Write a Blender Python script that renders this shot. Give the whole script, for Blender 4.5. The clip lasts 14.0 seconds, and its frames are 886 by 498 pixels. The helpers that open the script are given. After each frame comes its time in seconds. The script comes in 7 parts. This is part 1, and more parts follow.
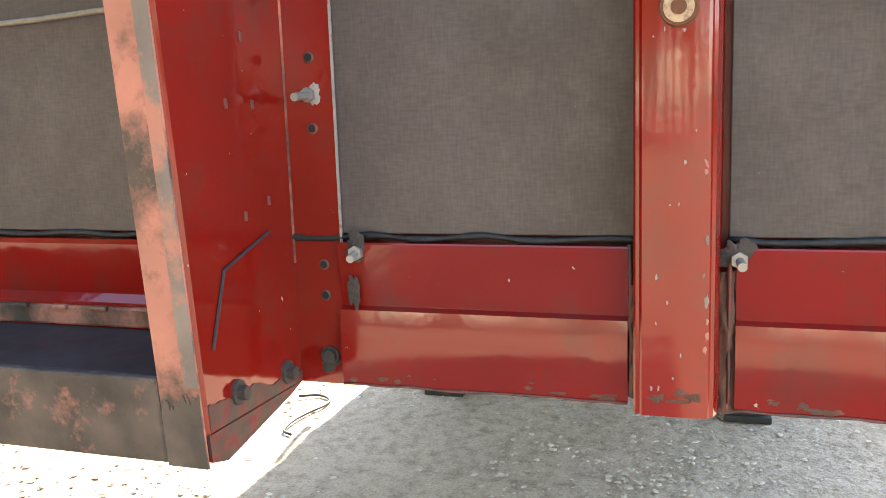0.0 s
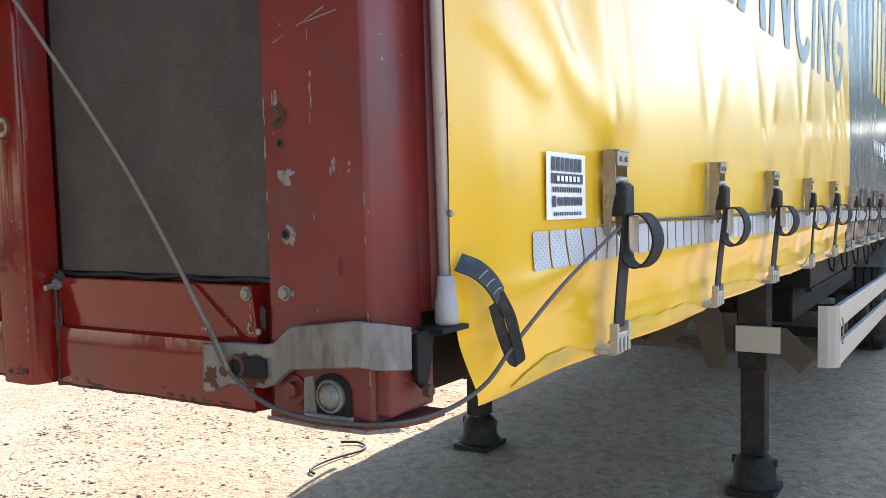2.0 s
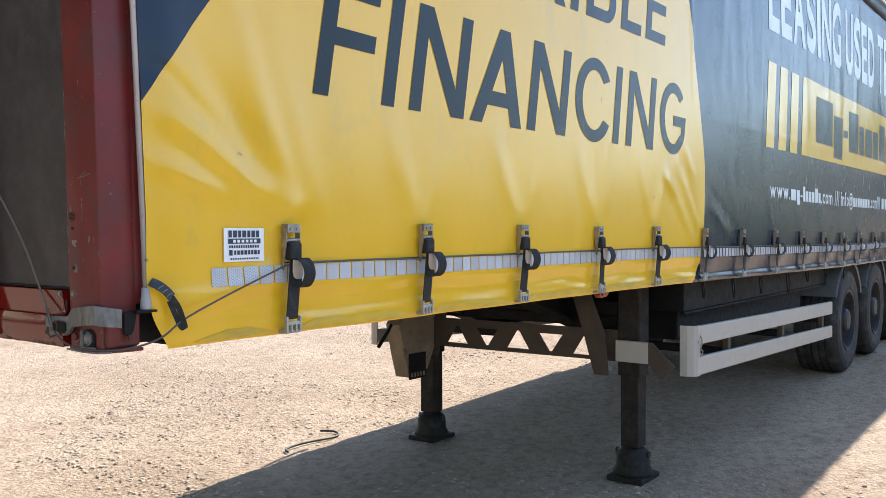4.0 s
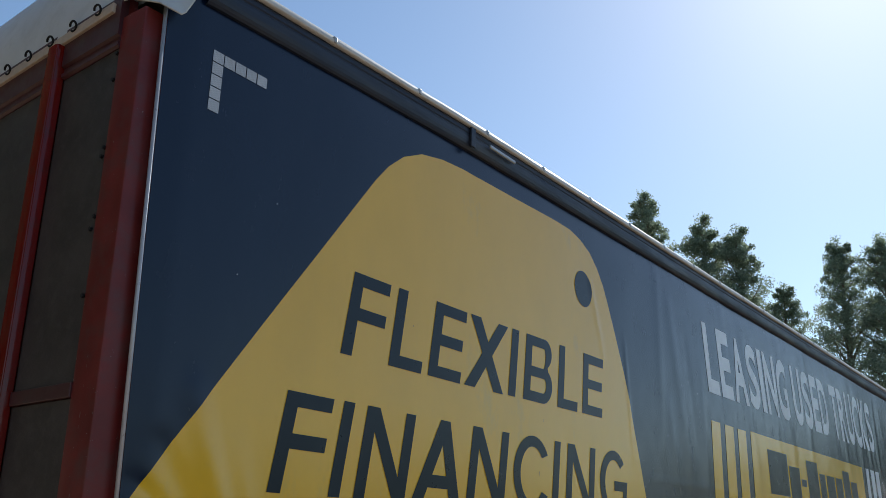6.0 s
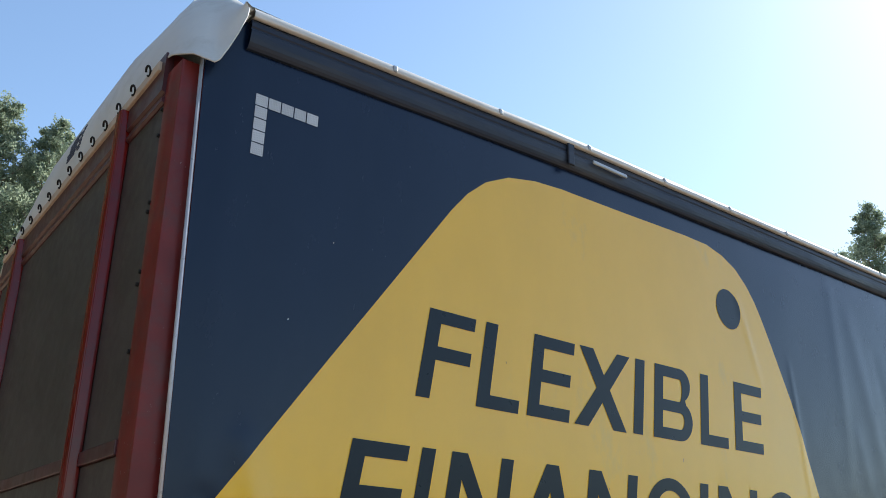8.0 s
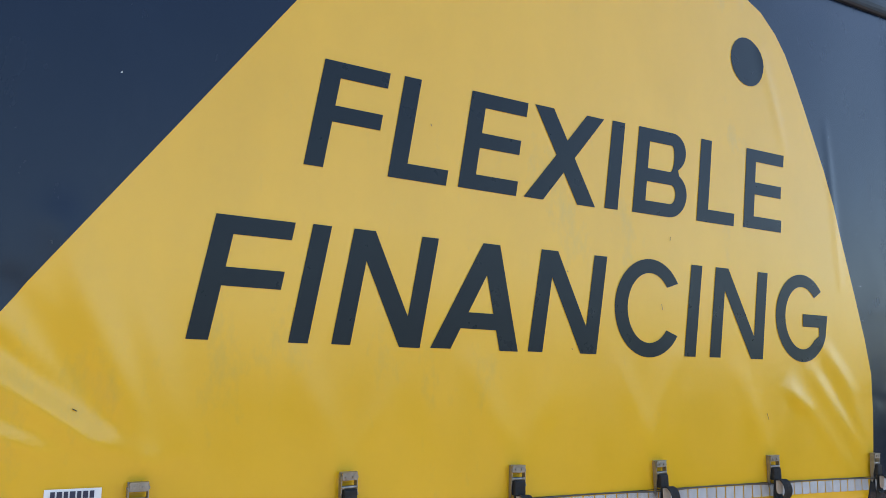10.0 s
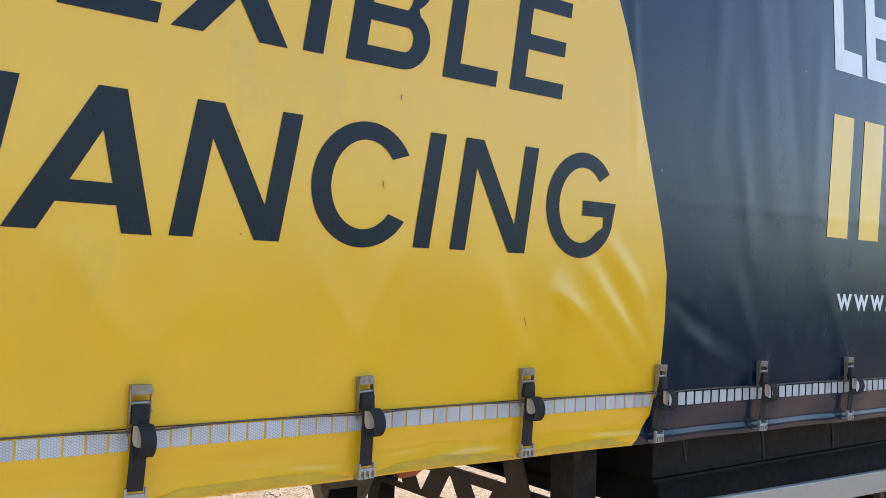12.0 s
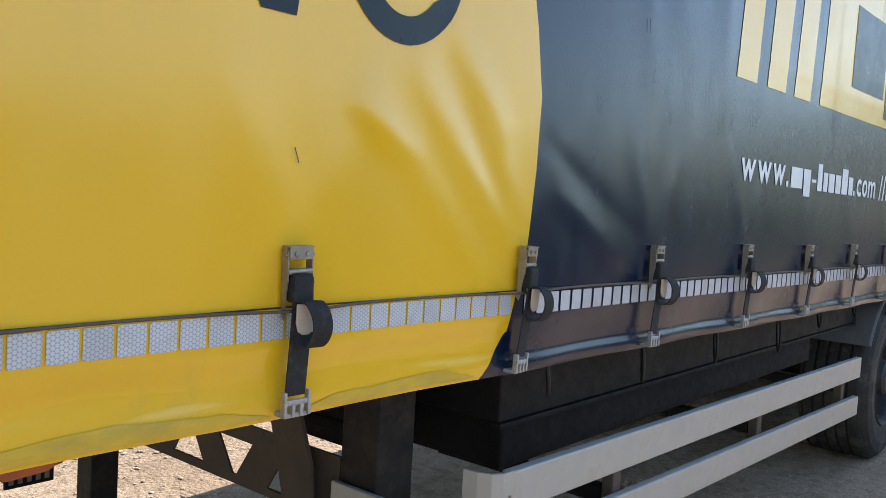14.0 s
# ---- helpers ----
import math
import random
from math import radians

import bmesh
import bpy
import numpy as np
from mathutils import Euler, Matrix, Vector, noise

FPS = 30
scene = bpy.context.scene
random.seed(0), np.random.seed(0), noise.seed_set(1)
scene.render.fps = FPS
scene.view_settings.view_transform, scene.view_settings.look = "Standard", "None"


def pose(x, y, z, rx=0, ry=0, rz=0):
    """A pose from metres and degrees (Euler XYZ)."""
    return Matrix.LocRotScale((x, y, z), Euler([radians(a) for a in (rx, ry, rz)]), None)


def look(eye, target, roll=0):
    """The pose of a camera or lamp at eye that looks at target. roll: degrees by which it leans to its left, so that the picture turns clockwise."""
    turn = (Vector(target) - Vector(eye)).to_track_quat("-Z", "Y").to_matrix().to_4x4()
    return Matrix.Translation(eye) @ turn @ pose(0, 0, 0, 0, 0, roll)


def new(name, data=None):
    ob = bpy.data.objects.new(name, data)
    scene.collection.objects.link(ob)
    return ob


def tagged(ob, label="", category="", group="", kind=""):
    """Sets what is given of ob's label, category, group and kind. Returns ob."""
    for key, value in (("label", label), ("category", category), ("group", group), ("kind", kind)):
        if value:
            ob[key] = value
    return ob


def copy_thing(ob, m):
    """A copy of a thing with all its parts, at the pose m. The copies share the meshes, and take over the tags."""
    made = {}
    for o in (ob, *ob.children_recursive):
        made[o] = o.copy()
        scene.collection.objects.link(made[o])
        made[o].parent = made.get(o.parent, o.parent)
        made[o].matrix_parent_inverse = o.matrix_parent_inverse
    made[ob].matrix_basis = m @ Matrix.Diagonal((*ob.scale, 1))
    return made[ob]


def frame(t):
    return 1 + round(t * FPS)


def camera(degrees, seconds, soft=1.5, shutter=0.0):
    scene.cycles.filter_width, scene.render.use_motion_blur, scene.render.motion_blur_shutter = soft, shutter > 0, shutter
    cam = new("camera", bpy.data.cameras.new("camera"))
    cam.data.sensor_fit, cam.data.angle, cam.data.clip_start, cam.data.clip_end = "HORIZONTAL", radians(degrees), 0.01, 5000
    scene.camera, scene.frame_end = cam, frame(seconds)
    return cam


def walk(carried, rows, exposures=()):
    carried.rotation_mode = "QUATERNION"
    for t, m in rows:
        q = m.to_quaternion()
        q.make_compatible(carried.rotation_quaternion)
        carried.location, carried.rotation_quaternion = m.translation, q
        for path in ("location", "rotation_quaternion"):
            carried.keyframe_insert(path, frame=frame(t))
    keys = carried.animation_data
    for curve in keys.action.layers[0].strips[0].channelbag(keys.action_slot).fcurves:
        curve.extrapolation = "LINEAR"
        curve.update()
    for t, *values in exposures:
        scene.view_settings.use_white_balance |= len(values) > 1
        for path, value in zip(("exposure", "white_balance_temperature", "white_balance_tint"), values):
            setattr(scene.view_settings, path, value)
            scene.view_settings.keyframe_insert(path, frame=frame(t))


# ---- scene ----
cam = camera(54.8, 14.0, soft=0.8)
EXPOSURES = [(0, 3.68, 7200, 10), (0.5, 3.5, 7200, 10), (1, 2.98, 7300, 10), (1.5, 2.38, 6800, 10), (2, 2.03, 6400, 10), (2.5, 1.60, 6400, 10), (4.8, 1.45, 6000, 9), (5.5, 0.97, 5900, 7), (6, 0.10, 6150, 5), (6.5, -0.22, 6350, 4), (7.2, 0.35, 6400, 5), (9.3, 1.16, 6250, 8), (10, 1.42, 6350, 9), (10.5, 1.45, 6350, 9), (11.5, 1.46, 6350, 9), (13, 1.52, 6350, 9), (14, 1.42, 6350, 9)]
PATH = [
    (0, (-0.714, 0.514, 1.426), (1.165, 1.143, 1.159), -1.6),
    (0.2, (-0.681, 0.421, 1.446), (1.194, 1.027, 1.103), -1.5),
    (0.5, (-0.634, 0.267, 1.445), (1.236, 0.881, 1.089), -1.5),
    (0.8, (-0.619, 0.142, 1.44), (1.249, 0.769, 1.096), -0.9),
    (1, (-0.638, 0.061, 1.446), (1.219, 0.725, 1.114), -1.1),
    (1.2, (-0.665, -0.038, 1.429), (1.172, 0.723, 1.221), -1.2),
    (1.5, (-0.684, -0.179, 1.418), (1.127, 0.66, 1.291), -1.0),
    (1.8, (-0.683, -0.324, 1.413), (1.089, 0.598, 1.313), -1.0),
    (2, (-0.664, -0.441, 1.407), (1.044, 0.595, 1.313), -0.9),
    (2.2, (-0.644, -0.58, 1.402), (0.994, 0.564, 1.323), -0.7),
    (2.5, (-0.651, -0.787, 1.419), (0.95, 0.41, 1.35), -0.6),
    (4.8, (-1.406, -2.066, 1.535), (0.197, -0.871, 1.548), 0.6),
    (5, (-1.458, -2.112, 1.572), (0.142, -0.916, 1.677), 0.7),
    (5.5, (-1.437, -2.127, 1.628), (0.141, -0.953, 1.994), 0.9),
    (5.7, (-1.412, -2.15, 1.622), (0.144, -0.994, 2.115), 0.4),
    (6, (-1.386, -2.231, 1.678), (0.118, -1.094, 2.344), 1.0),
    (6.5, (-1.344, -2.312, 1.693), (0.104, -1.176, 2.473), 0.9),
    (7, (-1.245, -2.385, 1.728), (0.009, -1.043, 2.52), 1.3),
    (7.2, (-1.178, -2.397, 1.7), (0.044, -1.029, 2.497), 1.2),
    (9.3, (-0.261, -2.429, 1.759), (0.749, -0.784, 2.28), 1.1),
    (9.5, (-0.183, -2.402, 1.745), (0.831, -0.739, 2.2), 1.1),
    (10, (0.011, -2.314, 1.732), (1.036, -0.627, 2.054), 0.9),
    (10.2, (0.09, -2.305, 1.707), (1.119, -0.61, 1.973), 0.9),
    (10.5, (0.231, -2.302, 1.682), (1.268, -0.598, 1.829), 1.0),
    (11, (0.512, -2.32, 1.719), (1.545, -0.61, 1.823), 1.3),
    (11.2, (0.601, -2.31, 1.72), (1.631, -0.599, 1.823), 1.4),
    (11.5, (0.743, -2.259, 1.721), (1.83, -0.582, 1.811), 1.5),
    (11.7, (0.868, -2.205, 1.727), (2.032, -0.581, 1.813), 1.5),
    (12, (1.038, -2.125, 1.764), (2.227, -0.519, 1.842), 1.9),
    (12.2, (1.135, -2.081, 1.768), (2.374, -0.512, 1.844), 2.0),
    (12.5, (1.283, -1.975, 1.757), (2.658, -0.524, 1.830), 2.1),
    (12.7, (1.391, -1.902, 1.749), (2.790, -0.474, 1.825), 2.2),
    (13, (1.550, -1.769, 1.743), (2.951, -0.343, 1.818), 2.3),
    (13.2, (1.643, -1.693, 1.716), (3.038, -0.262, 1.789), 2.3),
    (13.5, (1.799, -1.464, 1.665), (3.276, -0.118, 1.745), 2.2),
    (13.7, (1.899, -1.310, 1.639), (3.412, -0.003, 1.691), 2.7),
    (14, (2.019, -1.121, 1.591), (3.549, 0.160, 1.461), 3.3),
]
walk(cam, [(t, look(eye, target, roll)) for t, eye, target, roll in PATH], EXPOSURES)

# ---- exposure, world, sun ----
SUN_ELEV, SUN_AZ = radians(40.0), radians(5.8)
world = bpy.data.worlds.new("sky_world")
scene.world = world
world.use_nodes = True
wn = world.node_tree.nodes
sky = wn.new("ShaderNodeTexSky")
sky.sky_type = 'NISHITA'
sky.sun_disc = False
sky.sun_elevation = SUN_ELEV
sky.sun_rotation = radians(90) - SUN_AZ
sky.air_density, sky.dust_density, sky.ozone_density = 1.0, 0.32, 1.1
wn["Background"].inputs["Strength"].default_value = 0.13
world.node_tree.links.new(sky.outputs[0], wn["Background"].inputs["Color"])
sun_data = bpy.data.lights.new("sun", 'SUN')
sun_data.energy, sun_data.angle, sun_data.color = 3.3, radians(0.53), (1.0, 0.94, 0.86)
sun = new("sun", sun_data)
sun.matrix_world = look((30 * math.cos(SUN_AZ), 30 * math.sin(SUN_AZ), 30 * math.tan(SUN_ELEV)), (0, 0, 0))
tagged(sun, kind="structure")


# ---- materials ----
def pbr(name, col, rough=0.5, metal=0.0, var=0.12, scale=6.0, bump=0.15, bscale=120.0, bdist=0.002,
        dirt=None, dirt_scale=5.0, dirt_lo=0.55, dirt_hi=0.7, rvar=0.1, fleck=None, fleck_scale=60.0, fleck_at=0.73,
        coat=0.0, rand=0.0, stretch=(1, 1, 1), spec=0.5, transmission=0.0, emit=0.0, sheen=0.0):
    m = bpy.data.materials.new(name)
    m.use_nodes = True
    nt = m.node_tree
    n, l = nt.nodes, nt.links
    b = n["Principled BSDF"]
    b.inputs["Metallic"].default_value = metal
    b.inputs["Specular IOR Level"].default_value = spec
    b.inputs["Coat Weight"].default_value = coat
    b.inputs["Sheen Weight"].default_value = sheen
    b.inputs["Sheen Roughness"].default_value = 0.35
    b.inputs["Coat Roughness"].default_value = 0.12
    b.inputs["Transmission Weight"].default_value = transmission
    geo = n.new("ShaderNodeNewGeometry")
    mp = n.new("ShaderNodeMapping")
    mp.inputs["Scale"].default_value = stretch
    l.new(geo.outputs["Position"], mp.inputs["Vector"])
    pos = mp.outputs["Vector"]

    def nz(s, detail=6.0, rgh=0.6):
        t = n.new("ShaderNodeTexNoise")
        t.inputs["Scale"].default_value = s
        t.inputs["Detail"].default_value = detail
        t.inputs["Roughness"].default_value = rgh
        l.new(pos, t.inputs["Vector"])
        return t.outputs["Fac"]

    def ramp(src, lo, hi):
        r = n.new("ShaderNodeMapRange")
        r.inputs["From Min"].default_value, r.inputs["From Max"].default_value = lo, hi
        l.new(src, r.inputs["Value"])
        return r.outputs["Result"]

    def mix(fac, a, c):
        x = n.new("ShaderNodeMix")
        x.data_type = 'RGBA'
        l.new(fac, x.inputs["Factor"])
        for sock, v in ((x.inputs[6], a), (x.inputs[7], c)):
            if isinstance(v, tuple):
                sock.default_value = (*v, 1)
            else:
                l.new(v, sock)
        return x.outputs[2]

    low = tuple(c * (1 - var) for c in col)
    high = tuple(min(1.0, c * (1 + var)) for c in col)
    big = nz(scale)
    colour = mix(ramp(big, 0.3, 0.7), low, high)
    if rand:
        info = n.new("ShaderNodeObjectInfo")
        r = n.new("ShaderNodeMapRange")
        r.inputs["To Min"].default_value, r.inputs["To Max"].default_value = 1 - rand, 1 + rand
        l.new(info.outputs["Random"], r.inputs["Value"])
        hsv = n.new("ShaderNodeHueSaturation")
        l.new(r.outputs["Result"], hsv.inputs["Value"])
        l.new(colour, hsv.inputs["Color"])
        colour = hsv.outputs["Color"]
    if dirt:
        colour = mix(ramp(nz(dirt_scale, 9.0, 0.68), dirt_lo, dirt_hi), colour, dirt)
    if fleck:
        colour = mix(ramp(nz(fleck_scale, 4.0, 0.6), fleck_at, fleck_at + 0.02), colour, fleck)
    l.new(colour, b.inputs["Base Color"])
    rr = n.new("ShaderNodeMapRange")
    rr.inputs["From Min"].default_value, rr.inputs["From Max"].default_value = 0.3, 0.7
    rr.inputs["To Min"].default_value, rr.inputs["To Max"].default_value = max(0.02, rough - rvar), min(1, rough + rvar)
    l.new(nz(scale * 4), rr.inputs["Value"])
    l.new(rr.outputs["Result"], b.inputs["Roughness"])
    if bump:
        bp = n.new("ShaderNodeBump")
        bp.inputs["Strength"].default_value = bump
        bp.inputs["Distance"].default_value = bdist
        l.new(nz(bscale, 4.0), bp.inputs["Height"])
        l.new(bp.outputs["Normal"], b.inputs["Normal"])
    if emit:
        b.inputs["Emission Color"].default_value = (*col, 1)
        b.inputs["Emission Strength"].default_value = emit
    return m


M = {}
M["yellow"] = pbr("yellow_vinyl", (0.82, 0.475, 0.018), 0.22, var=0.05, scale=2.5, bump=0.12, bscale=500, bdist=0.0006,
                  dirt=(0.55, 0.40, 0.07), dirt_scale=3.0, dirt_lo=0.58, dirt_hi=0.85, rvar=0.05, stretch=(1, 1, 0.5), spec=0.7)
M["yellow_soiled"] = pbr("soiled_yellow_vinyl", (0.64, 0.42, 0.035), 0.36, var=0.10, scale=9, bump=0.12, bscale=300, bdist=0.0006,
                         dirt=(0.40, 0.30, 0.07), dirt_scale=7.0, dirt_lo=0.46, dirt_hi=0.78, rvar=0.08, stretch=(1, 1, 2.5), spec=0.5)
M["navy"] = pbr("navy_vinyl", (0.003, 0.0105, 0.033), 0.24, var=0.12, scale=2.5, bump=0.05, bscale=500, bdist=0.0006,
                dirt=(0.011, 0.019, 0.041), dirt_scale=3.0, dirt_lo=0.55, dirt_hi=0.9, rvar=0.05, stretch=(1, 1, 0.5), spec=0.42)
M["ink"] = pbr("navy_print", (0.008, 0.013, 0.019), 0.30, var=0.1, scale=3, bump=0.1, bscale=500, bdist=0.0006, rvar=0.04, spec=0.3)
M["white_print"] = pbr("white_print", (0.78, 0.79, 0.80), 0.36, var=0.06, scale=4, bump=0.1, bscale=500, bdist=0.0006, rvar=0.04,
                       dirt=(0.60, 0.60, 0.58), dirt_scale=6, dirt_lo=0.55, dirt_hi=0.8)
M["red"] = pbr("red_paint", (0.155, 0.0065, 0.004), 0.10, spec=0.42, var=0.18, scale=3.5, bump=0.22, bscale=9, bdist=0.004,
               dirt=(0.085, 0.020, 0.013), dirt_scale=12, dirt_lo=0.50, dirt_hi=0.80, fleck=(0.34, 0.28, 0.25), fleck_scale=75, fleck_at=0.725, rvar=0.045)
M["red_matt"] = pbr("weathered_red_paint", (0.155, 0.021, 0.018), 0.36, spec=0.35, var=0.24, scale=6, bump=0.15, bscale=60, bdist=0.001,
                    dirt=(0.105, 0.040, 0.036), dirt_scale=9, dirt_lo=0.47, dirt_hi=0.72, fleck=(0.34, 0.31, 0.29), fleck_scale=110, fleck_at=0.715, rvar=0.08)
M["primer"] = pbr("worn_primer", (0.30, 0.115, 0.08), 0.6, var=0.25, scale=14, bump=0.4, bscale=90, bdist=0.002,
                  dirt=(0.035, 0.026, 0.02), dirt_scale=11, dirt_lo=0.45, dirt_hi=0.60, fleck=(0.6, 0.55, 0.5), fleck_scale=80, fleck_at=0.74)
M["ply"] = pbr("film_faced_plywood", (0.056, 0.0462, 0.0432), 0.5, spec=0.3, var=0.28, scale=4.5, bump=0.08, bscale=250, bdist=0.0008,
               dirt=(0.078, 0.066, 0.060), dirt_scale=22, dirt_lo=0.46, dirt_hi=0.78, rvar=0.08, fleck=(0.13, 0.085, 0.06), fleck_scale=160, fleck_at=0.725)


def weave(m, along, across, lo, hi):
    """Fine crossed threads pressed into a film-faced board that stands in the y-z plane."""
    n, l = m.node_tree.nodes, m.node_tree.links
    b = n["Principled BSDF"]
    src = b.inputs["Base Color"].links[0].from_socket
    geo = n.new("ShaderNodeNewGeometry")
    facs = []
    for sc in ((1.0, along, across), (1.0, across, along)):
        mp = n.new("ShaderNodeMapping")
        mp.inputs["Scale"].default_value = sc
        l.new(geo.outputs["Position"], mp.inputs["Vector"])
        t = n.new("ShaderNodeTexNoise")
        t.inputs["Scale"].default_value, t.inputs["Detail"].default_value = 1.0, 3.0
        l.new(mp.outputs["Vector"], t.inputs["Vector"])
        facs.append(t.outputs["Fac"])
    add = n.new("ShaderNodeMath")
    l.new(facs[0], add.inputs[0])
    l.new(facs[1], add.inputs[1])
    r = n.new("ShaderNodeMapRange")
    r.inputs["From Min"].default_value, r.inputs["From Max"].default_value = 0.72, 1.28
    r.inputs["To Min"].default_value, r.inputs["To Max"].default_value = lo, hi
    l.new(add.outputs["Value"], r.inputs["Value"])
    x = n.new("ShaderNodeMix")
    x.data_type, x.blend_type = 'RGBA', 'MULTIPLY'
    x.inputs["Factor"].default_value = 1.0
    l.new(src, x.inputs[6])
    l.new(r.outputs["Result"], x.inputs[7])
    l.new(x.outputs[2], b.inputs["Base Color"])


weave(M["ply"], 70.0, 420.0, 0.84, 1.16)
M["rubber"] = pbr("black_sealant", (0.007, 0.007, 0.007), 0.6, var=0.2, scale=30, bump=0.6, bscale=80, bdist=0.003)
# darker maroon for the head beam and cross rails than for the pillars
M["head_red"] = pbr("dark_maroon_paint", (0.07, 0.019, 0.022), 0.4, var=0.2, scale=4, bump=0.15, bscale=60, bdist=0.001, dirt=(0.06, 0.03, 0.028), dirt_scale=6)
M["galv_old"] = pbr("stained_galvanised_steel", (0.20, 0.20, 0.19), 0.5, metal=0.35, var=0.3, scale=22, bump=0.4, bscale=90, bdist=0.001, dirt=(0.085, 0.07, 0.055), dirt_scale=26, dirt_lo=0.5, dirt_hi=0.72, stretch=(1, 1, 0.35))
M["grimy_primer"] = pbr("grimy_primer", (0.050, 0.038, 0.030), 0.7, var=0.75, scale=24, bump=0.7, bscale=60, bdist=0.003, dirt=(0.22, 0.09, 0.065), dirt_scale=18, dirt_lo=0.55, dirt_hi=0.66)
M["worn_grey"] = pbr("worn_grey_primer", (0.13, 0.105, 0.09), 0.6, var=0.3, scale=20, bump=0.3, bscale=90, bdist=0.001, dirt=(0.30, 0.12, 0.085), dirt_scale=14, dirt_lo=0.5, dirt_hi=0.58)
M["grimy_red"] = pbr("grimy_red_paint", (0.040, 0.024, 0.018), 0.6, var=0.4, scale=30, bump=0.4, bscale=120, bdist=0.001, dirt=(0.11, 0.010, 0.008), dirt_scale=60, dirt_lo=0.46, dirt_hi=0.60)
M["joint"] = pbr("rusty_joint", (0.090, 0.037, 0.023), 0.85, var=0.45, scale=45, bump=0.8, bscale=170, bdist=0.002, dirt=(0.055, 0.030, 0.020), dirt_scale=60, dirt_lo=0.48, dirt_hi=0.64, fleck=(0.20, 0.06, 0.035), fleck_scale=120, fleck_at=0.66)
M["weld"] = pbr("painted_weld", (0.13, 0.035, 0.026), 0.5, var=0.4, scale=40, bump=0.6, bscale=150, bdist=0.002, dirt=(0.04, 0.028, 0.022), dirt_scale=40, dirt_lo=0.45, dirt_hi=0.6)
M["grime"] = pbr("oily_dirt", (0.028, 0.021, 0.017), 0.75, var=0.4, scale=30, bump=0.8, bscale=120, bdist=0.003)
M["tray"] = pbr("purple_black_paint", (0.032, 0.026, 0.027), 0.65, spec=0.2, var=0.25, scale=8, bump=0.2, bscale=60, bdist=0.001)
M["galv"] = pbr("galvanised_steel", (0.24, 0.235, 0.215), 0.5, metal=0.55, var=0.2, scale=18, bump=0.3, bscale=120, bdist=0.001,
                dirt=(0.22, 0.17, 0.12), dirt_scale=14, dirt_lo=0.55, dirt_hi=0.75)
M["rust"] = pbr("rust", (0.095, 0.036, 0.015), 0.85, var=0.4, scale=40, bump=0.8, bscale=160, bdist=0.002, dirt=(0.06, 0.025, 0.012), dirt_scale=40)
M["steel"] = pbr("zinc_plated_steel", (0.33, 0.305, 0.27), 0.42, metal=0.75, var=0.2, scale=40, bump=0.2, bscale=200, bdist=0.0006,
                 dirt=(0.20, 0.13, 0.08), dirt_scale=45, dirt_lo=0.58, dirt_hi=0.72)
M["hook"] = pbr("cast_hook_metal", (0.42, 0.42, 0.41), 0.45, metal=0.6, var=0.15, scale=50, bump=0.3, bscale=200, bdist=0.0008,
                dirt=(0.2, 0.17, 0.13), dirt_scale=50, dirt_lo=0.55, dirt_hi=0.75)
M["lever"] = pbr("tan_lever_paint", (0.50, 0.40, 0.31), 0.5, var=0.1, scale=40, bump=0.15)
M["old_cream"] = pbr("aged_cream_paint", (0.36, 0.26, 0.16), 0.6, var=0.25, scale=90, bump=0.3, dirt=(0.14, 0.06, 0.03), dirt_scale=120, dirt_lo=0.5, dirt_hi=0.65)
M["web"] = pbr("black_webbing", (0.016, 0.016, 0.017), 0.8, var=0.2, scale=60, bump=0.8, bscale=700, bdist=0.001, dirt=(0.05, 0.045, 0.04), dirt_scale=30)
M["fray"] = pbr("frayed_thread", (0.34, 0.36, 0.36), 0.8, var=0.2, scale=90, bump=0.1)
M["denim"] = pbr("dark_strap", (0.045, 0.058, 0.068), 0.8, var=0.3, scale=60, bump=0.8, bscale=600, bdist=0.001, dirt=(0.09, 0.09, 0.10), dirt_scale=60, dirt_lo=0.6, dirt_hi=0.68)
M["cord"] = pbr("steel_cord", (0.09, 0.075, 0.06), 0.6, var=0.2, scale=200, bump=0.8, bscale=900, bdist=0.001)
M["cordlight"] = pbr("beige_cord", (0.18, 0.155, 0.11), 0.6, var=0.2, scale=200, bump=0.8, bscale=900, bdist=0.001)
M["pipe"] = pbr("grey_pipe", (0.46, 0.46, 0.48), 0.35, metal=0.2, var=0.1, scale=12, bump=0.08, dirt=(0.40, 0.385, 0.37), dirt_scale=18, dirt_lo=0.6, dirt_hi=0.8)
M["plastic"] = pbr("pale_plastic", (0.36, 0.36, 0.36), 0.5, var=0.1, scale=30, bump=0.15, dirt=(0.3, 0.28, 0.25), dirt_scale=30)
M["reflect"] = pbr("retroreflective_film", (0.50, 0.51, 0.53), 0.38, var=0.06, scale=30, bump=0.2, bscale=420, bdist=0.0006, spec=0.6, rand=0.10,
                   dirt=(0.36, 0.33, 0.27), dirt_scale=16, dirt_lo=0.55, dirt_hi=0.85)
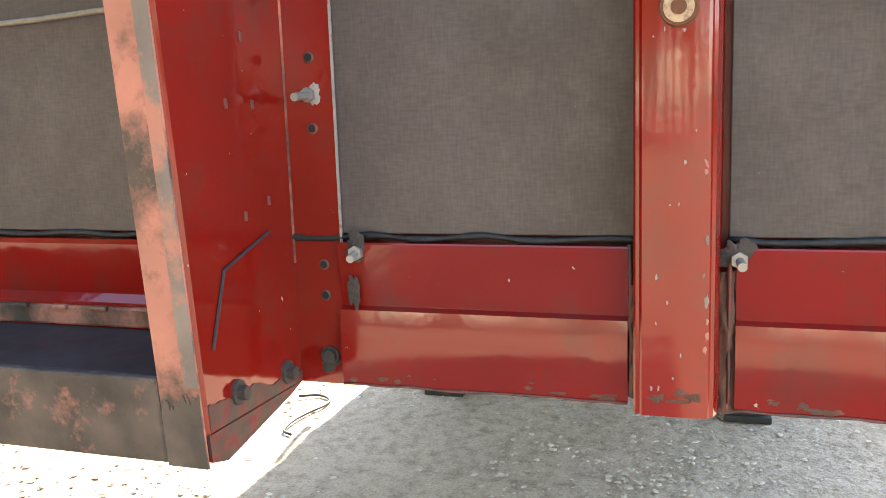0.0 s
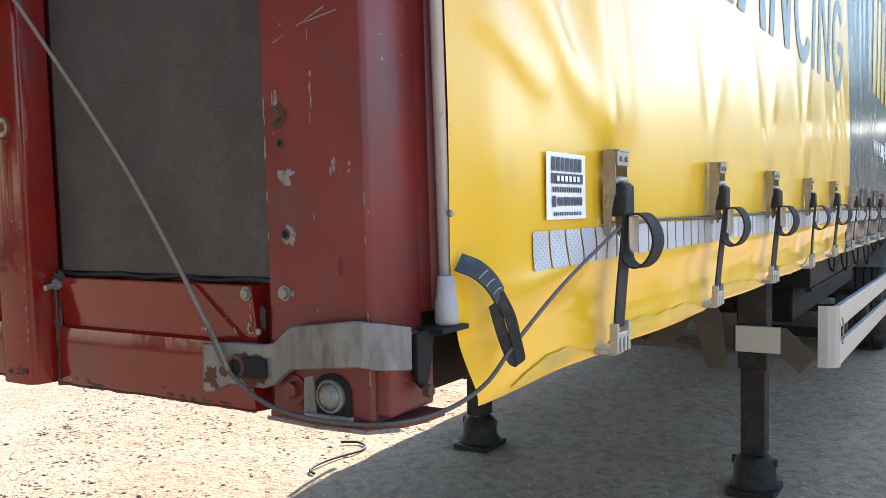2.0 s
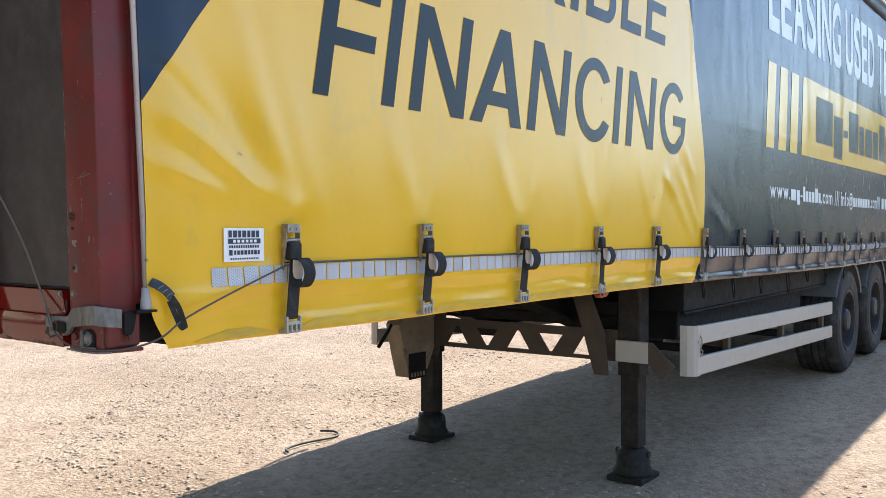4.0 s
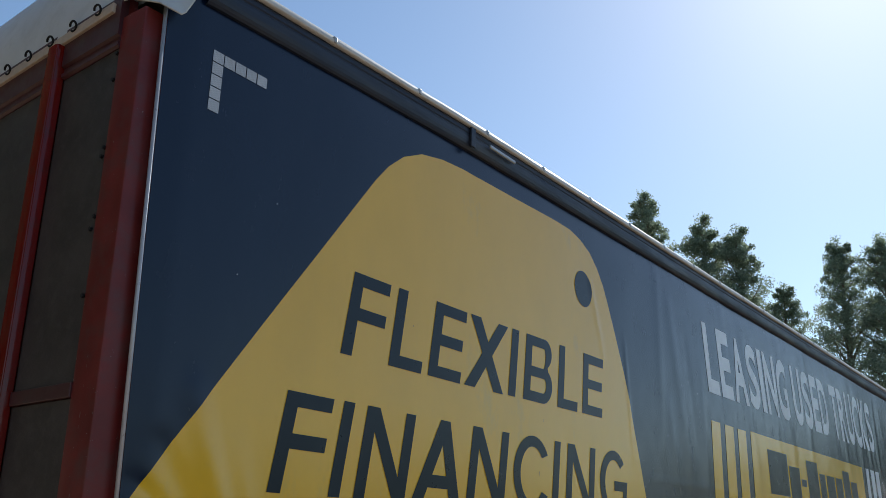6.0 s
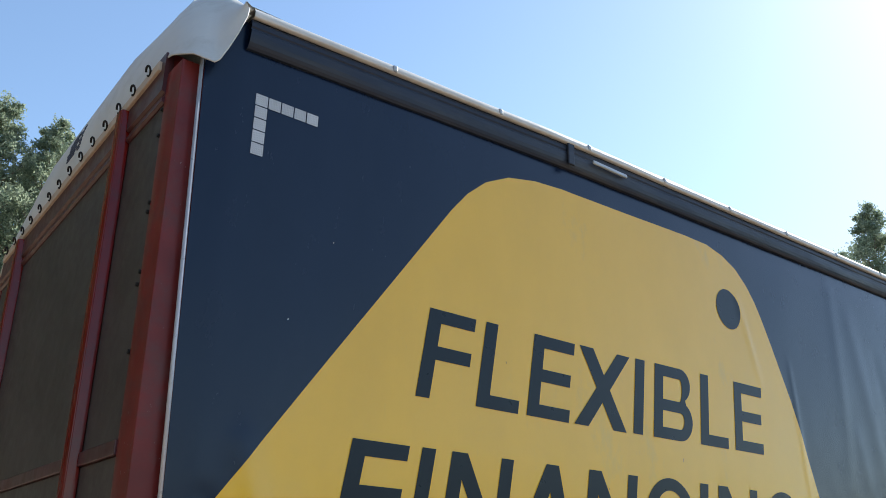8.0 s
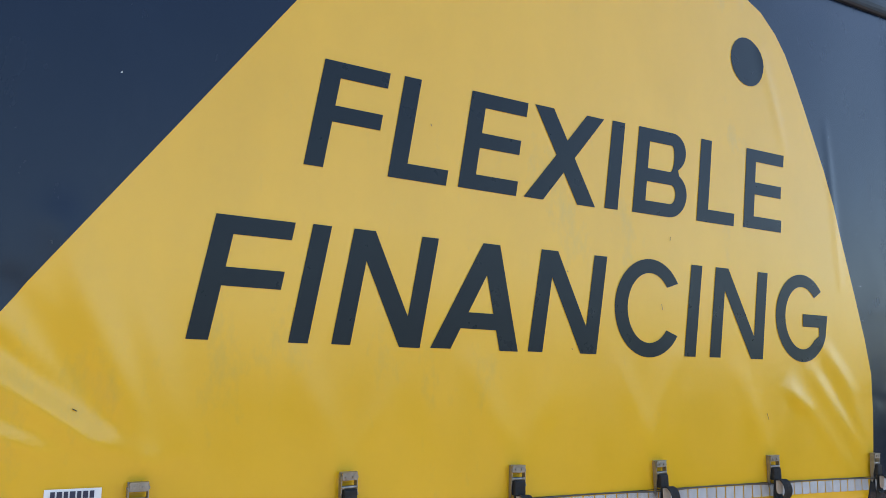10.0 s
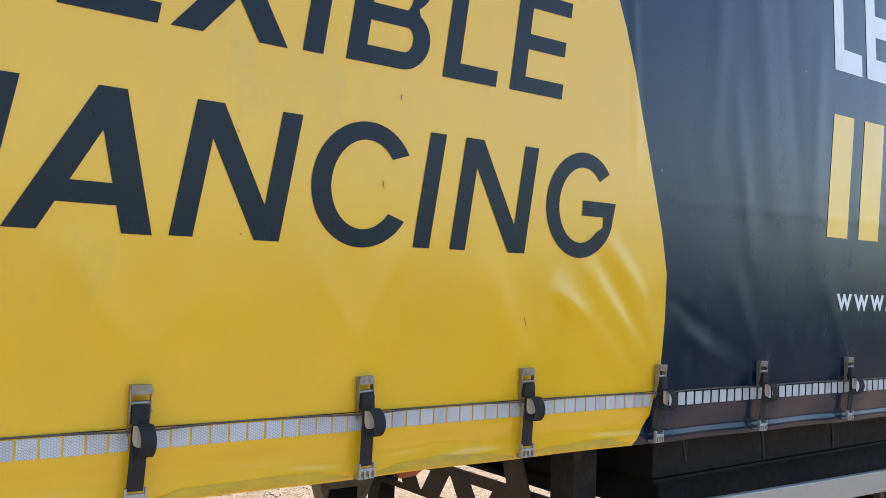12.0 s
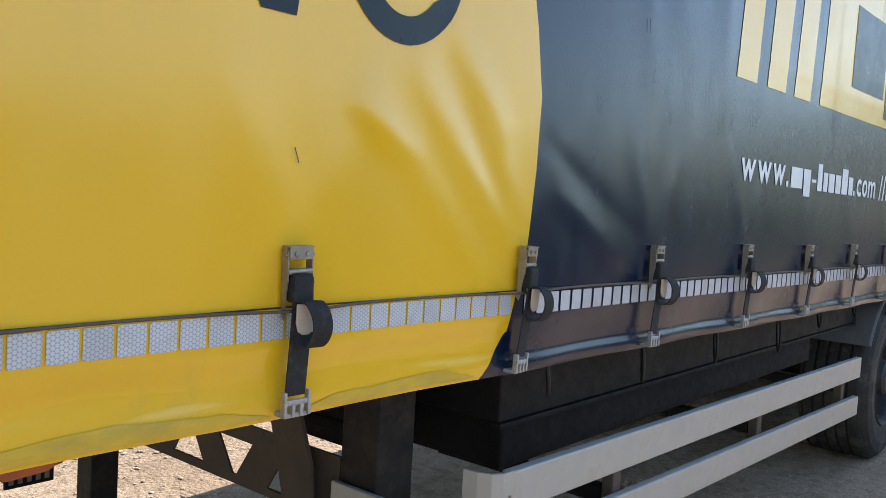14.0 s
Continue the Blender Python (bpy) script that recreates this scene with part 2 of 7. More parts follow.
def honeycomb(m, pitch):
    """Hexagonal cells of a prismatic reflective film: three crossed waves in the x-z plane."""
    n, l = m.node_tree.nodes, m.node_tree.links
    b = n["Principled BSDF"]
    src = b.inputs["Base Color"].links[0].from_socket
    geo = n.new("ShaderNodeNewGeometry")
    k = 2 * math.pi / (pitch * math.cos(math.pi / 6))
    total = None
    for a in (0.0, 60.0, 120.0):
        d = n.new("ShaderNodeVectorMath")
        d.operation = 'DOT_PRODUCT'
        d.inputs[1].default_value = (k * math.cos(radians(a)), 0.0, k * math.sin(radians(a)))
        l.new(geo.outputs["Position"], d.inputs[0])
        c = n.new("ShaderNodeMath")
        c.operation = 'COSINE'
        l.new(d.outputs["Value"], c.inputs[0])
        if total is None:
            total = c.outputs["Value"]
        else:
            add = n.new("ShaderNodeMath")
            l.new(total, add.inputs[0])
            l.new(c.outputs["Value"], add.inputs[1])
            total = add.outputs["Value"]
    r = n.new("ShaderNodeMapRange")
    r.inputs["From Min"].default_value, r.inputs["From Max"].default_value = -1.45, -0.4
    r.inputs["To Min"].default_value, r.inputs["To Max"].default_value = 0.60, 1.1
    l.new(total, r.inputs["Value"])
    x = n.new("ShaderNodeMix")
    x.data_type, x.blend_type = 'RGBA', 'MULTIPLY'
    x.inputs["Factor"].default_value = 1.0
    l.new(src, x.inputs[6])
    l.new(r.outputs["Result"], x.inputs[7])
    l.new(x.outputs[2], b.inputs["Base Color"])


honeycomb(M["reflect"], 0.0072)
M["sticker"] = pbr("white_sticker", (0.86, 0.86, 0.85), 0.4, var=0.04, scale=20, bump=0.05)
M["ink_blue"] = pbr("dark_blue_ink", (0.03, 0.035, 0.07), 0.5, var=0.1, scale=60, bump=0.0)
M["roof"] = pbr("white_roof_tarp", (0.62, 0.61, 0.58), 0.5, var=0.08, scale=3, bump=0.25, bscale=30, bdist=0.003, dirt=(0.46, 0.44, 0.40), dirt_scale=4, dirt_lo=0.5, dirt_hi=0.8)
M["alu"] = pbr("anodised_aluminium", (0.42, 0.43, 0.44), 0.45, metal=0.6, var=0.1, scale=6, bump=0.1, dirt=(0.25, 0.24, 0.22), dirt_scale=7, stretch=(0.2, 1, 1))
M["guard"] = pbr("pale_alu_guard", (0.45, 0.425, 0.38), 0.5, metal=0.15, var=0.08, scale=8, bump=0.1, dirt=(0.40, 0.34, 0.26), dirt_scale=8, dirt_lo=0.5, dirt_hi=0.8)
M["chassis"] = pbr("dusty_black_chassis", (0.007, 0.006, 0.006), 0.7, spec=0.3, var=0.3, scale=6, bump=0.4, bscale=60, bdist=0.002,
                   dirt=(0.020, 0.016, 0.013), dirt_scale=5, dirt_lo=0.58, dirt_hi=0.85)
M["leg"] = pbr("dusty_dark_leg_paint", (0.020, 0.0165, 0.014), 0.7, spec=0.3, var=0.35, scale=9, bump=0.4, bscale=60, bdist=0.002, dirt=(0.060, 0.046, 0.034), dirt_scale=11, dirt_lo=0.5, dirt_hi=0.75)
M["tan"] = pbr("dusty_brown_steel", (0.075, 0.054, 0.038), 0.7, var=0.25, scale=8, bump=0.3, bscale=80, dirt=(0.06, 0.05, 0.04), dirt_scale=8)
# brown steel made paler: light thrown up by the ground is in the colour
M["dusty_tan"] = pbr("dusty_lit_tan_steel", (0.26, 0.19, 0.125), 0.7, var=0.25, scale=8, bump=0.3, bscale=80, dirt=(0.12, 0.085, 0.06), dirt_scale=9)
M["tyre"] = pbr("tyre_rubber", (0.022, 0.021, 0.020), 0.75, var=0.25, scale=12, bump=0.5, bscale=90, bdist=0.003, dirt=(0.10, 0.085, 0.065), dirt_scale=8, dirt_lo=0.5, dirt_hi=0.75)
M["nut"] = pbr("dusty_wheel_nut", (0.14, 0.13, 0.12), 0.55, metal=0.3, var=0.3, scale=30, bump=0.2, dirt=(0.10, 0.07, 0.05), dirt_scale=30)
M["rim"] = pbr("dusty_steel_rim", (0.040, 0.038, 0.036), 0.6, metal=0.1, var=0.3, scale=14, bump=0.2, dirt=(0.085, 0.07, 0.055), dirt_scale=10)
M["rail"] = pbr("navy_rail_paint", (0.018, 0.026, 0.046), 0.48, spec=0.35, var=0.15, scale=5, bump=0.1, bscale=60, dirt=(0.062, 0.064, 0.070), dirt_scale=6, dirt_lo=0.5, dirt_hi=0.8, stretch=(0.2, 1, 1))
M["mudguard"] = pbr("grey_mudguard_plastic", (0.13, 0.13, 0.125), 0.6, var=0.15, scale=10, bump=0.2, dirt=(0.18, 0.155, 0.12), dirt_scale=8)
M["orange"] = pbr("orange_marker_plastic", (0.40, 0.09, 0.025), 0.4, var=0.2, scale=20, bump=0.1, dirt=(0.25, 0.12, 0.05), dirt_scale=20)
M["glass_lens"] = pbr("clear_lamp_lens", (0.16, 0.155, 0.145), 0.28, var=0.25, scale=120, bump=0.6, bscale=300, bdist=0.002, coat=0.3)
M["hole"] = pbr("dark_hole", (0.008, 0.007, 0.006), 0.9, var=0.2, scale=30, bump=0.0)
M["chip"] = pbr("bare_chipped_paint", (0.22, 0.205, 0.19), 0.6, var=0.25, scale=90, bump=0.3, dirt=(0.2, 0.09, 0.06), dirt_scale=90, dirt_lo=0.52, dirt_hi=0.62)
M["white_paint"] = pbr("white_paint", (0.72, 0.72, 0.70), 0.4, var=0.06, scale=20, bump=0.1, dirt=(0.45, 0.42, 0.38), dirt_scale=16, dirt_lo=0.6, dirt_hi=0.8)
M["truck_red"] = pbr("truck_red_paint", (0.42, 0.045, 0.02), 0.3, var=0.08, scale=2, bump=0.05, dirt=(0.35, 0.16, 0.1), dirt_scale=3, coat=0.4)
M["truck_white"] = pbr("truck_white_paint", (0.68, 0.68, 0.66), 0.35, var=0.05, scale=2, bump=0.05, dirt=(0.5, 0.46, 0.4), dirt_scale=2.5, coat=0.3)
M["truck_dark"] = pbr("truck_dark_trim", (0.03, 0.03, 0.034), 0.45, var=0.2, scale=5, bump=0.1, dirt=(0.12, 0.1, 0.08), dirt_scale=4)
M["truck_glass"] = pbr("truck_window_glass", (0.018, 0.026, 0.035), 0.06, var=0.1, scale=1, bump=0.0, rvar=0.02, spec=0.8)
M["chrome"] = pbr("truck_lamp_glass", (0.75, 0.76, 0.78), 0.12, metal=0.7, var=0.1, scale=10, bump=0.1)
M["tipper"] = pbr("tipper_pale_paint", (0.58, 0.58, 0.55), 0.5, var=0.08, scale=1.2, bump=0.1, bscale=10, dirt=(0.36, 0.33, 0.28), dirt_scale=1.5, dirt_lo=0.48, dirt_hi=0.8)
M["bark"] = pbr("eucalyptus_bark", (0.20, 0.16, 0.12), 0.9, var=0.35, scale=2, bump=0.6, bscale=12, bdist=0.02, stretch=(1, 1, 0.3))


def leaf_material(name, a, c):
    m = bpy.data.materials.new(name)
    m.use_nodes = True
    n, l = m.node_tree.nodes, m.node_tree.links
    b = n["Principled BSDF"]
    geo = n.new("ShaderNodeNewGeometry")
    r = n.new("ShaderNodeMix")
    r.data_type = 'RGBA'
    r.inputs[6].default_value, r.inputs[7].default_value = (*a, 1), (*c, 1)
    l.new(geo.outputs["Random Per Island"], r.inputs["Factor"])
    l.new(r.outputs[2], b.inputs["Base Color"])
    b.inputs["Roughness"].default_value = 0.5
    tr = n.new("ShaderNodeBsdfTranslucent")
    l.new(r.outputs[2], tr.inputs["Color"])
    ad = n.new("ShaderNodeMixShader")
    ad.inputs[0].default_value = 0.7
    l.new(b.outputs[0], ad.inputs[1])
    l.new(tr.outputs[0], ad.inputs[2])
    l.new(ad.outputs[0], n["Material Output"].inputs["Surface"])
    return m


M["leaf"] = leaf_material("eucalyptus_leaf", (0.19, 0.245, 0.17), (0.42, 0.48, 0.34))
M["leaf_dark"] = leaf_material("dense_leaf", (0.17, 0.235, 0.145), (0.40, 0.47, 0.29))


def ground_material():
    m = bpy.data.materials.new("dusty_gravel_ground")
    m.use_nodes = True
    n, l = m.node_tree.nodes, m.node_tree.links
    b = n["Principled BSDF"]
    b.inputs["Roughness"].default_value = 0.95
    b.inputs["Specular IOR Level"].default_value = 0.2
    geo = n.new("ShaderNodeNewGeometry")

    def nz(s, d=8.0, r=0.62):
        t = n.new("ShaderNodeTexNoise")
        t.inputs["Scale"].default_value, t.inputs["Detail"].default_value, t.inputs["Roughness"].default_value = s, d, r
        l.new(geo.outputs["Position"], t.inputs["Vector"])
        return t.outputs["Fac"]

    def ramp(src, stops):
        c = n.new("ShaderNodeValToRGB")
        e = c.color_ramp.elements
        while len(e) < len(stops):
            e.new(0.5)
        for k, (p, col) in enumerate(stops):
            e[k].position, e[k].color = p, (*col, 1)
        l.new(src, c.inputs["Fac"])
        return c.outputs["Color"]

    def mul(a, c, fac=1.0):
        x = n.new("ShaderNodeMix")
        x.data_type, x.blend_type = 'RGBA', 'MULTIPLY'
        x.inputs["Factor"].default_value = fac
        l.new(a, x.inputs[6])
        l.new(c, x.inputs[7])
        return x.outputs[2]

    base = ramp(nz(0.6), [(0.3, (0.455, 0.325, 0.215)), (0.55, (0.56, 0.415, 0.288)), (0.75, (0.63, 0.485, 0.345))])
    mid = ramp(nz(14.0), [(0.32, (0.58, 0.55, 0.52)), (0.55, (1, 1, 1)), (0.8, (1.0, 0.98, 0.95))])
    fine = ramp(nz(85.0, 6.0, 0.7), [(0.34, (0.56, 0.53, 0.50)), (0.50, (0.90, 0.89, 0.88)), (0.66, (1.0, 1.0, 1.0))])
    col = mul(mul(base, mid, 0.85), fine, 0.85)
    l.new(col, b.inputs["Base Color"])
    vor = n.new("ShaderNodeTexVoronoi")
    vor.inputs["Scale"].default_value = 38
    l.new(geo.outputs["Position"], vor.inputs["Vector"])
    bp = n.new("ShaderNodeBump")
    bp.inputs["Strength"].default_value, bp.inputs["Distance"].default_value = 1.0, 0.020
    l.new(nz(22.0, 10.0, 0.7), bp.inputs["Height"])
    bp2 = n.new("ShaderNodeBump")
    bp2.invert = True
    bp2.inputs["Strength"].default_value, bp2.inputs["Distance"].default_value = 0.7, 0.010
    l.new(vor.outputs["Distance"], bp2.inputs["Height"])
    l.new(bp.outputs["Normal"], bp2.inputs["Normal"])
    l.new(bp2.outputs["Normal"], b.inputs["Normal"])
    return m


M["ground"] = ground_material()
M["stone"] = pbr("pale_stone", (0.55, 0.43, 0.31), 0.9, var=0.25, scale=9, bump=0.4, bscale=90, bdist=0.003, dirt=(0.30, 0.22, 0.16), dirt_scale=7, dirt_lo=0.5, dirt_hi=0.62)


# ---- mesh helpers ----
def part(name, bm, material, parent=None, label="", smooth=False):
    me = bpy.data.meshes.new(name)
    bm.normal_update()
    bm.to_mesh(me)
    bm.free()
    for m in (material if isinstance(material, (list, tuple)) else [material]):
        me.materials.append(m)
    if smooth:
        for p in me.polygons:
            p.use_smooth = True
    ob = new(name, me)
    ob.parent = parent
    if label:
        tagged(ob, label)
    return ob


def thing(name, label, category, at=(0, 0, 0), group="", kind=""):
    ob = new(name)
    ob.location = at
    bpy.context.view_layer.update()
    return tagged(ob, label, category, group, kind)


def add_box(bm, x0, x1, y0, y1, z0, z1, bevel=0.0, rot=None):
    r = bmesh.ops.create_cube(bm, size=1.0)
    vs = r["verts"]
    m = Matrix.Translation(((x0 + x1) / 2, (y0 + y1) / 2, (z0 + z1) / 2))
    if rot is not None:
        m = m @ rot
    m = m @ Matrix.Diagonal((abs(x1 - x0), abs(y1 - y0), abs(z1 - z0), 1))
    bmesh.ops.transform(bm, matrix=m, verts=vs)
    if bevel:
        es = list({e for v in vs for e in v.link_edges})
        bmesh.ops.bevel(bm, geom=es, offset=bevel, segments=2, affect='EDGES', profile=0.5)
    return bm


def boxed(*a, **k):
    return add_box(bmesh.new(), *a, **k)


def add_cyl(bm, p, q, r, r2=None, seg=16, caps=True):
    p, q = Vector(p), Vector(q)
    d = q - p
    m = Matrix.Translation((p + q) / 2) @ d.to_track_quat("Z", "Y").to_matrix().to_4x4()
    bmesh.ops.create_cone(bm, cap_ends=caps, segments=seg, radius1=r, radius2=r if r2 is None else r2, depth=d.length, matrix=m)
    return bm


def cyl(*a, **k):
    return add_cyl(bmesh.new(), *a, **k)


def smooth_line(pts, n=6):
    """A rounded line through the points."""
    p = [Vector(v) for v in pts]
    p = [p[0] * 2 - p[1]] + p + [p[-1] * 2 - p[-2]]
    out = []
    for i in range(1, len(p) - 2):
        for k in range(n):
            t = k / n
            a, b, c, d = p[i - 1], p[i], p[i + 1], p[i + 2]
            out.append(0.5 * ((2 * b) + (c - a) * t + (2 * a - 5 * b + 4 * c - d) * t * t + (3 * b - a - 3 * c + d) * t ** 3))
    out.append(p[-2])
    return out


def add_tube(bm, pts, r, seg=8):
    pts = [Vector(v) for v in pts]
    rings = []
    up = Vector((0.13, 0.31, 0.94))
    for i, p in enumerate(pts):
        d = (pts[min(i + 1, len(pts) - 1)] - pts[max(i - 1, 0)]).normalized()
        a = d.cross(up)
        if a.length < 0.05:
            a = d.cross(Vector((1, 0, 0)))
        a.normalize()
        b = d.cross(a)
        rr = r(i / (len(pts) - 1)) if callable(r) else r
        rings.append([bm.verts.new(p + (a * math.cos(6.28318 * k / seg) + b * math.sin(6.28318 * k / seg)) * rr) for k in range(seg)])
    for s, t in zip(rings, rings[1:]):
        for k in range(seg):
            bm.faces.new((s[k], s[(k + 1) % seg], t[(k + 1) % seg], t[k]))
    bm.faces.new(rings[0])
    bm.faces.new(rings[-1][::-1])
    bmesh.ops.recalc_face_normals(bm, faces=bm.faces[:])
    return bm


def tube(pts, r, seg=8):
    return add_tube(bmesh.new(), pts, r, seg)


def add_ribbon(bm, pts, wide, width, thick):
    """A flat strap along pts; wide: the direction of its width."""
    pts = [Vector(v) for v in pts]
    w = Vector(wide).normalized() * width / 2
    rings = []
    for i, p in enumerate(pts):
        d = (pts[min(i + 1, len(pts) - 1)] - pts[max(i - 1, 0)]).normalized()
        nn = d.cross(w).normalized() * thick / 2
        rings.append([bm.verts.new(p + s * w + t * nn) for s, t in ((1, 1), (1, -1), (-1, -1), (-1, 1))])
    for s, t in zip(rings, rings[1:]):
        for k in range(4):
            bm.faces.new((s[k], s[(k + 1) % 4], t[(k + 1) % 4], t[k]))
    bm.faces.new(rings[0])
    bm.faces.new(rings[-1][::-1])
    bmesh.ops.recalc_face_normals(bm, faces=bm.faces[:])
    return bm


def add_prism(bm, outline, axis, a, b):
    """A closed outline of pairs, pushed along an axis from a to b. Pairs are the other two axes in x, y, z order."""
    def put(u, v, w):
        return {"x": (w, u, v), "y": (u, w, v), "z": (u, v, w)}[axis]
    lo = [bm.verts.new(put(u, v, a)) for u, v in outline]
    hi = [bm.verts.new(put(u, v, b)) for u, v in outline]
    k = len(outline)
    bm.faces.new(lo)
    bm.faces.new(hi[::-1])
    for i in range(k):
        bm.faces.new((lo[i], hi[i], hi[(i + 1) % k], lo[(i + 1) % k]))
    bmesh.ops.recalc_face_normals(bm, faces=bm.faces[:])
    return bm


def prism(outline, axis, a, b, bevel=0.0):
    bm = add_prism(bmesh.new(), outline, axis, a, b)
    if bevel:
        bmesh.ops.bevel(bm, geom=bm.edges[:], offset=bevel, segments=2, affect='EDGES', profile=0.5)
    return bm


def lathe(profile, centre, axis="y", seg=40, caps=True):
    """Turns pairs (radius, along) round an axis through centre."""
    bm = bmesh.new()
    rings = []
    for r, s in profile:
        ring = []
        for k in range(seg):
            c, n_ = math.cos(6.28318 * k / seg) * r, math.sin(6.28318 * k / seg) * r
            v = {"y": (c, s, n_), "x": (s, c, n_), "z": (c, n_, s)}[axis]
            ring.append(bm.verts.new(Vector(centre) + Vector(v)))
        rings.append(ring)
    for s, t in zip(rings, rings[1:]):
        for k in range(seg):
            bm.faces.new((s[k], s[(k + 1) % seg], t[(k + 1) % seg], t[k]))
    if caps:
        bm.faces.new(rings[0])
        bm.faces.new(rings[-1][::-1])
    bmesh.ops.recalc_face_normals(bm, faces=bm.faces[:])
    return bm


# ---- ground ----
def ground_z(x):
    return 0.01 + 0.024 * (min(x, 13.0) - 3.74) - 0.004 * max(0.0, x - 13.0)


def make_ground():
    def axis(lo, hi, step, far):
        fine = list(np.arange(lo, hi, step))
        out, d = [], step
        p = hi
        while p < far:
            out.append(p)
            d *= 1.35
            p += d
        neg, d, p = [], step, lo
        while p > -far:
            d *= 1.35
            p -= d
            neg.append(p)
        return np.array(neg[::-1] + fine + out)
    xs, ys = axis(-2.0, 14.0, 0.07, 900), axis(-4.0, 9.0, 0.07, 900)
    verts = []
    for x in xs:
        for y in ys:
            near = max(0.0, 1 - max(0, abs(x - 6) - 8) / 25 - max(0, abs(y - 2.5) - 7) / 25)
            h = 0.0
            if near > 0:
                h = noise.noise((x * 0.45, y * 0.45, 3.0)) * 0.02 + noise.noise((x * 2.3, y * 2.3, 7.0)) * 0.010 \
                    + noise.noise((x * 6.5, y * 6.5, 1.0)) * 0.006
                h -= 0.012 * math.exp(-((y - 4.2 - 0.15 * x) / 0.16) ** 2) * (1 + 0.4 * math.sin(x * 40))
                h -= 0.012 * math.exp(-((y - 5.9 - 0.15 * x) / 0.16) ** 2) * (1 + 0.4 * math.sin(x * 40))
            verts.append((x, y, ground_z(max(-400, min(400, x))) + h * near))
    ny = len(ys)
    faces = [(i * ny + j, (i + 1) * ny + j, (i + 1) * ny + j + 1, i * ny + j + 1) for i in range(len(xs) - 1) for j in range(ny - 1)]
    me = bpy.data.meshes.new("ground")
    me.from_pydata(verts, [], faces)
    me.materials.append(M["ground"])
    for p in me.polygons:
        p.use_smooth = True
    tagged(new("ground", me), "pale dusty gravel yard with ruts and loose stones", "ground", kind="structure")


def make_stones():
    rng = random.Random(5)
    verts, faces = [], []
    for k0 in range(58000):
        x, y = ((rng.uniform(-1.0, 12.0), rng.uniform(-3.5, 8.0)), (rng.uniform(-0.6, 5.0), rng.uniform(-0.8, 5.0)), (rng.uniform(1.8, 9.0), rng.uniform(0.6, 7.5)))[k0 % 3]
        if noise.noise((x * 0.9, y * 0.9, 11.0)) + 0.5 * noise.noise((x * 3.1, y * 3.1, 4.0)) < rng.uniform(-0.5, 0.45):
            continue
        if x < 1.6 and rng.random() < 0.45:
            continue
        s = (0.0026 + 0.017 * rng.random() ** (2.6 if k0 % 3 == 2 else 5)) * (0.42 if x < 1.6 else 0.9)
        k, a0 = len(verts), rng.uniform(0, 6.28)
        ln, wd, hh = rng.uniform(0.9, 1.5), rng.uniform(0.7, 1.1), rng.uniform(0.14, 0.36)
        for r, z in ((1.0, -0.15), (0.62, 1.0)):
            for j in range(5):
                q = 1.2566 * j + rng.uniform(-0.35, 0.35)
                u, v = r * ln * math.cos(q), r * wd * math.sin(q)
                verts.append((x + s * (u * math.cos(a0) - v * math.sin(a0)), y + s * (u * math.sin(a0) + v * math.cos(a0)), ground_z(x) + 0.002 + s * hh * z * rng.uniform(0.8, 1.2)))
        faces += [(k + j, k + (j + 1) % 5, k + 5 + (j + 1) % 5, k + 5 + j) for j in range(5)] + [tuple(k + 5 + j for j in range(5))]
    me = bpy.data.meshes.new("loose_stones")
    me.from_pydata(verts, [], faces)
    me.materials.append(M["stone"])
    tagged(new("loose_stones", me), "small pale stones scattered over the dusty yard", "stones", kind="stuff")


make_ground()
make_stones()


def make_wire():
    """A bent dark wire lying on the yard."""
    pts = [(2.82, 2.50), (2.86, 2.56), (2.98, 2.575), (3.12, 2.56), (3.26, 2.53), (3.35, 2.55), (3.40, 2.64), (3.36, 2.74)]
    bm = tube(smooth_line([(x, y, ground_z(x) + 0.016 + 0.004 * math.sin(9 * x)) for x, y in pts], 5), 0.0075, 7)
    ob = part("bent_wire", bm, M["rubber"], None, "bent dark wire lying on the pale gravel", smooth=True)
    tagged(ob, category="wire")


make_wire()

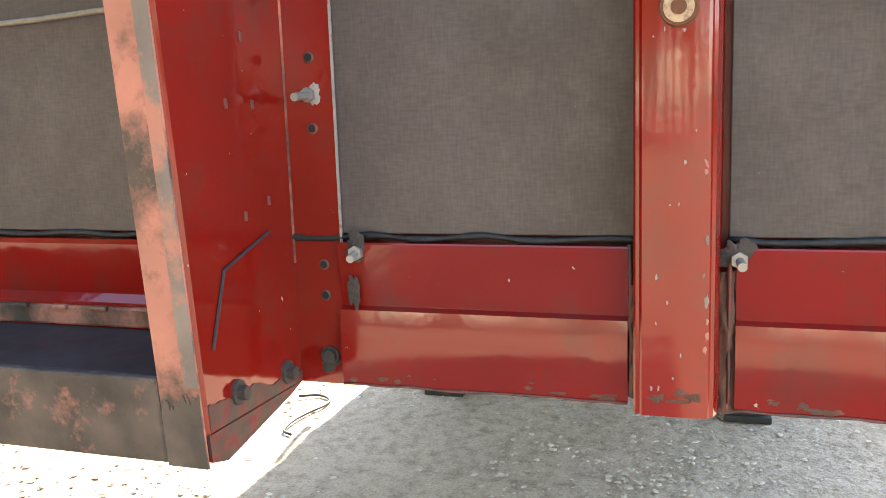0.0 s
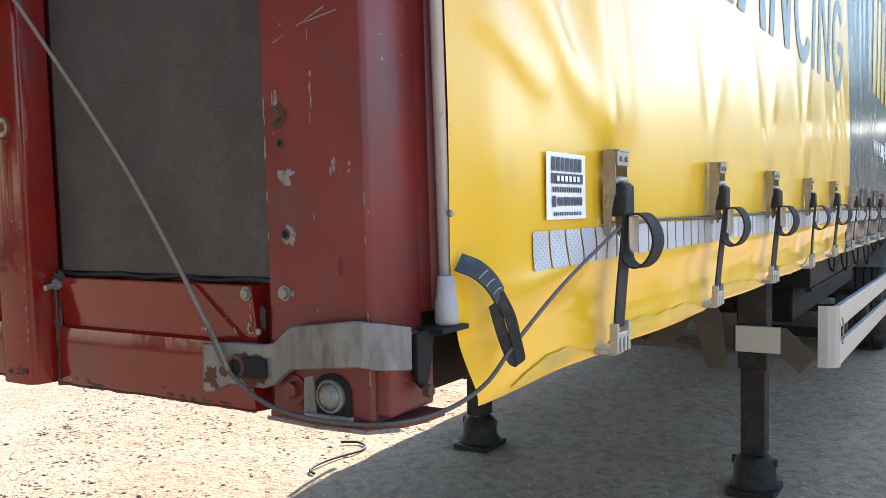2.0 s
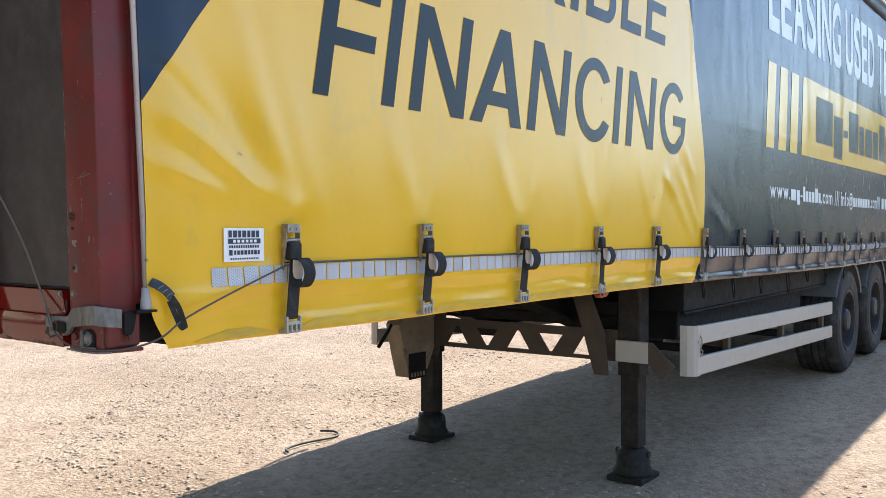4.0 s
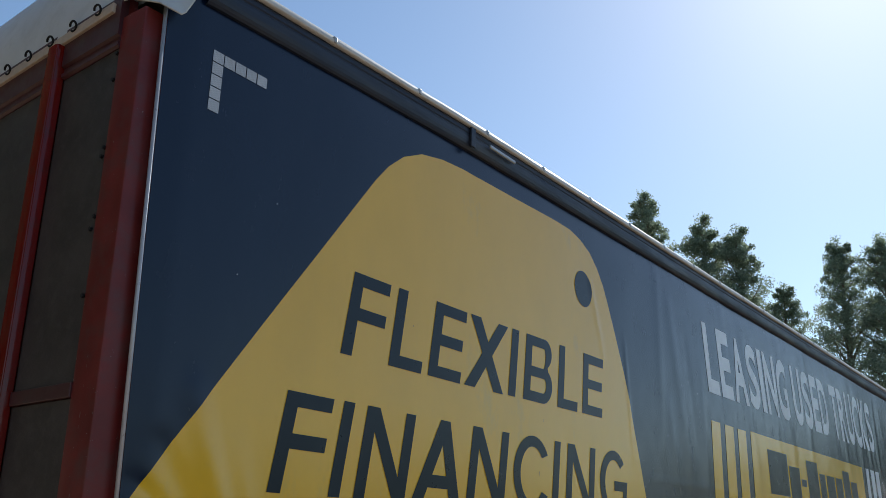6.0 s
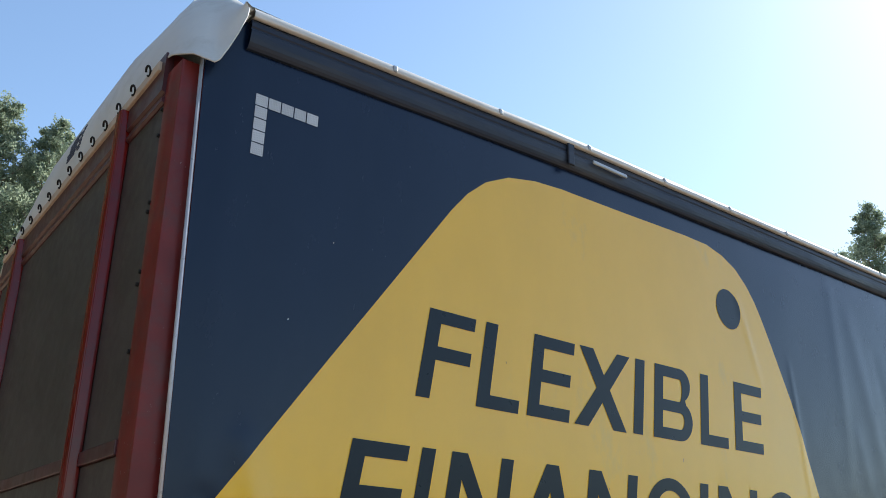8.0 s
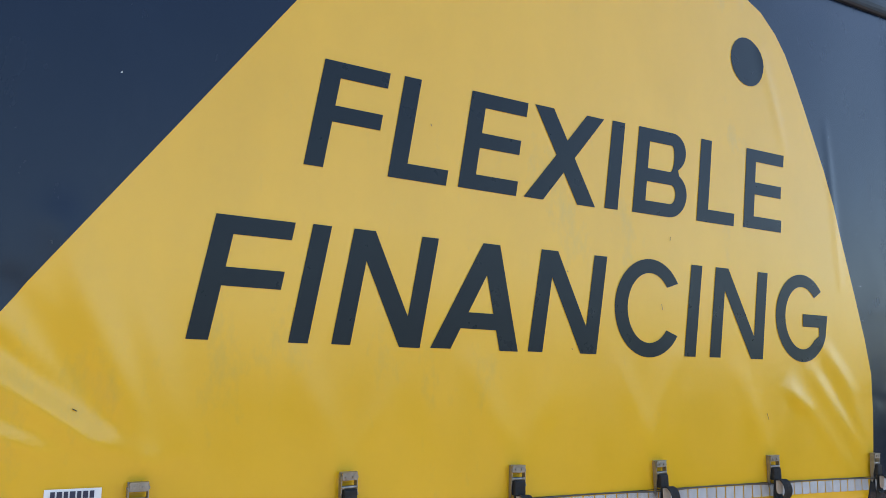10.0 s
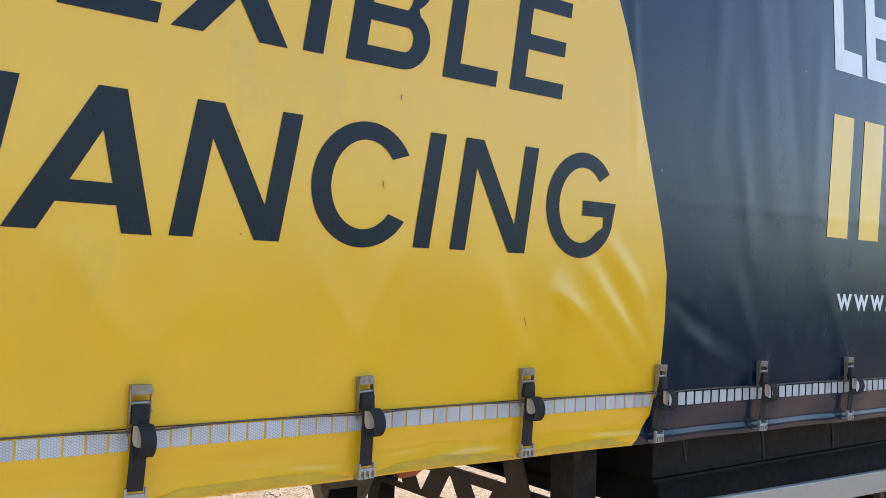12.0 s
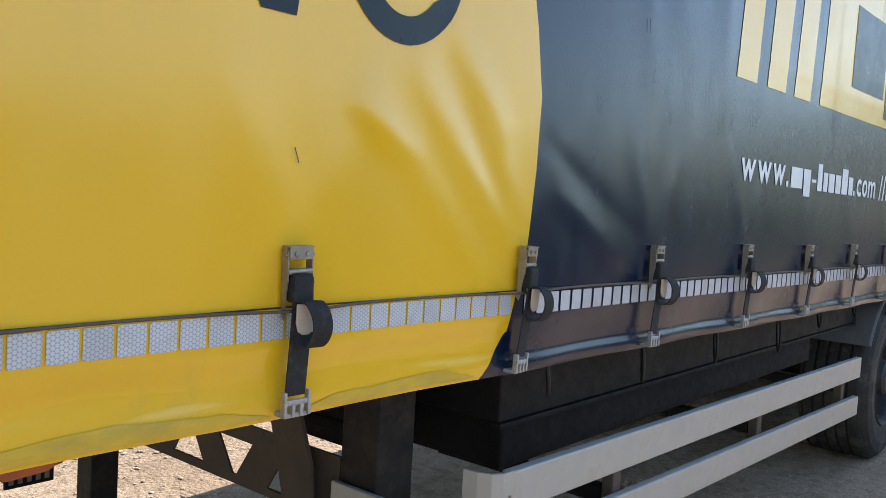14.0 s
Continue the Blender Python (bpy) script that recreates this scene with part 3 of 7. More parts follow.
# ---- the curtain-sided trailer ----
trailer = thing("semi_trailer", "yellow and navy curtain-sided semi-trailer with red front wall parked on gravel", "trailer")
LEN, WID = 13.6, 2.55
STRAPS = [0.518, 1.102, 1.70, 2.341, 2.964, 3.634, 4.30, 5.006, 5.69]
while STRAPS[-1] < 13.0:
    STRAPS.append(STRAPS[-1] + 0.672)
rng = random.Random(11)
FOLDS = [
    (0.52, 1.53, 0.10, 1.78, 0.036, 0.017), (0.54, 1.54, 0.29, 2.14, 0.040, 0.018), (0.48, 1.55, 0.19, 1.97, 0.034, -0.010), (0.30, 1.56, 0.10, 1.64, 0.022, 0.010),
    (0.50, 1.36, 0.20, 1.27, 0.030, 0.012), (0.62, 1.55, 0.47, 2.0, 0.040, 0.010), (0.30, 1.25, 0.55, 1.27, 0.025, 0.012), (0.40, 1.62, 0.12, 1.86, 0.022, -0.010),
    (3.12, 1.76, 3.50, 1.40, 0.040, 0.010), (3.26, 1.82, 3.58, 1.50, 0.036, 0.009), (3.20, 1.68, 3.40, 1.46, 0.040, -0.007), (3.34, 1.82, 3.60, 1.52, 0.034, -0.006),
    (3.36, 1.92, 3.54, 1.74, 0.032, 0.008), (3.10, 1.74, 3.24, 1.66, 0.026, 0.010), (3.72, 1.72, 4.22, 1.50, 0.024, -0.0018), (3.80, 1.60, 4.1, 1.45, 0.030, 0.004),
    (4.02, 3.45, 3.96, 2.3, 0.050, 0.003), (4.20, 3.30, 4.42, 2.1, 0.065, 0.0045), (4.46, 3.1, 4.60, 2.2, 0.045, -0.003), (4.10, 2.6, 4.24, 1.9, 0.045, 0.003),
    (4.75, 2.9, 4.72, 1.9, 0.045, 0.003), (3.02, 3.2, 3.16, 2.75, 0.020, 0.008), (3.45, 2.9, 3.50, 2.2, 0.02, 0.007), (2.45, 1.86, 2.30, 1.52, 0.045, 0.008),
    (3.7, 2.10, 13.3, 2.16, 0.012, 0.0015),
]
FOLDS = [(p, q, u, v, w * 1.12, a * (0.62 if p < 1 else 0.52 if p < 3.7 and a < 0.012 else 1.0)) for p, q, u, v, w, a in FOLDS]
for s in STRAPS[1:]:
    FOLDS.append((s - 0.02, 1.50, s - 0.16, 1.80, 0.050, 0.004 if s < 3.5 else 0.003))
    FOLDS.append((s + 0.03, 1.50, s + 0.14, 1.72, 0.045, 0.003 if s < 3.5 else 0.0025))
for k in range(60):
    fx = rng.uniform(5.0, 13.4)
    FOLDS.append((fx, rng.uniform(3.0, 3.55), fx + rng.uniform(-0.15, 0.25), rng.uniform(1.7, 2.6), rng.uniform(0.03, 0.055), rng.uniform(-0.004, 0.006)))


def hem(x, z):
    """The flap below the reflective band leans in, then a loose rolled hem stands out; on the navy the hem is a round welt."""
    if z > 1.322:
        return 0.0
    loose = noise.noise((x * 2.3, 1.0, 8.0)) + 0.5 * noise.noise((x * 7.0, 3.0, 1.0))
    if x > 3.6:
        lean = -0.010 * min(1.0, (1.322 - z) / 0.08) + 0.002 * loose
        v = (z - 1.209) / 0.022
        return lean + 0.0075 * max(0.0, 1 - v * v) ** 0.8
    turn = 1.268 + 0.018 * loose
    deep = 0.012 + 0.005 * noise.noise((x * 1.7, 6.0, 2.0))
    out = 0.0058 + 0.0035 * noise.noise((x * 3.1, 5.0, 2.0))
    wrinkle = 0.0022 * noise.noise((x * 5.0, z * 38.0, 9.0))
    t = (1.322 - z) / (1.322 - turn)
    if z > turn:
        return -deep * t * t * (3 - 2 * t) + wrinkle * t
    t = min(1.0, (turn - z) / (turn - 1.196))
    curl = 0.006 * max(0.0, (1.228 - z) / 0.032) ** 2
    return -deep + out * t * t * (3 - 2 * t) - curl + wrinkle


def bulge(x, z):
    f = noise.noise((x * 0.8, z * 0.8, 2.0)) * 0.006 + noise.noise((x * 2.6, z * 2.0, 5.0)) * 0.0022
    for x0, z0, x1, z1, w, a in FOLDS:
        if x < min(x0, x1) - 0.2 or x > max(x0, x1) + 0.2:
            continue
        dx, dz = x1 - x0, z1 - z0
        ll = dx * dx + dz * dz
        t = ((x - x0) * dx + (z - z0) * dz) / ll
        tt = max(0.0, min(1.0, t))
        d2 = (x - x0 - tt * dx) ** 2 + (z - z0 - tt * dz) ** 2
        f += a * math.exp(-d2 / (w * w)) * (0.35 + 0.65 * math.sin(3.1416 * min(1, max(0, 0.15 + 0.8 * tt))))
    if z < 1.34:
        near = min(abs(x - s) for s in STRAPS)
        f += hem(x, z) * (0.65 + 0.35 * min(1.0, near / 0.15)) + 0.006 * math.sin(x * 9.0) * min(1, (1.34 - z) / 0.06) * min(1, near / 0.15)
    if z > 3.45:
        f -= 0.008 * (z - 3.45) / 0.15
    return f * max(0.0, min(1.0, (x - 0.06) / 0.09))


def top_line(x):
    """Height of the rail's upper edge along the side."""
    return 3.638 + 0.042 * (x - 0.146) if x < 1.8 else 3.708 + 0.0195 * (x - 1.8)


def rise(x, z):
    """The roof line climbs a little towards the rear, the hem sags a little."""
    low = max(0.0, min(1.0, (2.0 - z) / 0.5))
    return z + max(0.0, x - 1.8) * 0.0080 * (z - 1.35) - 0.009 * max(0.0, min(x, 7.0) - 3.0) * low


def skin(x, z, off=0.0):
    return (x, -bulge(x, z) - off, rise(x, z))


GX = list(np.arange(0.07, 3.04, 0.022)) + list(np.arange(3.052, 3.715, 0.014)) + list(np.arange(3.73, 5.19, 0.022)) + list(np.arange(5.2, 13.53, 0.06)) + [13.53]
GZ = list(np.arange(1.19, 1.34, 0.0072)) + list(np.arange(1.348, 2.05, 0.014)) + list(np.arange(2.066, 2.19, 0.022)) + list(np.arange(2.2, 3.63, 0.04)) + [3.64]


# the yellow tag shape, clockwise from the front edge
TAG = [(0.072, 1.768), (1.08, 3.15), (1.16, 3.245), (1.26, 3.33), (1.39, 3.395), (1.55, 3.43), (1.72, 3.445), (2.62, 3.455), (2.80, 3.45),
       (2.93, 3.42), (3.04, 3.37), (3.13, 3.29), (3.19, 3.21), (3.237, 3.12), (3.302, 2.98), (3.425, 2.70), (3.547, 2.33), (3.60, 2.16), (3.655, 1.97), (3.686, 1.82),
       (3.68, 1.66), (3.655, 1.46), (3.60, 1.29), (3.52, 1.19)]


def in_tag(x, z):
    if x < 0.072:
        x = 0.0721
    for (x0, z0), (x1, z1) in zip(TAG, TAG[1:]):
        if (x1 - x0) * (z - z0) - (z1 - z0) * (x - x0) > 0:
            return False
    return True


def make_curtain():
    bm = bmesh.new()
    grid = [[bm.verts.new((x, 0, z)) for z in GZ] for x in GX]
    for i in range(len(GX) - 1):
        for j in range(len(GZ) - 1):
            bm.faces.new((grid[i][j], grid[i + 1][j], grid[i + 1][j + 1], grid[i][j + 1]))
    for (x0, z0), (x1, z1) in zip(TAG, TAG[1:]):
        lo, hi = min(x0, x1) - 0.09, max(x0, x1) + 0.09
        zl, zh = min(z0, z1) - 0.09, max(z0, z1) + 0.09
        fs = [f for f in bm.faces if lo < f.calc_center_median().x < hi and zl < f.calc_center_median().z < zh]
        geom = fs + list({e for f in fs for e in f.edges}) + list({v for f in fs for v in f.verts})
        bmesh.ops.bisect_plane(bm, geom=geom, plane_co=(x0, 0, z0), plane_no=(z1 - z0, 0, x0 - x1), dist=1e-5)
    for f in bm.faces:
        c = f.calc_center_median()
        f.material_index = 1 if in_tag(c.x, c.z) else 0
    for v in bm.verts:
        x, z = v.co.x, v.co.z
        if z < 1.36 and x < 0.32:
            x += 0.060 * ((1.36 - z) / 0.16) ** 2 * (1 - (x - 0.07) / 0.25)
        if x < 0.22:
            x += 0.021 * (1 - (x - 0.07) / 0.15)
        v.co = skin(x, z)
        v.co.z = min(v.co.z, top_line(v.co.x) - 0.03)
        if x < 0.22:
            v.co.z = min(v.co.z, 3.385 + 2.4 * (x - 0.07))
        if x < 0.16:
            v.co.y += 0.012 * (0.16 - x) / 0.09
        v.co.x -= 0.049 * max(0.0, z - 1.5) * max(0.0, min(1.0, (0.20 - x) / 0.13))
    bmesh.ops.recalc_face_normals(bm, faces=bm.faces[:])
    if bm.faces[0].normal.y > 0:
        bmesh.ops.reverse_faces(bm, faces=bm.faces[:])
    ob = part("curtain", bm, [M["navy"], M["yellow"]], trailer, "printed vinyl side curtain, yellow tag on navy, creased near its straps", smooth=True)
    return ob


curtain = make_curtain()


def lay(bm, off=0.002, step=0.04):
    """Cuts a flat print in x and z along the curtain's grid and lays it on the curtain."""
    xs = [v.co.x for v in bm.verts]
    zs = [v.co.z for v in bm.verts]
    for g in GX:
        if min(xs) < g < max(xs):
            bmesh.ops.bisect_plane(bm, geom=bm.verts[:] + bm.edges[:] + bm.faces[:], plane_co=(g, 0, 0), plane_no=(1, 0, 0), dist=1e-5)
    for g in GZ:
        if min(zs) < g < max(zs):
            bmesh.ops.bisect_plane(bm, geom=bm.verts[:] + bm.edges[:] + bm.faces[:], plane_co=(0, 0, g), plane_no=(0, 0, 1), dist=1e-5)
    for v in bm.verts:
        v.co = skin(v.co.x, v.co.z, off)
    bm.normal_update()
    for f in bm.faces:
        if f.normal.y > 0:
            f.normal_flip()
    return bm


def flat(outline):
    bm = bmesh.new()
    bm.faces.new([bm.verts.new((x, 0, z)) for x, z in outline])
    return bm


def glyph(ch, x0, x1, z0, z1, weight=0.0, slant=0.0):
    """One letter of the built-in font as a flat mesh in the box x0..x1, z0..z1."""
    cu = bpy.data.curves.new("glyph", 'FONT')
    cu.body, cu.size, cu.offset, cu.resolution_u = ch, 1.0, weight, 12
    ob = bpy.data.objects.new("glyph", cu)
    scene.collection.objects.link(ob)
    bpy.context.view_layer.update()
    me = bpy.data.meshes.new_from_object(ob.evaluated_get(bpy.context.evaluated_depsgraph_get()))
    bm = bmesh.new()
    bm.from_mesh(me)
    bpy.data.objects.remove(ob)
    bpy.data.meshes.remove(me)
    bmesh.ops.remove_doubles(bm, verts=bm.verts[:], dist=1e-4)
    us, vs = [v.co.x for v in bm.verts], [v.co.y for v in bm.verts]
    for v in bm.verts:
        u = (v.co.x - min(us)) / (max(us) - min(us))
        w = (v.co.y - min(vs)) / (max(vs) - min(vs))
        v.co = (x0 + u * (x1 - x0) + w * slant, 0, z0 + w * (z1 - z0))
    return bm


def letter(ch, x0, x1, z0, z1, mat, weight=0.0, label="", slant=0.0):
    part("letter", lay(glyph(ch, x0, x1, z0, z1, weight, slant)), mat, curtain, label, smooth=True)


def ring(cx, cz, rx, rz, a0, a1, n=40):
    return [(cx + rx * math.cos(radians(a0 + (a1 - a0) * k / n)), cz + rz * math.sin(radians(a0 + (a1 - a0) * k / n))) for k in range(n + 1)]


def capital(ch, w, h, s, b):
    """Outlines of one upright geometric capital: width, height, stem and bar."""
    m0, m1 = 0.43 * h, 0.43 * h + b
    if ch == "I":
        return [[(0, 0), (w, 0), (w, h), (0, h)]]
    if ch == "F":
        return [[(0, 0), (s, 0), (s, m0), (w, m0), (w, m1), (s, m1), (s, h - b), (w, h - b), (w, h), (0, h)]]
    if ch == "L":
        return [[(0, 0), (w, 0), (w, b), (s, b), (s, h), (0, h)]]
    if ch == "E":
        return [[(0, 0), (w, 0), (w, b), (s, b), (s, m0), (w * 0.96, m0), (w * 0.96, m1), (s, m1), (s, h - b), (w, h - b), (w, h), (0, h)]]
    if ch == "N":
        d = 1.19 * s
        return [[(0, 0), (s, 0), (s, h * (1 - s / (w - d))), (w - d, 0), (w, 0), (w, h), (w - s, h), (w - s, h * s / (w - d)), (d, h), (0, h)]]
    if ch == "X":
        d = 1.36 * s
        t = (w / 2 - d) / (w - d)
        return [[(0, 0), (d, 0), (w / 2, t * h), (w - d, 0), (w, 0), ((w + d) / 2, h / 2), (w, h), (w - d, h), (w / 2, (1 - t) * h), (d, h), (0, h), ((w - d) / 2, h / 2)]]
    if ch == "A":
        d, a0, a1, c0, c1 = 1.22 * s, 0.40 * w, 0.60 * w, 0.19 * h, 0.19 * h + b
        t = (w - 2 * d) / (a0 + w - a1)

        def left(v):
            return (d + a0 * v / h, v)

        def right(v):
            return (w - d - (w - a1) * v / h, v)
        return [[(0, 0), left(0), left(c0), right(c0), right(0), (w, 0), (a1, h), (a0, h)], [left(c1), right(c1), left(t * h)]]
    if ch == "B":
        u, up, r2, r1 = 0.53 * h, 0.93 * w, 0.265 * h, 0.235 * h
        outer = [(0, 0)] + ring(w - r2, r2, r2, r2, -90, 62, 14) + ring(up - r1, h - r1, r1, r1, -58, 90, 14) + [(0, h)]
        low = [(s, b), (w - r2, b)] + ring(w - r2, r2, r2 - s, r2 - b, -84, 84, 12) + [(w - r2, u - b), (s, u - b)]
        high = [(s, u), (up - r1, u)] + ring(up - r1, (h + u - b) / 2, r1 - s, (h - b - u) / 2, -84, 84, 12) + [(up - r1, h - b), (s, h - b)]
        return [outer, low, high]
    rx, rz = w / 2, h / 2
    if ch == "C":
        rx *= 1.06
        return [ring(rx, rz, rx, rz, 33, 327) + ring(rx, rz, rx - s * 1.03, rz - b, 322, 38)]
    inner = ring(rx, rz, rx - s * 1.03, rz - b, 316, 42)
    return [ring(rx, rz, rx * 0.99, rz, 40, 336) + [(w, rz + 0.045 * h), (rx * 1.02, rz + 0.045 * h), (rx * 1.02, rz + 0.045 * h - b), (w - s, rz + 0.045 * h - b), (w - s, 0.30 * h)] + inner]


def printed(ch, x0, x1, z0, h, s, b, slant, mat):
    bm = bmesh.new()
    edges = []
    for loop in capital(ch, x1 - x0, h, s, b):
        vs = [bm.verts.new((x0 + u + slant * v / h, 0, z0 + v)) for u, v in loop]
        edges += [bm.edges.new((vs[k], vs[(k + 1) % len(vs)])) for k in range(len(vs))]
    bmesh.ops.triangle_fill(bm, use_beauty=True, use_dissolve=False, edges=edges)
    part("letter", lay(bm), mat, curtain, "dark navy printed capital " + ch, smooth=True)


TOP_LINE = [("F", 0.929, 1.155), ("L", 1.209, 1.423), ("E", 1.469, 1.704), ("X", 1.736, 2.060), ("I", 2.105, 2.169),
            ("B", 2.242, 2.522), ("L", 2.586, 2.802), ("E", 2.860, 3.099)]
for ch, a, b in TOP_LINE:
    printed(ch, a, b, 2.380 + 0.0095 * (a - 0.93), 0.340, 0.062, 0.052, 0.056 - 0.007 * (a - 0.93), M["ink"])
LOW_LINE = [("F", 0.616, 0.850), ("I", 0.906, 0.966), ("N", 1.040, 1.338), ("A", 1.376, 1.715), ("N", 1.756, 2.056),
            ("C", 2.118, 2.446), ("I", 2.495, 2.556), ("N", 2.634, 2.946), ("G", 3.010, 3.356)]
for ch, a, b in LOW_LINE:
    o, lean = (0.0065, 0.022) if ch in "CG" else (0.0, 0.064 - 0.004 * (a - 0.62))
    q = 0.5 * (0.060 - lean) if ch in "CG" else 0.0
    printed(ch, a + q, b + q, 1.852 + 0.0060 * (a - 0.62) - o, 0.350 + 0.0025 * (a - 0.62) + 2 * o, 0.061, 0.053, lean, M["ink"])


def word(txt, x0, x1, widths, gap, mat):
    tot = sum(widths) + gap * (len(txt) - 1)
    k = (x1 - x0) / tot
    x = x0
    for ch, w in zip(txt, widths):
        z0, z1 = 2.793 + 0.005 * (x - 4.85), 3.312 + 0.014 * (x - 4.85)
        letter(ch, x, x + w * k, z0, z1, mat, 0.030, "white printed capital " + ch, -0.045)
        x += (w + gap) * k


word("LEASING", 4.875, 6.985, (0.84, 0.88, 1.06, 0.95, 0.36, 1.05, 0.98), 0.16, M["white_print"])
word("USED", 7.17, 8.45, (1, 0.95, 0.85, 1), 0.17, M["white_print"])
word("TRUCKS", 8.64, 10.66, (0.95, 1, 1, 1, 1.05, 0.95), 0.15, M["white_print"])


def bar(name, x0, x1, z0, z1, mat, off=0.0018, slant=0.0, label=""):
    return part(name, lay(flat([(x0, z0), (x1, z0), (x1 + slant, z1), (x0 + slant, z1)]), off), mat, curtain, label, smooth=True)


for a, b in ((4.826, 5.006), (5.106, 5.294), (5.394, 5.585)):
    bar("stripe", a, b, 2.018, 2.587, M["yellow"], slant=0.048, label="yellow printed stripe")
bar("logo_block", 5.709, 9.70, 2.020, 2.597, M["yellow"], slant=0.038, label="yellow printed panel with dark bars")
for a, b in ((9.87, 10.02), (10.14, 10.30), (10.42, 10.60)):
    bar("stripe", a, b, 2.024, 2.60, M["white_print"], slant=0.05, label="white slanted printed stripe")
# the trade name in the panel stands as plain bars
for a, b, c, d in ((6.150, 6.70, 2.145, 2.495), (6.745, 7.07, 2.06, 2.405), (7.115, 7.27, 2.255, 2.315), (7.32, 7.70, 2.145, 2.495), (7.755, 7.965, 2.145, 2.405),
                   (8.02, 8.33, 2.145, 2.405), (8.385, 8.66, 2.145, 2.405), (8.72, 9.01, 2.145, 2.495), (9.06, 9.335, 2.145, 2.405)):
    bar("print_bar", a, b, c, d, M["ink"], off=0.0036)


def small_print(ch, x0, w):
    if ch == ".":
        bar("print_dot", x0, x0 + w * 0.7, 1.695, 1.695 + w * 0.6, M["white_print"])
    else:
        tall_ch = ch in "if"
        part("letter", lay(glyph(ch, x0, x0 + w, 1.668 if ch == "@" else 1.695, 1.806 if tall_ch or ch == "@" else 1.770, 0.018, 0.0)), M["white_print"], curtain, "white printed letter " + ch, smooth=True)


x = 4.92
widths = [0.135, 0.135, 0.135, 0.035, 0.130, 0.092, 0.058, 0.058, 0.060, 0.090, 0.080, 0.085, 0.075, 0.035, 0.078, 0.090, 0.135]
WEB = "www." + "-" * 9 + ".com"
gap = (6.717 - 4.92 - sum(widths)) / (len(widths) - 1)
for k, w in enumerate(widths):
    if WEB[k] != "-":
        small_print(WEB[k], x, w)
    elif k == 6:
        bar("print_bar", x, x + w, 1.724, 1.736, M["white_print"])
    else:
        bar("print_bar", x, x + w, 1.695 if k != 5 else 1.668, 1.770 if k not in (7, 11) else 1.800, M["white_print"])
    x += w + gap
for s0 in (6.80, 8.60):
    for k in range(3):
        bar("print_bar", s0 + 0.06 * k, s0 + 0.06 * k + 0.020, 1.690, 1.806, M["white_print"], slant=0.03)
x = 7.03
for ch, w in (("i", 0.028), ("n", 0.075), ("f", 0.055), ("o", 0.08), ("@", 0.135)):
    small_print(ch, x, w)
    x += w + 0.022
while x < 8.20:
    w = rng.uniform(0.055, 0.10)
    bar("print_bar", x, x + w, 1.695, 1.770, M["white_print"])
    x += w + 0.024
for ch, w in ((".", 0.030), ("c", 0.068), ("o", 0.078), ("m", 0.115)):
    small_print(ch, x, w)
    x += w + 0.020
x = 8.86
while x < 10.60:
    w = rng.uniform(0.06, 0.09)
    bar("print_bar", x, x + w, 1.695, 1.795, M["white_print"])
    x += w + 0.03
HOLE = [(2.932 + 0.103 * math.cos(k * 0.2618), 3.122 + 0.108 * math.sin(k * 0.2618)) for k in range(24)]
part("tag_hole_print", lay(flat(HOLE)), M["ink"], curtain, "dark navy printed disc", smooth=True)

# curtain sticker with its bars
sticker = part("sticker", lay(flat([(0.302, 1.391), (0.434, 1.391), (0.434, 1.476), (0.302, 1.476)]), 0.004), M["sticker"], trailer,
               "white paper sticker with dark blue bars", smooth=True)
for a, b, c, d in ((0.316, 0.420, 1.4525, 1.470), (0.318, 0.418, 1.4255, 1.4325), (0.318, 0.330, 1.407, 1.421), (0.334, 0.420, 1.4085, 1.4195), (0.322, 0.418, 1.396, 1.4005)):
    u = a
    while u < b - 0.002:
        w = min(b - u, rng.uniform(0.45, 0.75) * (d - c) + 0.001)
        part("print_bar", lay(flat([(u, c), (u + w, c), (u + w, d), (u, d)]), 0.0055), M["ink_blue"], sticker)
        u += w + 0.0016 + 0.14 * (d - c)
part("print_band", lay(flat([(0.315, 1.4365), (0.4215, 1.4365), (0.4215, 1.4495), (0.315, 1.4495)]), 0.0052), M["ink_blue"], sticker)
for k in range(6):
    part("print_bar", lay(flat([(0.330 + 0.0137 * k, 1.4395), (0.3385 + 0.0137 * k, 1.4395), (0.3385 + 0.0137 * k, 1.4465), (0.330 + 0.0137 * k, 1.4465)]), 0.0064), M["sticker"], sticker)


def patch(a, c, w, h, k=0.0035):
    """Outline of a reflective square with rounded corners."""
    return [(a + k, c), (a + w - k, c), (a + w - 0.3 * k, c + 0.3 * k), (a + w, c + k), (a + w, c + h - k), (a + w - 0.3 * k, c + h - 0.3 * k), (a + w - k, c + h),
            (a + k, c + h), (a + 0.3 * k, c + h - 0.3 * k), (a, c + h - k), (a, c + k), (a + 0.3 * k, c + 0.3 * k)]


# retro-reflective angle mark near the roof
mark = [(0.205 + 0.0505 * k, 3.290) for k in range(5)] + [(0.206, 3.290 - 0.048 * k) for k in range(1, 5)]
for a, c in mark:
    part("reflector", lay(flat(patch(a, c, 0.046, 0.044, 0.002))), M["reflect"], curtain, "white retro-reflective square", smooth=True)

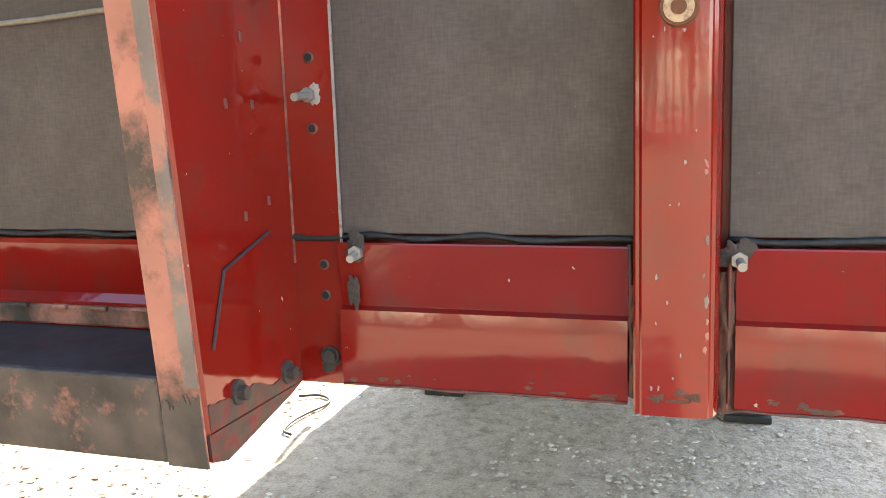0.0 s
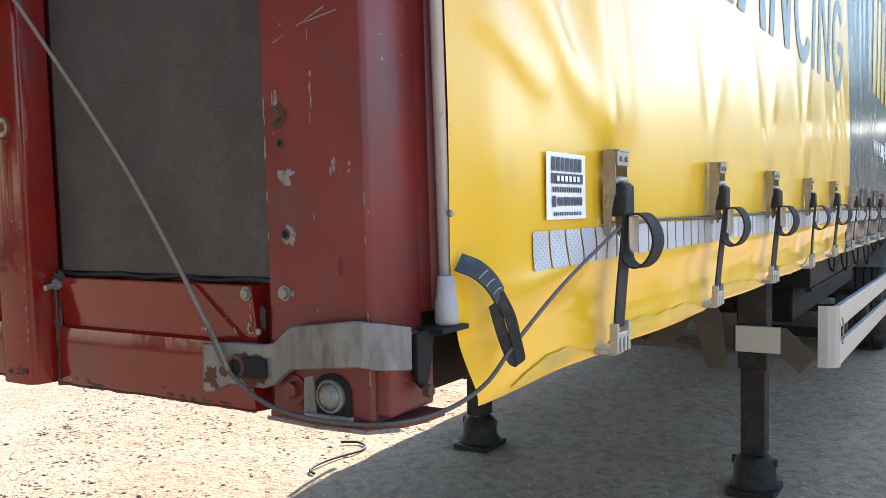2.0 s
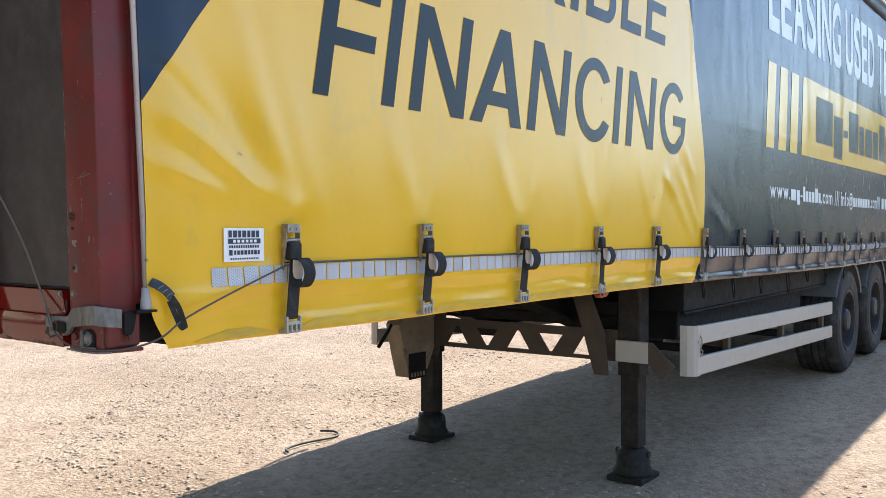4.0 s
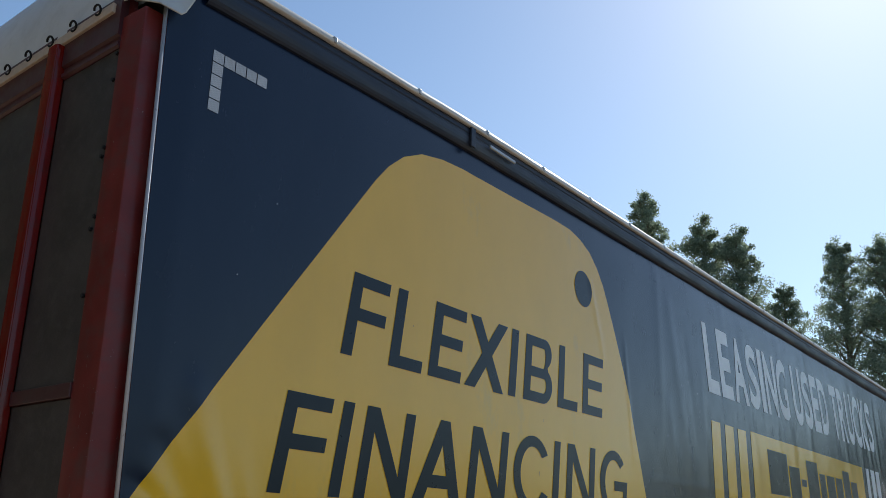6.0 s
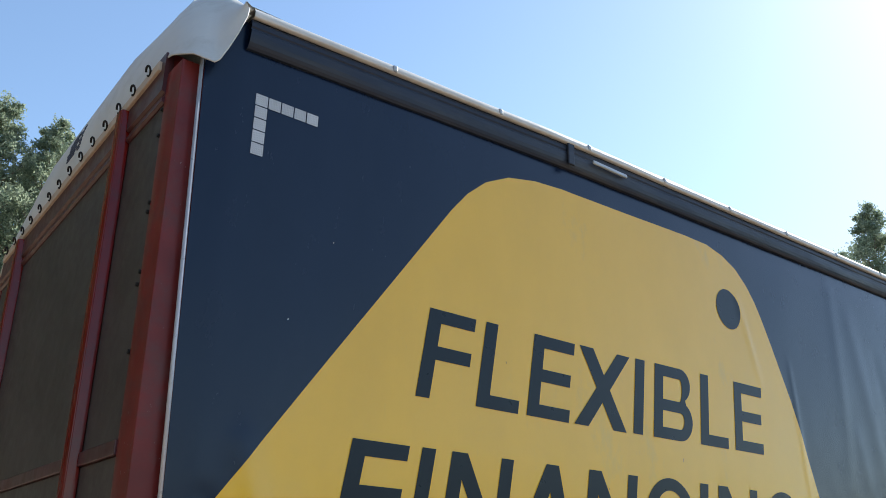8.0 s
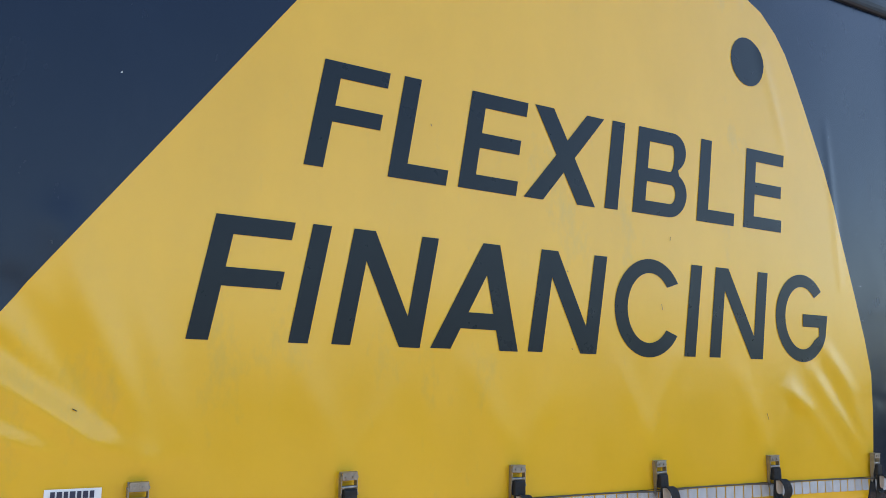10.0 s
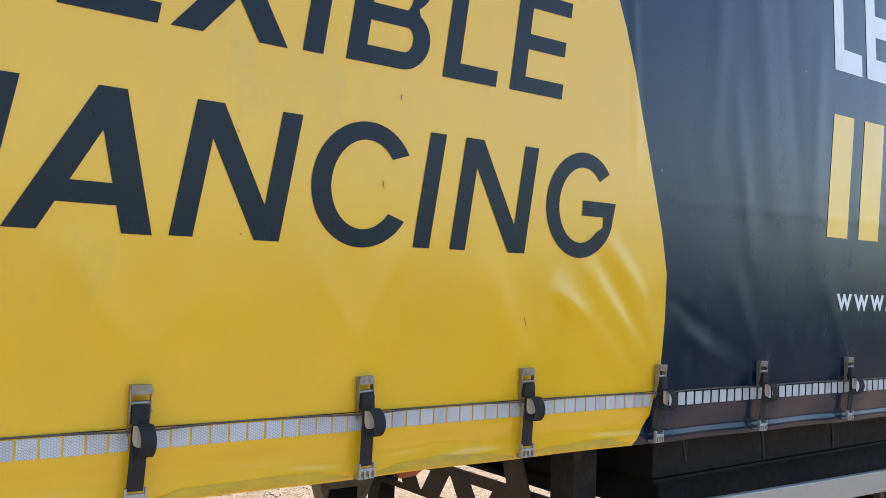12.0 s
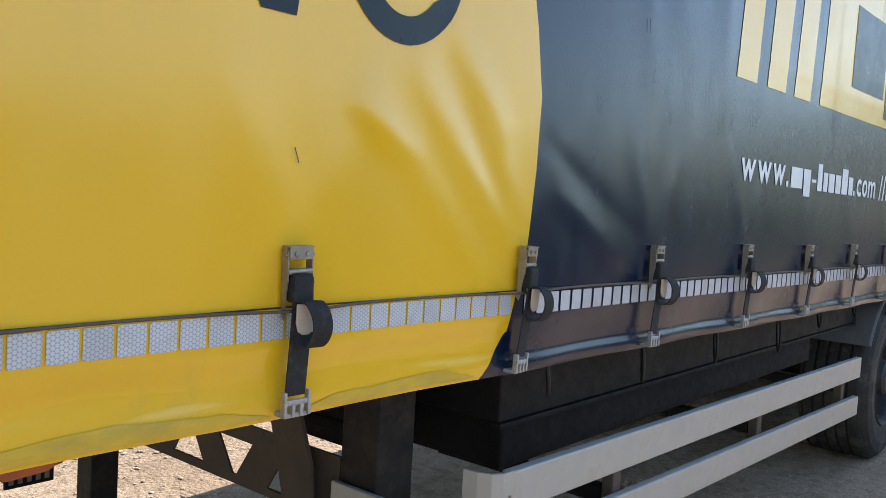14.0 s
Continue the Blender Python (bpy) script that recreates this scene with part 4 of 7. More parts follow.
# soiled strips along the yellow hem
for a, b in zip([0.22] + [q + 0.03 for q in STRAPS[:5]], [q - 0.03 for q in STRAPS[:5]] + [3.50]):
    n_ = int((b - a) / 0.02)
    top = [(x, 1.197 + min(1.0, 0.06 + (x - a) / 0.10, 0.06 + (b - x) / 0.10) * (0.025 + 0.012 * noise.noise((x * 4.0, 3.0, 1.0)) + 0.006 * noise.noise((x * 19.0, 1.0, 6.0)))) for x in np.linspace(a, b, n_ + 1)]
    part("soiled_hem", lay(flat([(a, 1.196), (b, 1.196)] + top[::-1]), 0.0022), M["yellow_soiled"], curtain, smooth=True)

# scuffs and scratches on the curtain
for x0, z0, x1, z1 in ((3.061, 2.041, 3.090, 2.043), (3.302, 2.046, 3.333, 2.042), (2.951, 1.651, 2.961, 1.625), (2.436, 2.316, 2.434, 2.300),
                       (1.924, 2.146, 1.930, 2.141), (2.380, 2.055, 2.385, 2.032), (1.942, 1.874, 1.948, 1.872), (0.350, 1.668, 0.362, 1.662),
                       (4.178, 2.085, 4.184, 2.046), (1.36, 2.58, 1.364, 2.572), (2.70, 2.20, 2.706, 2.19)):
    t = Vector((x1 - x0, z1 - z0)).normalized() * 0.0011
    part("scratch", lay(flat([(x0 - t.y, z0 + t.x), (x0 + t.y, z0 - t.x), (x1 + t.y, z1 - t.x), (x1 - t.y, z1 + t.x)]), 0.0048), M["grime"], curtain)
for x0, z0 in ((3.638, 2.205), (4.62, 2.74), (0.40, 2.55), (0.55, 2.86)):
    part("paint_fleck", lay(flat([(x0, z0), (x0 + 0.005, z0 + 0.001), (x0 + 0.004, z0 + 0.006)]), 0.0035), M["white_print"], curtain)

# ---- tension straps ----
def make_strap():
    webbing = part("tension_strap", add_ribbon(bmesh.new(), smooth_line([(0, -0.030, 1.44), (0, -0.034, 1.40), (0, -0.030, 1.35), (0, -0.025, 1.30), (-0.001, -0.022, 1.262), (-0.002, -0.020, 1.232)]), (1, 0, 0), 0.040, 0.003),
                   M["web"], trailer, "black webbing strap with steel over-centre buckle and cast hook")
    for s in (-1, 1):
        plate = prism([(-0.006, 1.480), (-0.011, 1.487), (-0.019, 1.487), (-0.025, 1.478), (-0.025, 1.43), (-0.019, 1.40), (-0.018, 1.375), (-0.013, 1.362), (-0.007, 1.370)], "x", s * 0.0245 - 0.0013, s * 0.0245 + 0.0013)
        p = part("buckle_plate", plate, M["steel"], webbing, "worn zinc-plated buckle side plate")
        for z, y in ((1.472, -0.02), (1.425, -0.022), (1.38, -0.018)):
            part("rivet", cyl((s * 0.025, y, z), (s * 0.0285, y, z), 0.0040, seg=10), M["steel"], p)
    bm = boxed(-0.0233, 0.0233, -0.028, -0.025, 1.464, 1.487, bevel=0.001)
    add_box(bm, -0.0233, 0.0233, -0.030, -0.005, 1.484, 1.487)
    top = part("buckle_bridge", bm, M["steel"], webbing)
    for s in (-0.011, 0.011):
        part("rivet", cyl((s, -0.028, 1.474), (s, -0.031, 1.474), 0.004, seg=10), M["steel"], top)
    part("roller", cyl((-0.0233, -0.022, 1.444), (0.0233, -0.022, 1.444), 0.0055, seg=12), M["steel"], webbing, smooth=True)
    bm = boxed(-0.0205, 0.0205, -0.038, -0.012, 1.392, 1.438, bevel=0.005)
    part("wound_webbing", bm, M["web"], webbing, "black webbing wound on the buckle")
    part("lever", prism([(-0.018, 1.392), (-0.019, 1.360), (-0.015, 1.346), (-0.006, 1.340), (0.006, 1.340), (0.014, 1.345), (0.018, 1.356), (0.019, 1.392)], "y", -0.0445, -0.041, bevel=0.001), M["lever"], webbing, "tan steel lever plate")
    ring = smooth_line([(0.004, -0.040, 1.395), (0.008, -0.057, 1.394), (0.012, -0.070, 1.376), (0.014, -0.073, 1.352), (0.012, -0.064, 1.329),
                        (0.008, -0.048, 1.319), (0.004, -0.034, 1.328), (0.002, -0.031, 1.345)], 5)
    part("strap_tail", add_ribbon(bmesh.new(), ring, (1, -0.12, 0), 0.036, 0.0032), M["web"], webbing, "looped black strap tail", smooth=False)
    part("hook", boxed(-0.026, 0.026, -0.026, -0.017, 1.216, 1.226, bevel=0.002), M["hook"], webbing, "pale cast metal rave hook")
    for k in (-0.024, -0.008, 0.008, 0.024):
        part("hook_rib", boxed(k - 0.003, k + 0.003, -0.028, -0.015, 1.197, 1.240 if abs(k) > 0.015 else 1.219, bevel=0.0015), M["hook"], webbing)
    part("hook_lip", boxed(-0.025, 0.025, -0.023, 0.010, 1.194, 1.203, bevel=0.002), M["hook"], webbing)
    return webbing


strap = make_strap()
strap.location.x = STRAPS[0]
for k, s in enumerate(STRAPS[1:]):
    copy_thing(strap, pose(s, -0.002, rise(s, 1.35) + 0.003 + rng.uniform(-0.003, 0.003), rng.uniform(-1.5, 1.5), rng.uniform(-2, 2), rng.uniform(-9, 9)) @ pose(0, 0, -1.35))

# reflective band: squares on the yellow, tighter ones on the navy
x = 0.266
while x < 3.57:
    part("reflector", lay(flat(patch(x, 1.3305, 0.0455, 0.047))), M["reflect"], curtain, smooth=True)
    x += 0.0507
x = 3.66
joined = bmesh.new()
while x < 13.4:
    if x < 9.0:
        part("reflector", lay(flat(patch(x, 1.326, 0.043, 0.049))), M["reflect"], curtain, smooth=True)
    else:
        joined.faces.new([joined.verts.new((a, 0, c)) for a, c in ((x, 1.326), (x + 0.043, 1.326), (x + 0.043, 1.375), (x, 1.375))])
    x += 0.0535
tagged(part("far_reflectors", lay(joined), M["reflect"], curtain, "row of white retro-reflective squares", smooth=True), kind="stuff")
# backing of the navy part's band, a line of dirt on its seam
seam = bmesh.new()
add_tube(seam, [Vector(skin(x, 1.3835, 0.002)) for x in np.arange(0.50, 13.4, 0.08)], 0.0016, 5)
part("curtain_seam", seam, M["grime"], curtain, "dirt along the weld above the reflective band")

# cord through the buckles, round the front corner and up the front wall
cord_pts = [(-0.056, 0.575, 1.75), (-0.058, 0.545, 1.70), (-0.050, 0.50, 1.642), (-0.020, 0.366, 1.456), (-0.024, 0.240, 1.288), (-0.029, 0.206, 1.243), (-0.028, 0.14, 1.209),
            (-0.008, 0.05, 1.200), (0.045, 0.004, 1.203), (0.11, -0.018, 1.222), (0.17, -0.028, 1.262), (0.31, -0.026, 1.315), (0.478, -0.034, 1.376)]
cord = part("tir_cord", tube(smooth_line(cord_pts[:6], 5), 0.0026, 7), M["cordlight"], trailer, "thin sheathed steel cord round the curtain", smooth=True)
part("cord_corner", tube(smooth_line(cord_pts[4:], 6), 0.0025, 7), M["cord"], cord, "dark steel cord at the corner", smooth=True)
run = [(0.478, -0.034, 1.376)]
for a, b in zip(STRAPS, STRAPS[1:]):
    run += [(a, -0.026, rise(a, 1.380)), (a * 0.7 + b * 0.3, skin(a * 0.7 + b * 0.3, 1.395)[1] - 0.005, rise(a * 0.7 + b * 0.3, 1.3825)), (a * 0.3 + b * 0.7, skin(a * 0.3 + b * 0.7, 1.395)[1] - 0.005, rise(a * 0.3 + b * 0.7, 1.3825))]
part("cord_side", tube(smooth_line(run, 4), 0.0030, 6), M["cord"], cord, "dark steel cord threaded through the buckles", smooth=True)
part("cord_front", tube(smooth_line([(-0.02, 0.93, 1.553), (-0.02, 1.06, 1.552), (-0.02, 1.25, 1.547), (-0.02, 1.6, 1.56)], 5), 0.003, 6), M["cordlight"], cord, smooth=True)

# black strap on the curtain's front corner
corner = part("corner_strap", add_ribbon(bmesh.new(), smooth_line([(0.096, 0.002, 1.352), (0.106, -0.014, 1.344), (0.122, -0.022, 1.330), (0.136, -0.025, 1.314)], 5), (0.62, -0.1, 0.78), 0.021, 0.003), M["denim"], trailer, "frayed blue-grey strap at the curtain corner")
for k in range(3):
    q = 0.108 + 0.010 * k
    part("fray", tube(smooth_line([(q - 0.005, -0.0185 - 0.003 * k, 1.335 - 0.009 * k), (q, -0.0215 - 0.0025 * k, 1.340 - 0.009 * k), (q + 0.007, -0.0225 - 0.0025 * k, 1.343 - 0.010 * k)], 3), 0.0007, 5), M["fray"], corner, "pale frayed threads")
part("strap_fold", add_ribbon(bmesh.new(), smooth_line([(0.134, -0.025, 1.316), (0.150, -0.030, 1.290), (0.160, -0.032, 1.262), (0.165, -0.034, 1.240), (0.158, -0.028, 1.244), (0.147, -0.022, 1.272), (0.132, -0.020, 1.306)], 5), (0.70, -0.5, 0.5), 0.013, 0.0025), M["web"], corner)

# ---- front wall ----
front = part("front_wall", boxed(0.012, 0.045, 0.17, WID - 0.17, 1.20, 3.475), M["red_matt"], trailer, "front bulkhead with dark plywood panels and red steel frame")
POSTS = [(0.520, 0.583), (WID - 0.583, WID - 0.520)]
cols = [(0.166, 0.512), (0.579, WID - 0.579), (WID - 0.512, WID - 0.166)]
for a, b in cols:
    for c, d in ((1.338, 2.085), (2.135, 3.27)):
        bm = boxed(0.0, 0.011, a, b, c, d, bevel=0.001)
        part("plywood_panel", bm, M["ply"], front, "dark film-faced plywood panel, dusty")
    bm = bmesh.new()
    n_ = int((b - a) / 0.012)
    pts = [(-0.002, a + (b - a) * k / n_, 1.335 + 0.0016 * math.sin(k * 0.7) + 0.002 * noise.noise((k * 0.31, a, 1))) for k in range(n_ + 1)]
    add_tube(bm, pts, lambda t: 0.0030 + 0.0020 * noise.noise((t * 55, a * 5, 2)), 7)
    part("sealant", bm, M["rubber"], front, "black lumpy sealant along the panel foot", smooth=True)
    bm = boxed(-0.012, 0.011, a, b, 2.087, 2.133, bevel=0.003)
    part("cross_rail", bm, M["head_red"], front, "red steel cross rail")
    bm = prism([(-0.004, 3.27), (-0.014, 3.276), (-0.014, 3.290), (-0.006, 3.294), (-0.006, 3.312), (-0.018, 3.318), (-0.018, 3.47), (0.011, 3.473), (0.011, 3.27)], "y", a, b)
    part("head_beam", bm, M["head_red"], front, "dark red head beam with double trim line")
for a, b in ((0.184, 0.506), (0.590, 0.849), (WID - 0.849, WID - 0.590), (WID - 0.506, WID - 0.184)):
    bm = prism([(0.011, 1.331), (-0.0122, 1.331), (-0.0130, 1.3295), (-0.0062, 1.2745), (-0.0058, 1.2720), (-0.0125, 1.2690), (-0.0140, 1.258), (-0.0148, 1.250), (-0.0152, 1.241), (-0.0153, 1.232), (-0.0151, 1.223), (-0.0146, 1.214), (-0.0139, 1.206), (-0.013, 1.199), (0.011, 1.197)], "y", a, b)
    beam = part("sill_beam", bm, M["red"], front, "glossy red lower beam, grimy along its foot", smooth=True)
    beam.data.set_sharp_from_angle(angle=radians(24))
    bm = bmesh.new()
    n_ = int((b - a) / 0.01)
    pts = [(-0.0135, a + (b - a) * k / n_, 1.1990 + 0.0016 * noise.noise((k * 0.35, a * 9, 4))) for k in range(n_ + 1)]
    add_tube(bm, pts, lambda t: 0.0012 + 0.001 * noise.noise((t * 60, a * 5, 6)), 6)
    part("foot_grime", bm, M["weld"], front, smooth=True)
part("sill_beam", prism([(0.011, 1.331), (-0.012, 1.331), (-0.013, 1.326), (-0.005, 1.274), (-0.012, 1.266), (-0.014, 1.215), (0.011, 1.21)], "y", 0.905, WID - 0.905), M["red"], front)
for a, b in POSTS:
    bm = prism([(0.0, a - 0.003), (-0.032, a), (-0.039, a + 0.003), (-0.043, a + 0.011), (-0.043, b - 0.004), (-0.039, b), (0.0, b)], "z", 1.200, 3.408)
    bmesh.ops.bevel(bm, geom=[e for e in bm.edges if abs(e.verts[0].co.z - e.verts[1].co.z) > 1], offset=0.003, segments=2, affect='EDGES')
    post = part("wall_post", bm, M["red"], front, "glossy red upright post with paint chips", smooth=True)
    post.data.set_sharp_from_angle(angle=radians(40))
    rm = lathe([(0.0135, -0.002), (0.0145, 0.0), (0.0135, 0.003), (0.0100, 0.004), (0.0095, -0.001)], (-0.0435, (a + b) / 2 - 0.002, 1.513), axis="x", seg=24)
    part("eyelet", rm, M["rust"], post, "rust-edged pale ring")
    part("eyelet_hole", cyl((-0.0462, (a + b) / 2 - 0.002, 1.513), (-0.0435, (a + b) / 2 - 0.002, 1.513), 0.0112, seg=22), M["old_cream"], post, "pale eyelet ring")
    part("eyelet_hole", cyl((-0.0472, (a + b) / 2 - 0.002, 1.513), (-0.045, (a + b) / 2 - 0.002, 1.513), 0.0058, seg=16), M["rust"], post)
    for q in (a - 0.008, b + 0.006):
        bm = bmesh.new()
        add_tube(bm, [(-0.012, q + 0.003 * noise.noise((z * 9, q, 1)), z) for z in np.arange(1.205, 1.335, 0.008)], lambda t: 0.0016 + 0.0014 * noise.noise((t * 9, q, 3)), 6)
        part("weld_grime", bm, M["grimy_red"], post, smooth=True)


def bolt(y, z, x=-0.008, r=0.007, out=0.008, parent=front, material="galv", washer=True):
    bm = cyl((x, y, z), (x - out, y, z), r, seg=6)
    if washer:
        add_cyl(bm, (x + 0.002, y, z), (x - 0.002, y, z), r * 1.35, seg=16)
    part("bolt", bm, M[material], parent)


def hole(y, z, x=-0.0005, r=0.005, parent=front):
    bm = lathe([(r * 1.45, 0.0), (r * 1.35, -0.0008), (r, -0.0012), (r * 0.95, 0.001)], (x, y, z), axis="x", seg=16)
    ob = part("hole_rim", bm, M["weld"], parent)
    part("hole_dark", cyl((x - 0.0016, y, z), (x, y, z), r * 0.98, seg=14), M["hole"], ob)


def stud(y, z, x=-0.004, out=0.028, parent=front):
    bm = cyl((x, y, z), (x - 0.006, y, z), 0.0068, seg=6)
    add_cyl(bm, (x, y, z), (x - out, y - 0.002, z - 0.003), 0.0036, seg=12)
    part("stud", bm, M["galv"], parent)


def smear(y, z, ry, rz, x=-0.0125, seed=1, mat="grime", parent=front):
    bm = bmesh.new()
    n_ = 18 if max(ry, rz) < 0.004 else 30
    c = bm.verts.new((x - min(0.0035, 0.22 * min(ry, rz)), y, z))
    rough = 0.32 if mat == "chip" else 0.2
    ring = []
    for k in range(n_):
        a = 6.28318 * k / n_
        s = 0.75 + 0.5 * noise.noise((math.cos(a) * 1.7 + seed, math.sin(a) * 1.7, seed * 0.7)) + rough * noise.noise((math.cos(a) * 5.0, math.sin(a) * 5.0, seed * 3.7))
        ring.append(bm.verts.new((x, y + ry * s * math.cos(a), z + rz * s * math.sin(a))))
    for k in range(n_):
        bm.faces.new((c, ring[k], ring[(k + 1) % n_]))
    bmesh.ops.recalc_face_normals(bm, faces=bm.faces[:])
    part("dirt_patch", bm, M[mat], parent, smooth=True)


for yy in (0.506, 0.832):
    smear(yy, 1.327, 0.013, 0.016, seed=yy * 7)
    stud(yy - 0.002, 1.322, x=-0.012, out=0.020)
bolt(0.192, 1.322, x=-0.0115, r=0.0055, out=0.005, material="galv")
bolt(0.178, 1.283, x=-0.0095, r=0.0035, out=0.003, washer=False)
smear(0.835, 1.287, 0.007, 0.022, seed=4)
srng = random.Random(17)
for k in range(26):
    y, z = 0.188 + 0.075 * srng.random() ** 1.8, srng.choice((1.281, srng.uniform(1.275, 1.322), srng.uniform(1.28, 1.30)))
    smear(y, z, srng.uniform(0.0006, 0.0022), srng.uniform(0.0006, 0.0028), x=-0.0125 + 0.08 * (1.325 - z), seed=k * 0.9, mat="chip")
for k in range(14):
    smear(srng.uniform(0.535, 0.575), srng.uniform(1.215, 1.50), srng.uniform(0.0005, 0.0016), srng.uniform(0.0008, 0.003), x=-0.0432, seed=k * 2.3, mat="chip")


def rust_strip(y0, y1, z0, z1, x, parent, flare=0.0):
    """Rough rusty grime filling the joint between a post and a beam."""
    bm = bmesh.new()
    nz_, ny_ = 34, 7
    rows = []
    for i in range(nz_ + 1):
        v = i / nz_
        z = z0 + (z1 - z0) * v
        wide = 1 + flare * max(0.0, 1 - v / 0.25) + 0.18 * noise.noise((z * 40, y0 * 9, 1.0)) + 0.2 * noise.noise((z * 130, y0 * 9, 4.0))
        row = []
        for j in range(ny_ + 1):
            u = j / ny_
            lift = math.sin(3.1416 * u) * 0.006 * (0.7 + 0.9 * noise.noise((z * 70, u * 3, y0 * 5)))
            row.append(bm.verts.new((x - lift, y1 + (y0 - y1) * u * wide, z)))
        rows.append(row)
    for r, q in zip(rows, rows[1:]):
        for j in range(ny_):
            bm.faces.new((r[j], q[j], q[j + 1], r[j + 1]))
    bmesh.ops.recalc_face_normals(bm, faces=bm.faces[:])
    part("rusty_joint", bm, M["joint"], parent, "rough brown rust in the joint", smooth=True)


for a, b in POSTS:
    rust_strip(a - 0.013, a + 0.001, 1.196, 1.312, -0.008, front, 0.35)
    rust_strip(b + 0.006, b - 0.001, 1.205, 1.30, -0.012, front, 0.3)
    for k in range(9):
        smear(a + 0.006 + 0.004 * srng.random(), srng.uniform(1.22, 1.45), srng.uniform(0.0012, 0.0028), srng.uniform(0.003, 0.008), x=-0.0415, seed=k * 1.9 + a, mat="worn_grey")
    for k in range(4):
        smear(srng.uniform(a + 0.012, b - 0.008), srng.uniform(1.211, 1.222), srng.uniform(0.004, 0.010), srng.uniform(0.002, 0.005), x=-0.0431, seed=k * 3.3 + a, mat="joint")
for k in range(26):
    y = srng.uniform(0.20, 0.50) if k < 16 else srng.uniform(0.60, 0.84)
    smear(y, 1.203 + 0.010 * srng.random() ** 2, srng.uniform(0.004, 0.016), srng.uniform(0.0015, 0.005), x=-0.0138, seed=k * 1.1, mat="joint" if k % 3 else "grimy_red")
smear(0.187, 1.262, 0.006, 0.010, x=-0.0155, seed=3.3, mat="chip")
smear(0.172, 1.298, 0.005, 0.022, x=-0.0095, seed=9)


# corner pillar
def make_pillar(mirror):
    def yy(v):
        return WID - v if mirror else v
    prof = [(0.010, 0.167), (-0.004, 0.166), (-0.0045, 0.1075), (-0.0030, 0.1050), (-0.0015, 0.0470), (-0.0002, 0.0440), (0.0022, 0.0420), (0.006, 0.0412), (0.085, 0.040), (0.085, 0.167)]
    bm = prism([(a, yy(b)) for a, b in prof], "z", 1.198, 3.385)
    ob = part("corner_pillar", bm, M["red_matt"], trailer, "weathered red corner pillar with chipped paint", smooth=True)
    ob.data.set_sharp_from_angle(angle=radians(60))
    return ob


pillar = make_pillar(False)
for y, z in ((0.178, 3.25), (0.180, 3.15), (0.176, 2.90), (0.184, 2.87), (0.176, 2.66), (0.188, 2.62), (0.178, 2.40)):
    bolt(y, z, x=-0.001, r=0.0075, out=0.008, material="rubber", washer=False)
make_pillar(True)
bolt(0.144, 1.503, x=-0.0045, r=0.007, parent=pillar, material="rust")
smear(0.146, 1.503, 0.013, 0.017, x=-0.0040, seed=1.7, mat="grimy_red", parent=pillar)
smear(0.149, 1.518, 0.003, 0.011, x=-0.0046, seed=5.9, mat="chip", parent=pillar)
hole(0.144, 1.475, x=-0.0048, r=0.0035, parent=pillar)
for z, r, s in ((1.442, 0.013, 1), (1.383, 0.012, 2), (1.324, 0.008, 3)):
    smear(0.139, z, r * 0.9, r * 0.85, x=-0.0042, seed=s * 3.1, mat="chip", parent=pillar)
bolt(0.145, 1.324, x=-0.0045, r=0.006, out=0.006, parent=pillar)
hole(0.140, 1.384, x=-0.0068, r=0.004, parent=pillar)
crng = random.Random(3)
for k in range(22):
    z = 1.21 + 0.75 * crng.random() ** 1.6
    y = crng.choice((0.105, 0.104, 0.162, crng.uniform(0.06, 0.16), 0.063))
    smear(y, z, crng.uniform(0.0007, 0.0022), crng.uniform(0.0015, 0.008), x=-0.0034 if y > 0.1 else -0.0014, seed=k * 1.3, mat="chip", parent=pillar)
for k in range(9):
    smear(0.1062, 1.30 + 0.07 * k + 0.05 * crng.random(), 0.0005, crng.uniform(0.002, 0.006), x=-0.0034, seed=k * 2.1 + 0.4, mat="chip", parent=pillar)
for k in range(34):
    z = 1.24 + 1.0 * crng.random() ** 1.3
    y, x = crng.choice(((0.1652, -0.0042), (0.1652, -0.0042), (0.1652, -0.0042), (0.0452, -0.0010), (0.0452, -0.0010), (0.1058, -0.0036)))
    smear(y, z, crng.uniform(0.0006, 0.0017), crng.uniform(0.004, 0.020 if y > 0.16 else 0.010), x=x, seed=k * 1.7 + 0.2, mat="chip", parent=pillar)
for y, z, ry, rz in ((0.079, 1.452, 0.0028, 0.010), (0.083, 1.446, 0.0016, 0.006), (0.060, 1.452, 0.0018, 0.003), (0.061, 1.445, 0.002, 0.0025), (0.075, 1.352, 0.004, 0.010), (0.153, 1.520, 0.0012, 0.012)):
    smear(y, z, ry, rz, x=-0.0027 if y < 0.1 else -0.0044, seed=z * 9, mat="chip" if z != 1.352 else "grimy_red", parent=pillar)
for (y0, z0), (y1, z1) in (((0.150, 1.575), (0.118, 1.588)), ((0.112, 1.590), (0.070, 1.598)), ((0.118, 1.588), (0.085, 1.603))):
    part("scratch", tube([(-0.0042, y0, z0), (-0.0025, y1, z1)], 0.0009, 4), M["chip"], pillar)

part("pillar_return", prism([(0.084, 0.0405), (0.100, 0.036), (0.108, 0.026), (0.109, 0.012), (0.118, 0.012), (0.118, 0.046), (0.084, 0.046)], "z", 1.30, 3.36), M["red_matt"], pillar, "dark red return behind the pole")

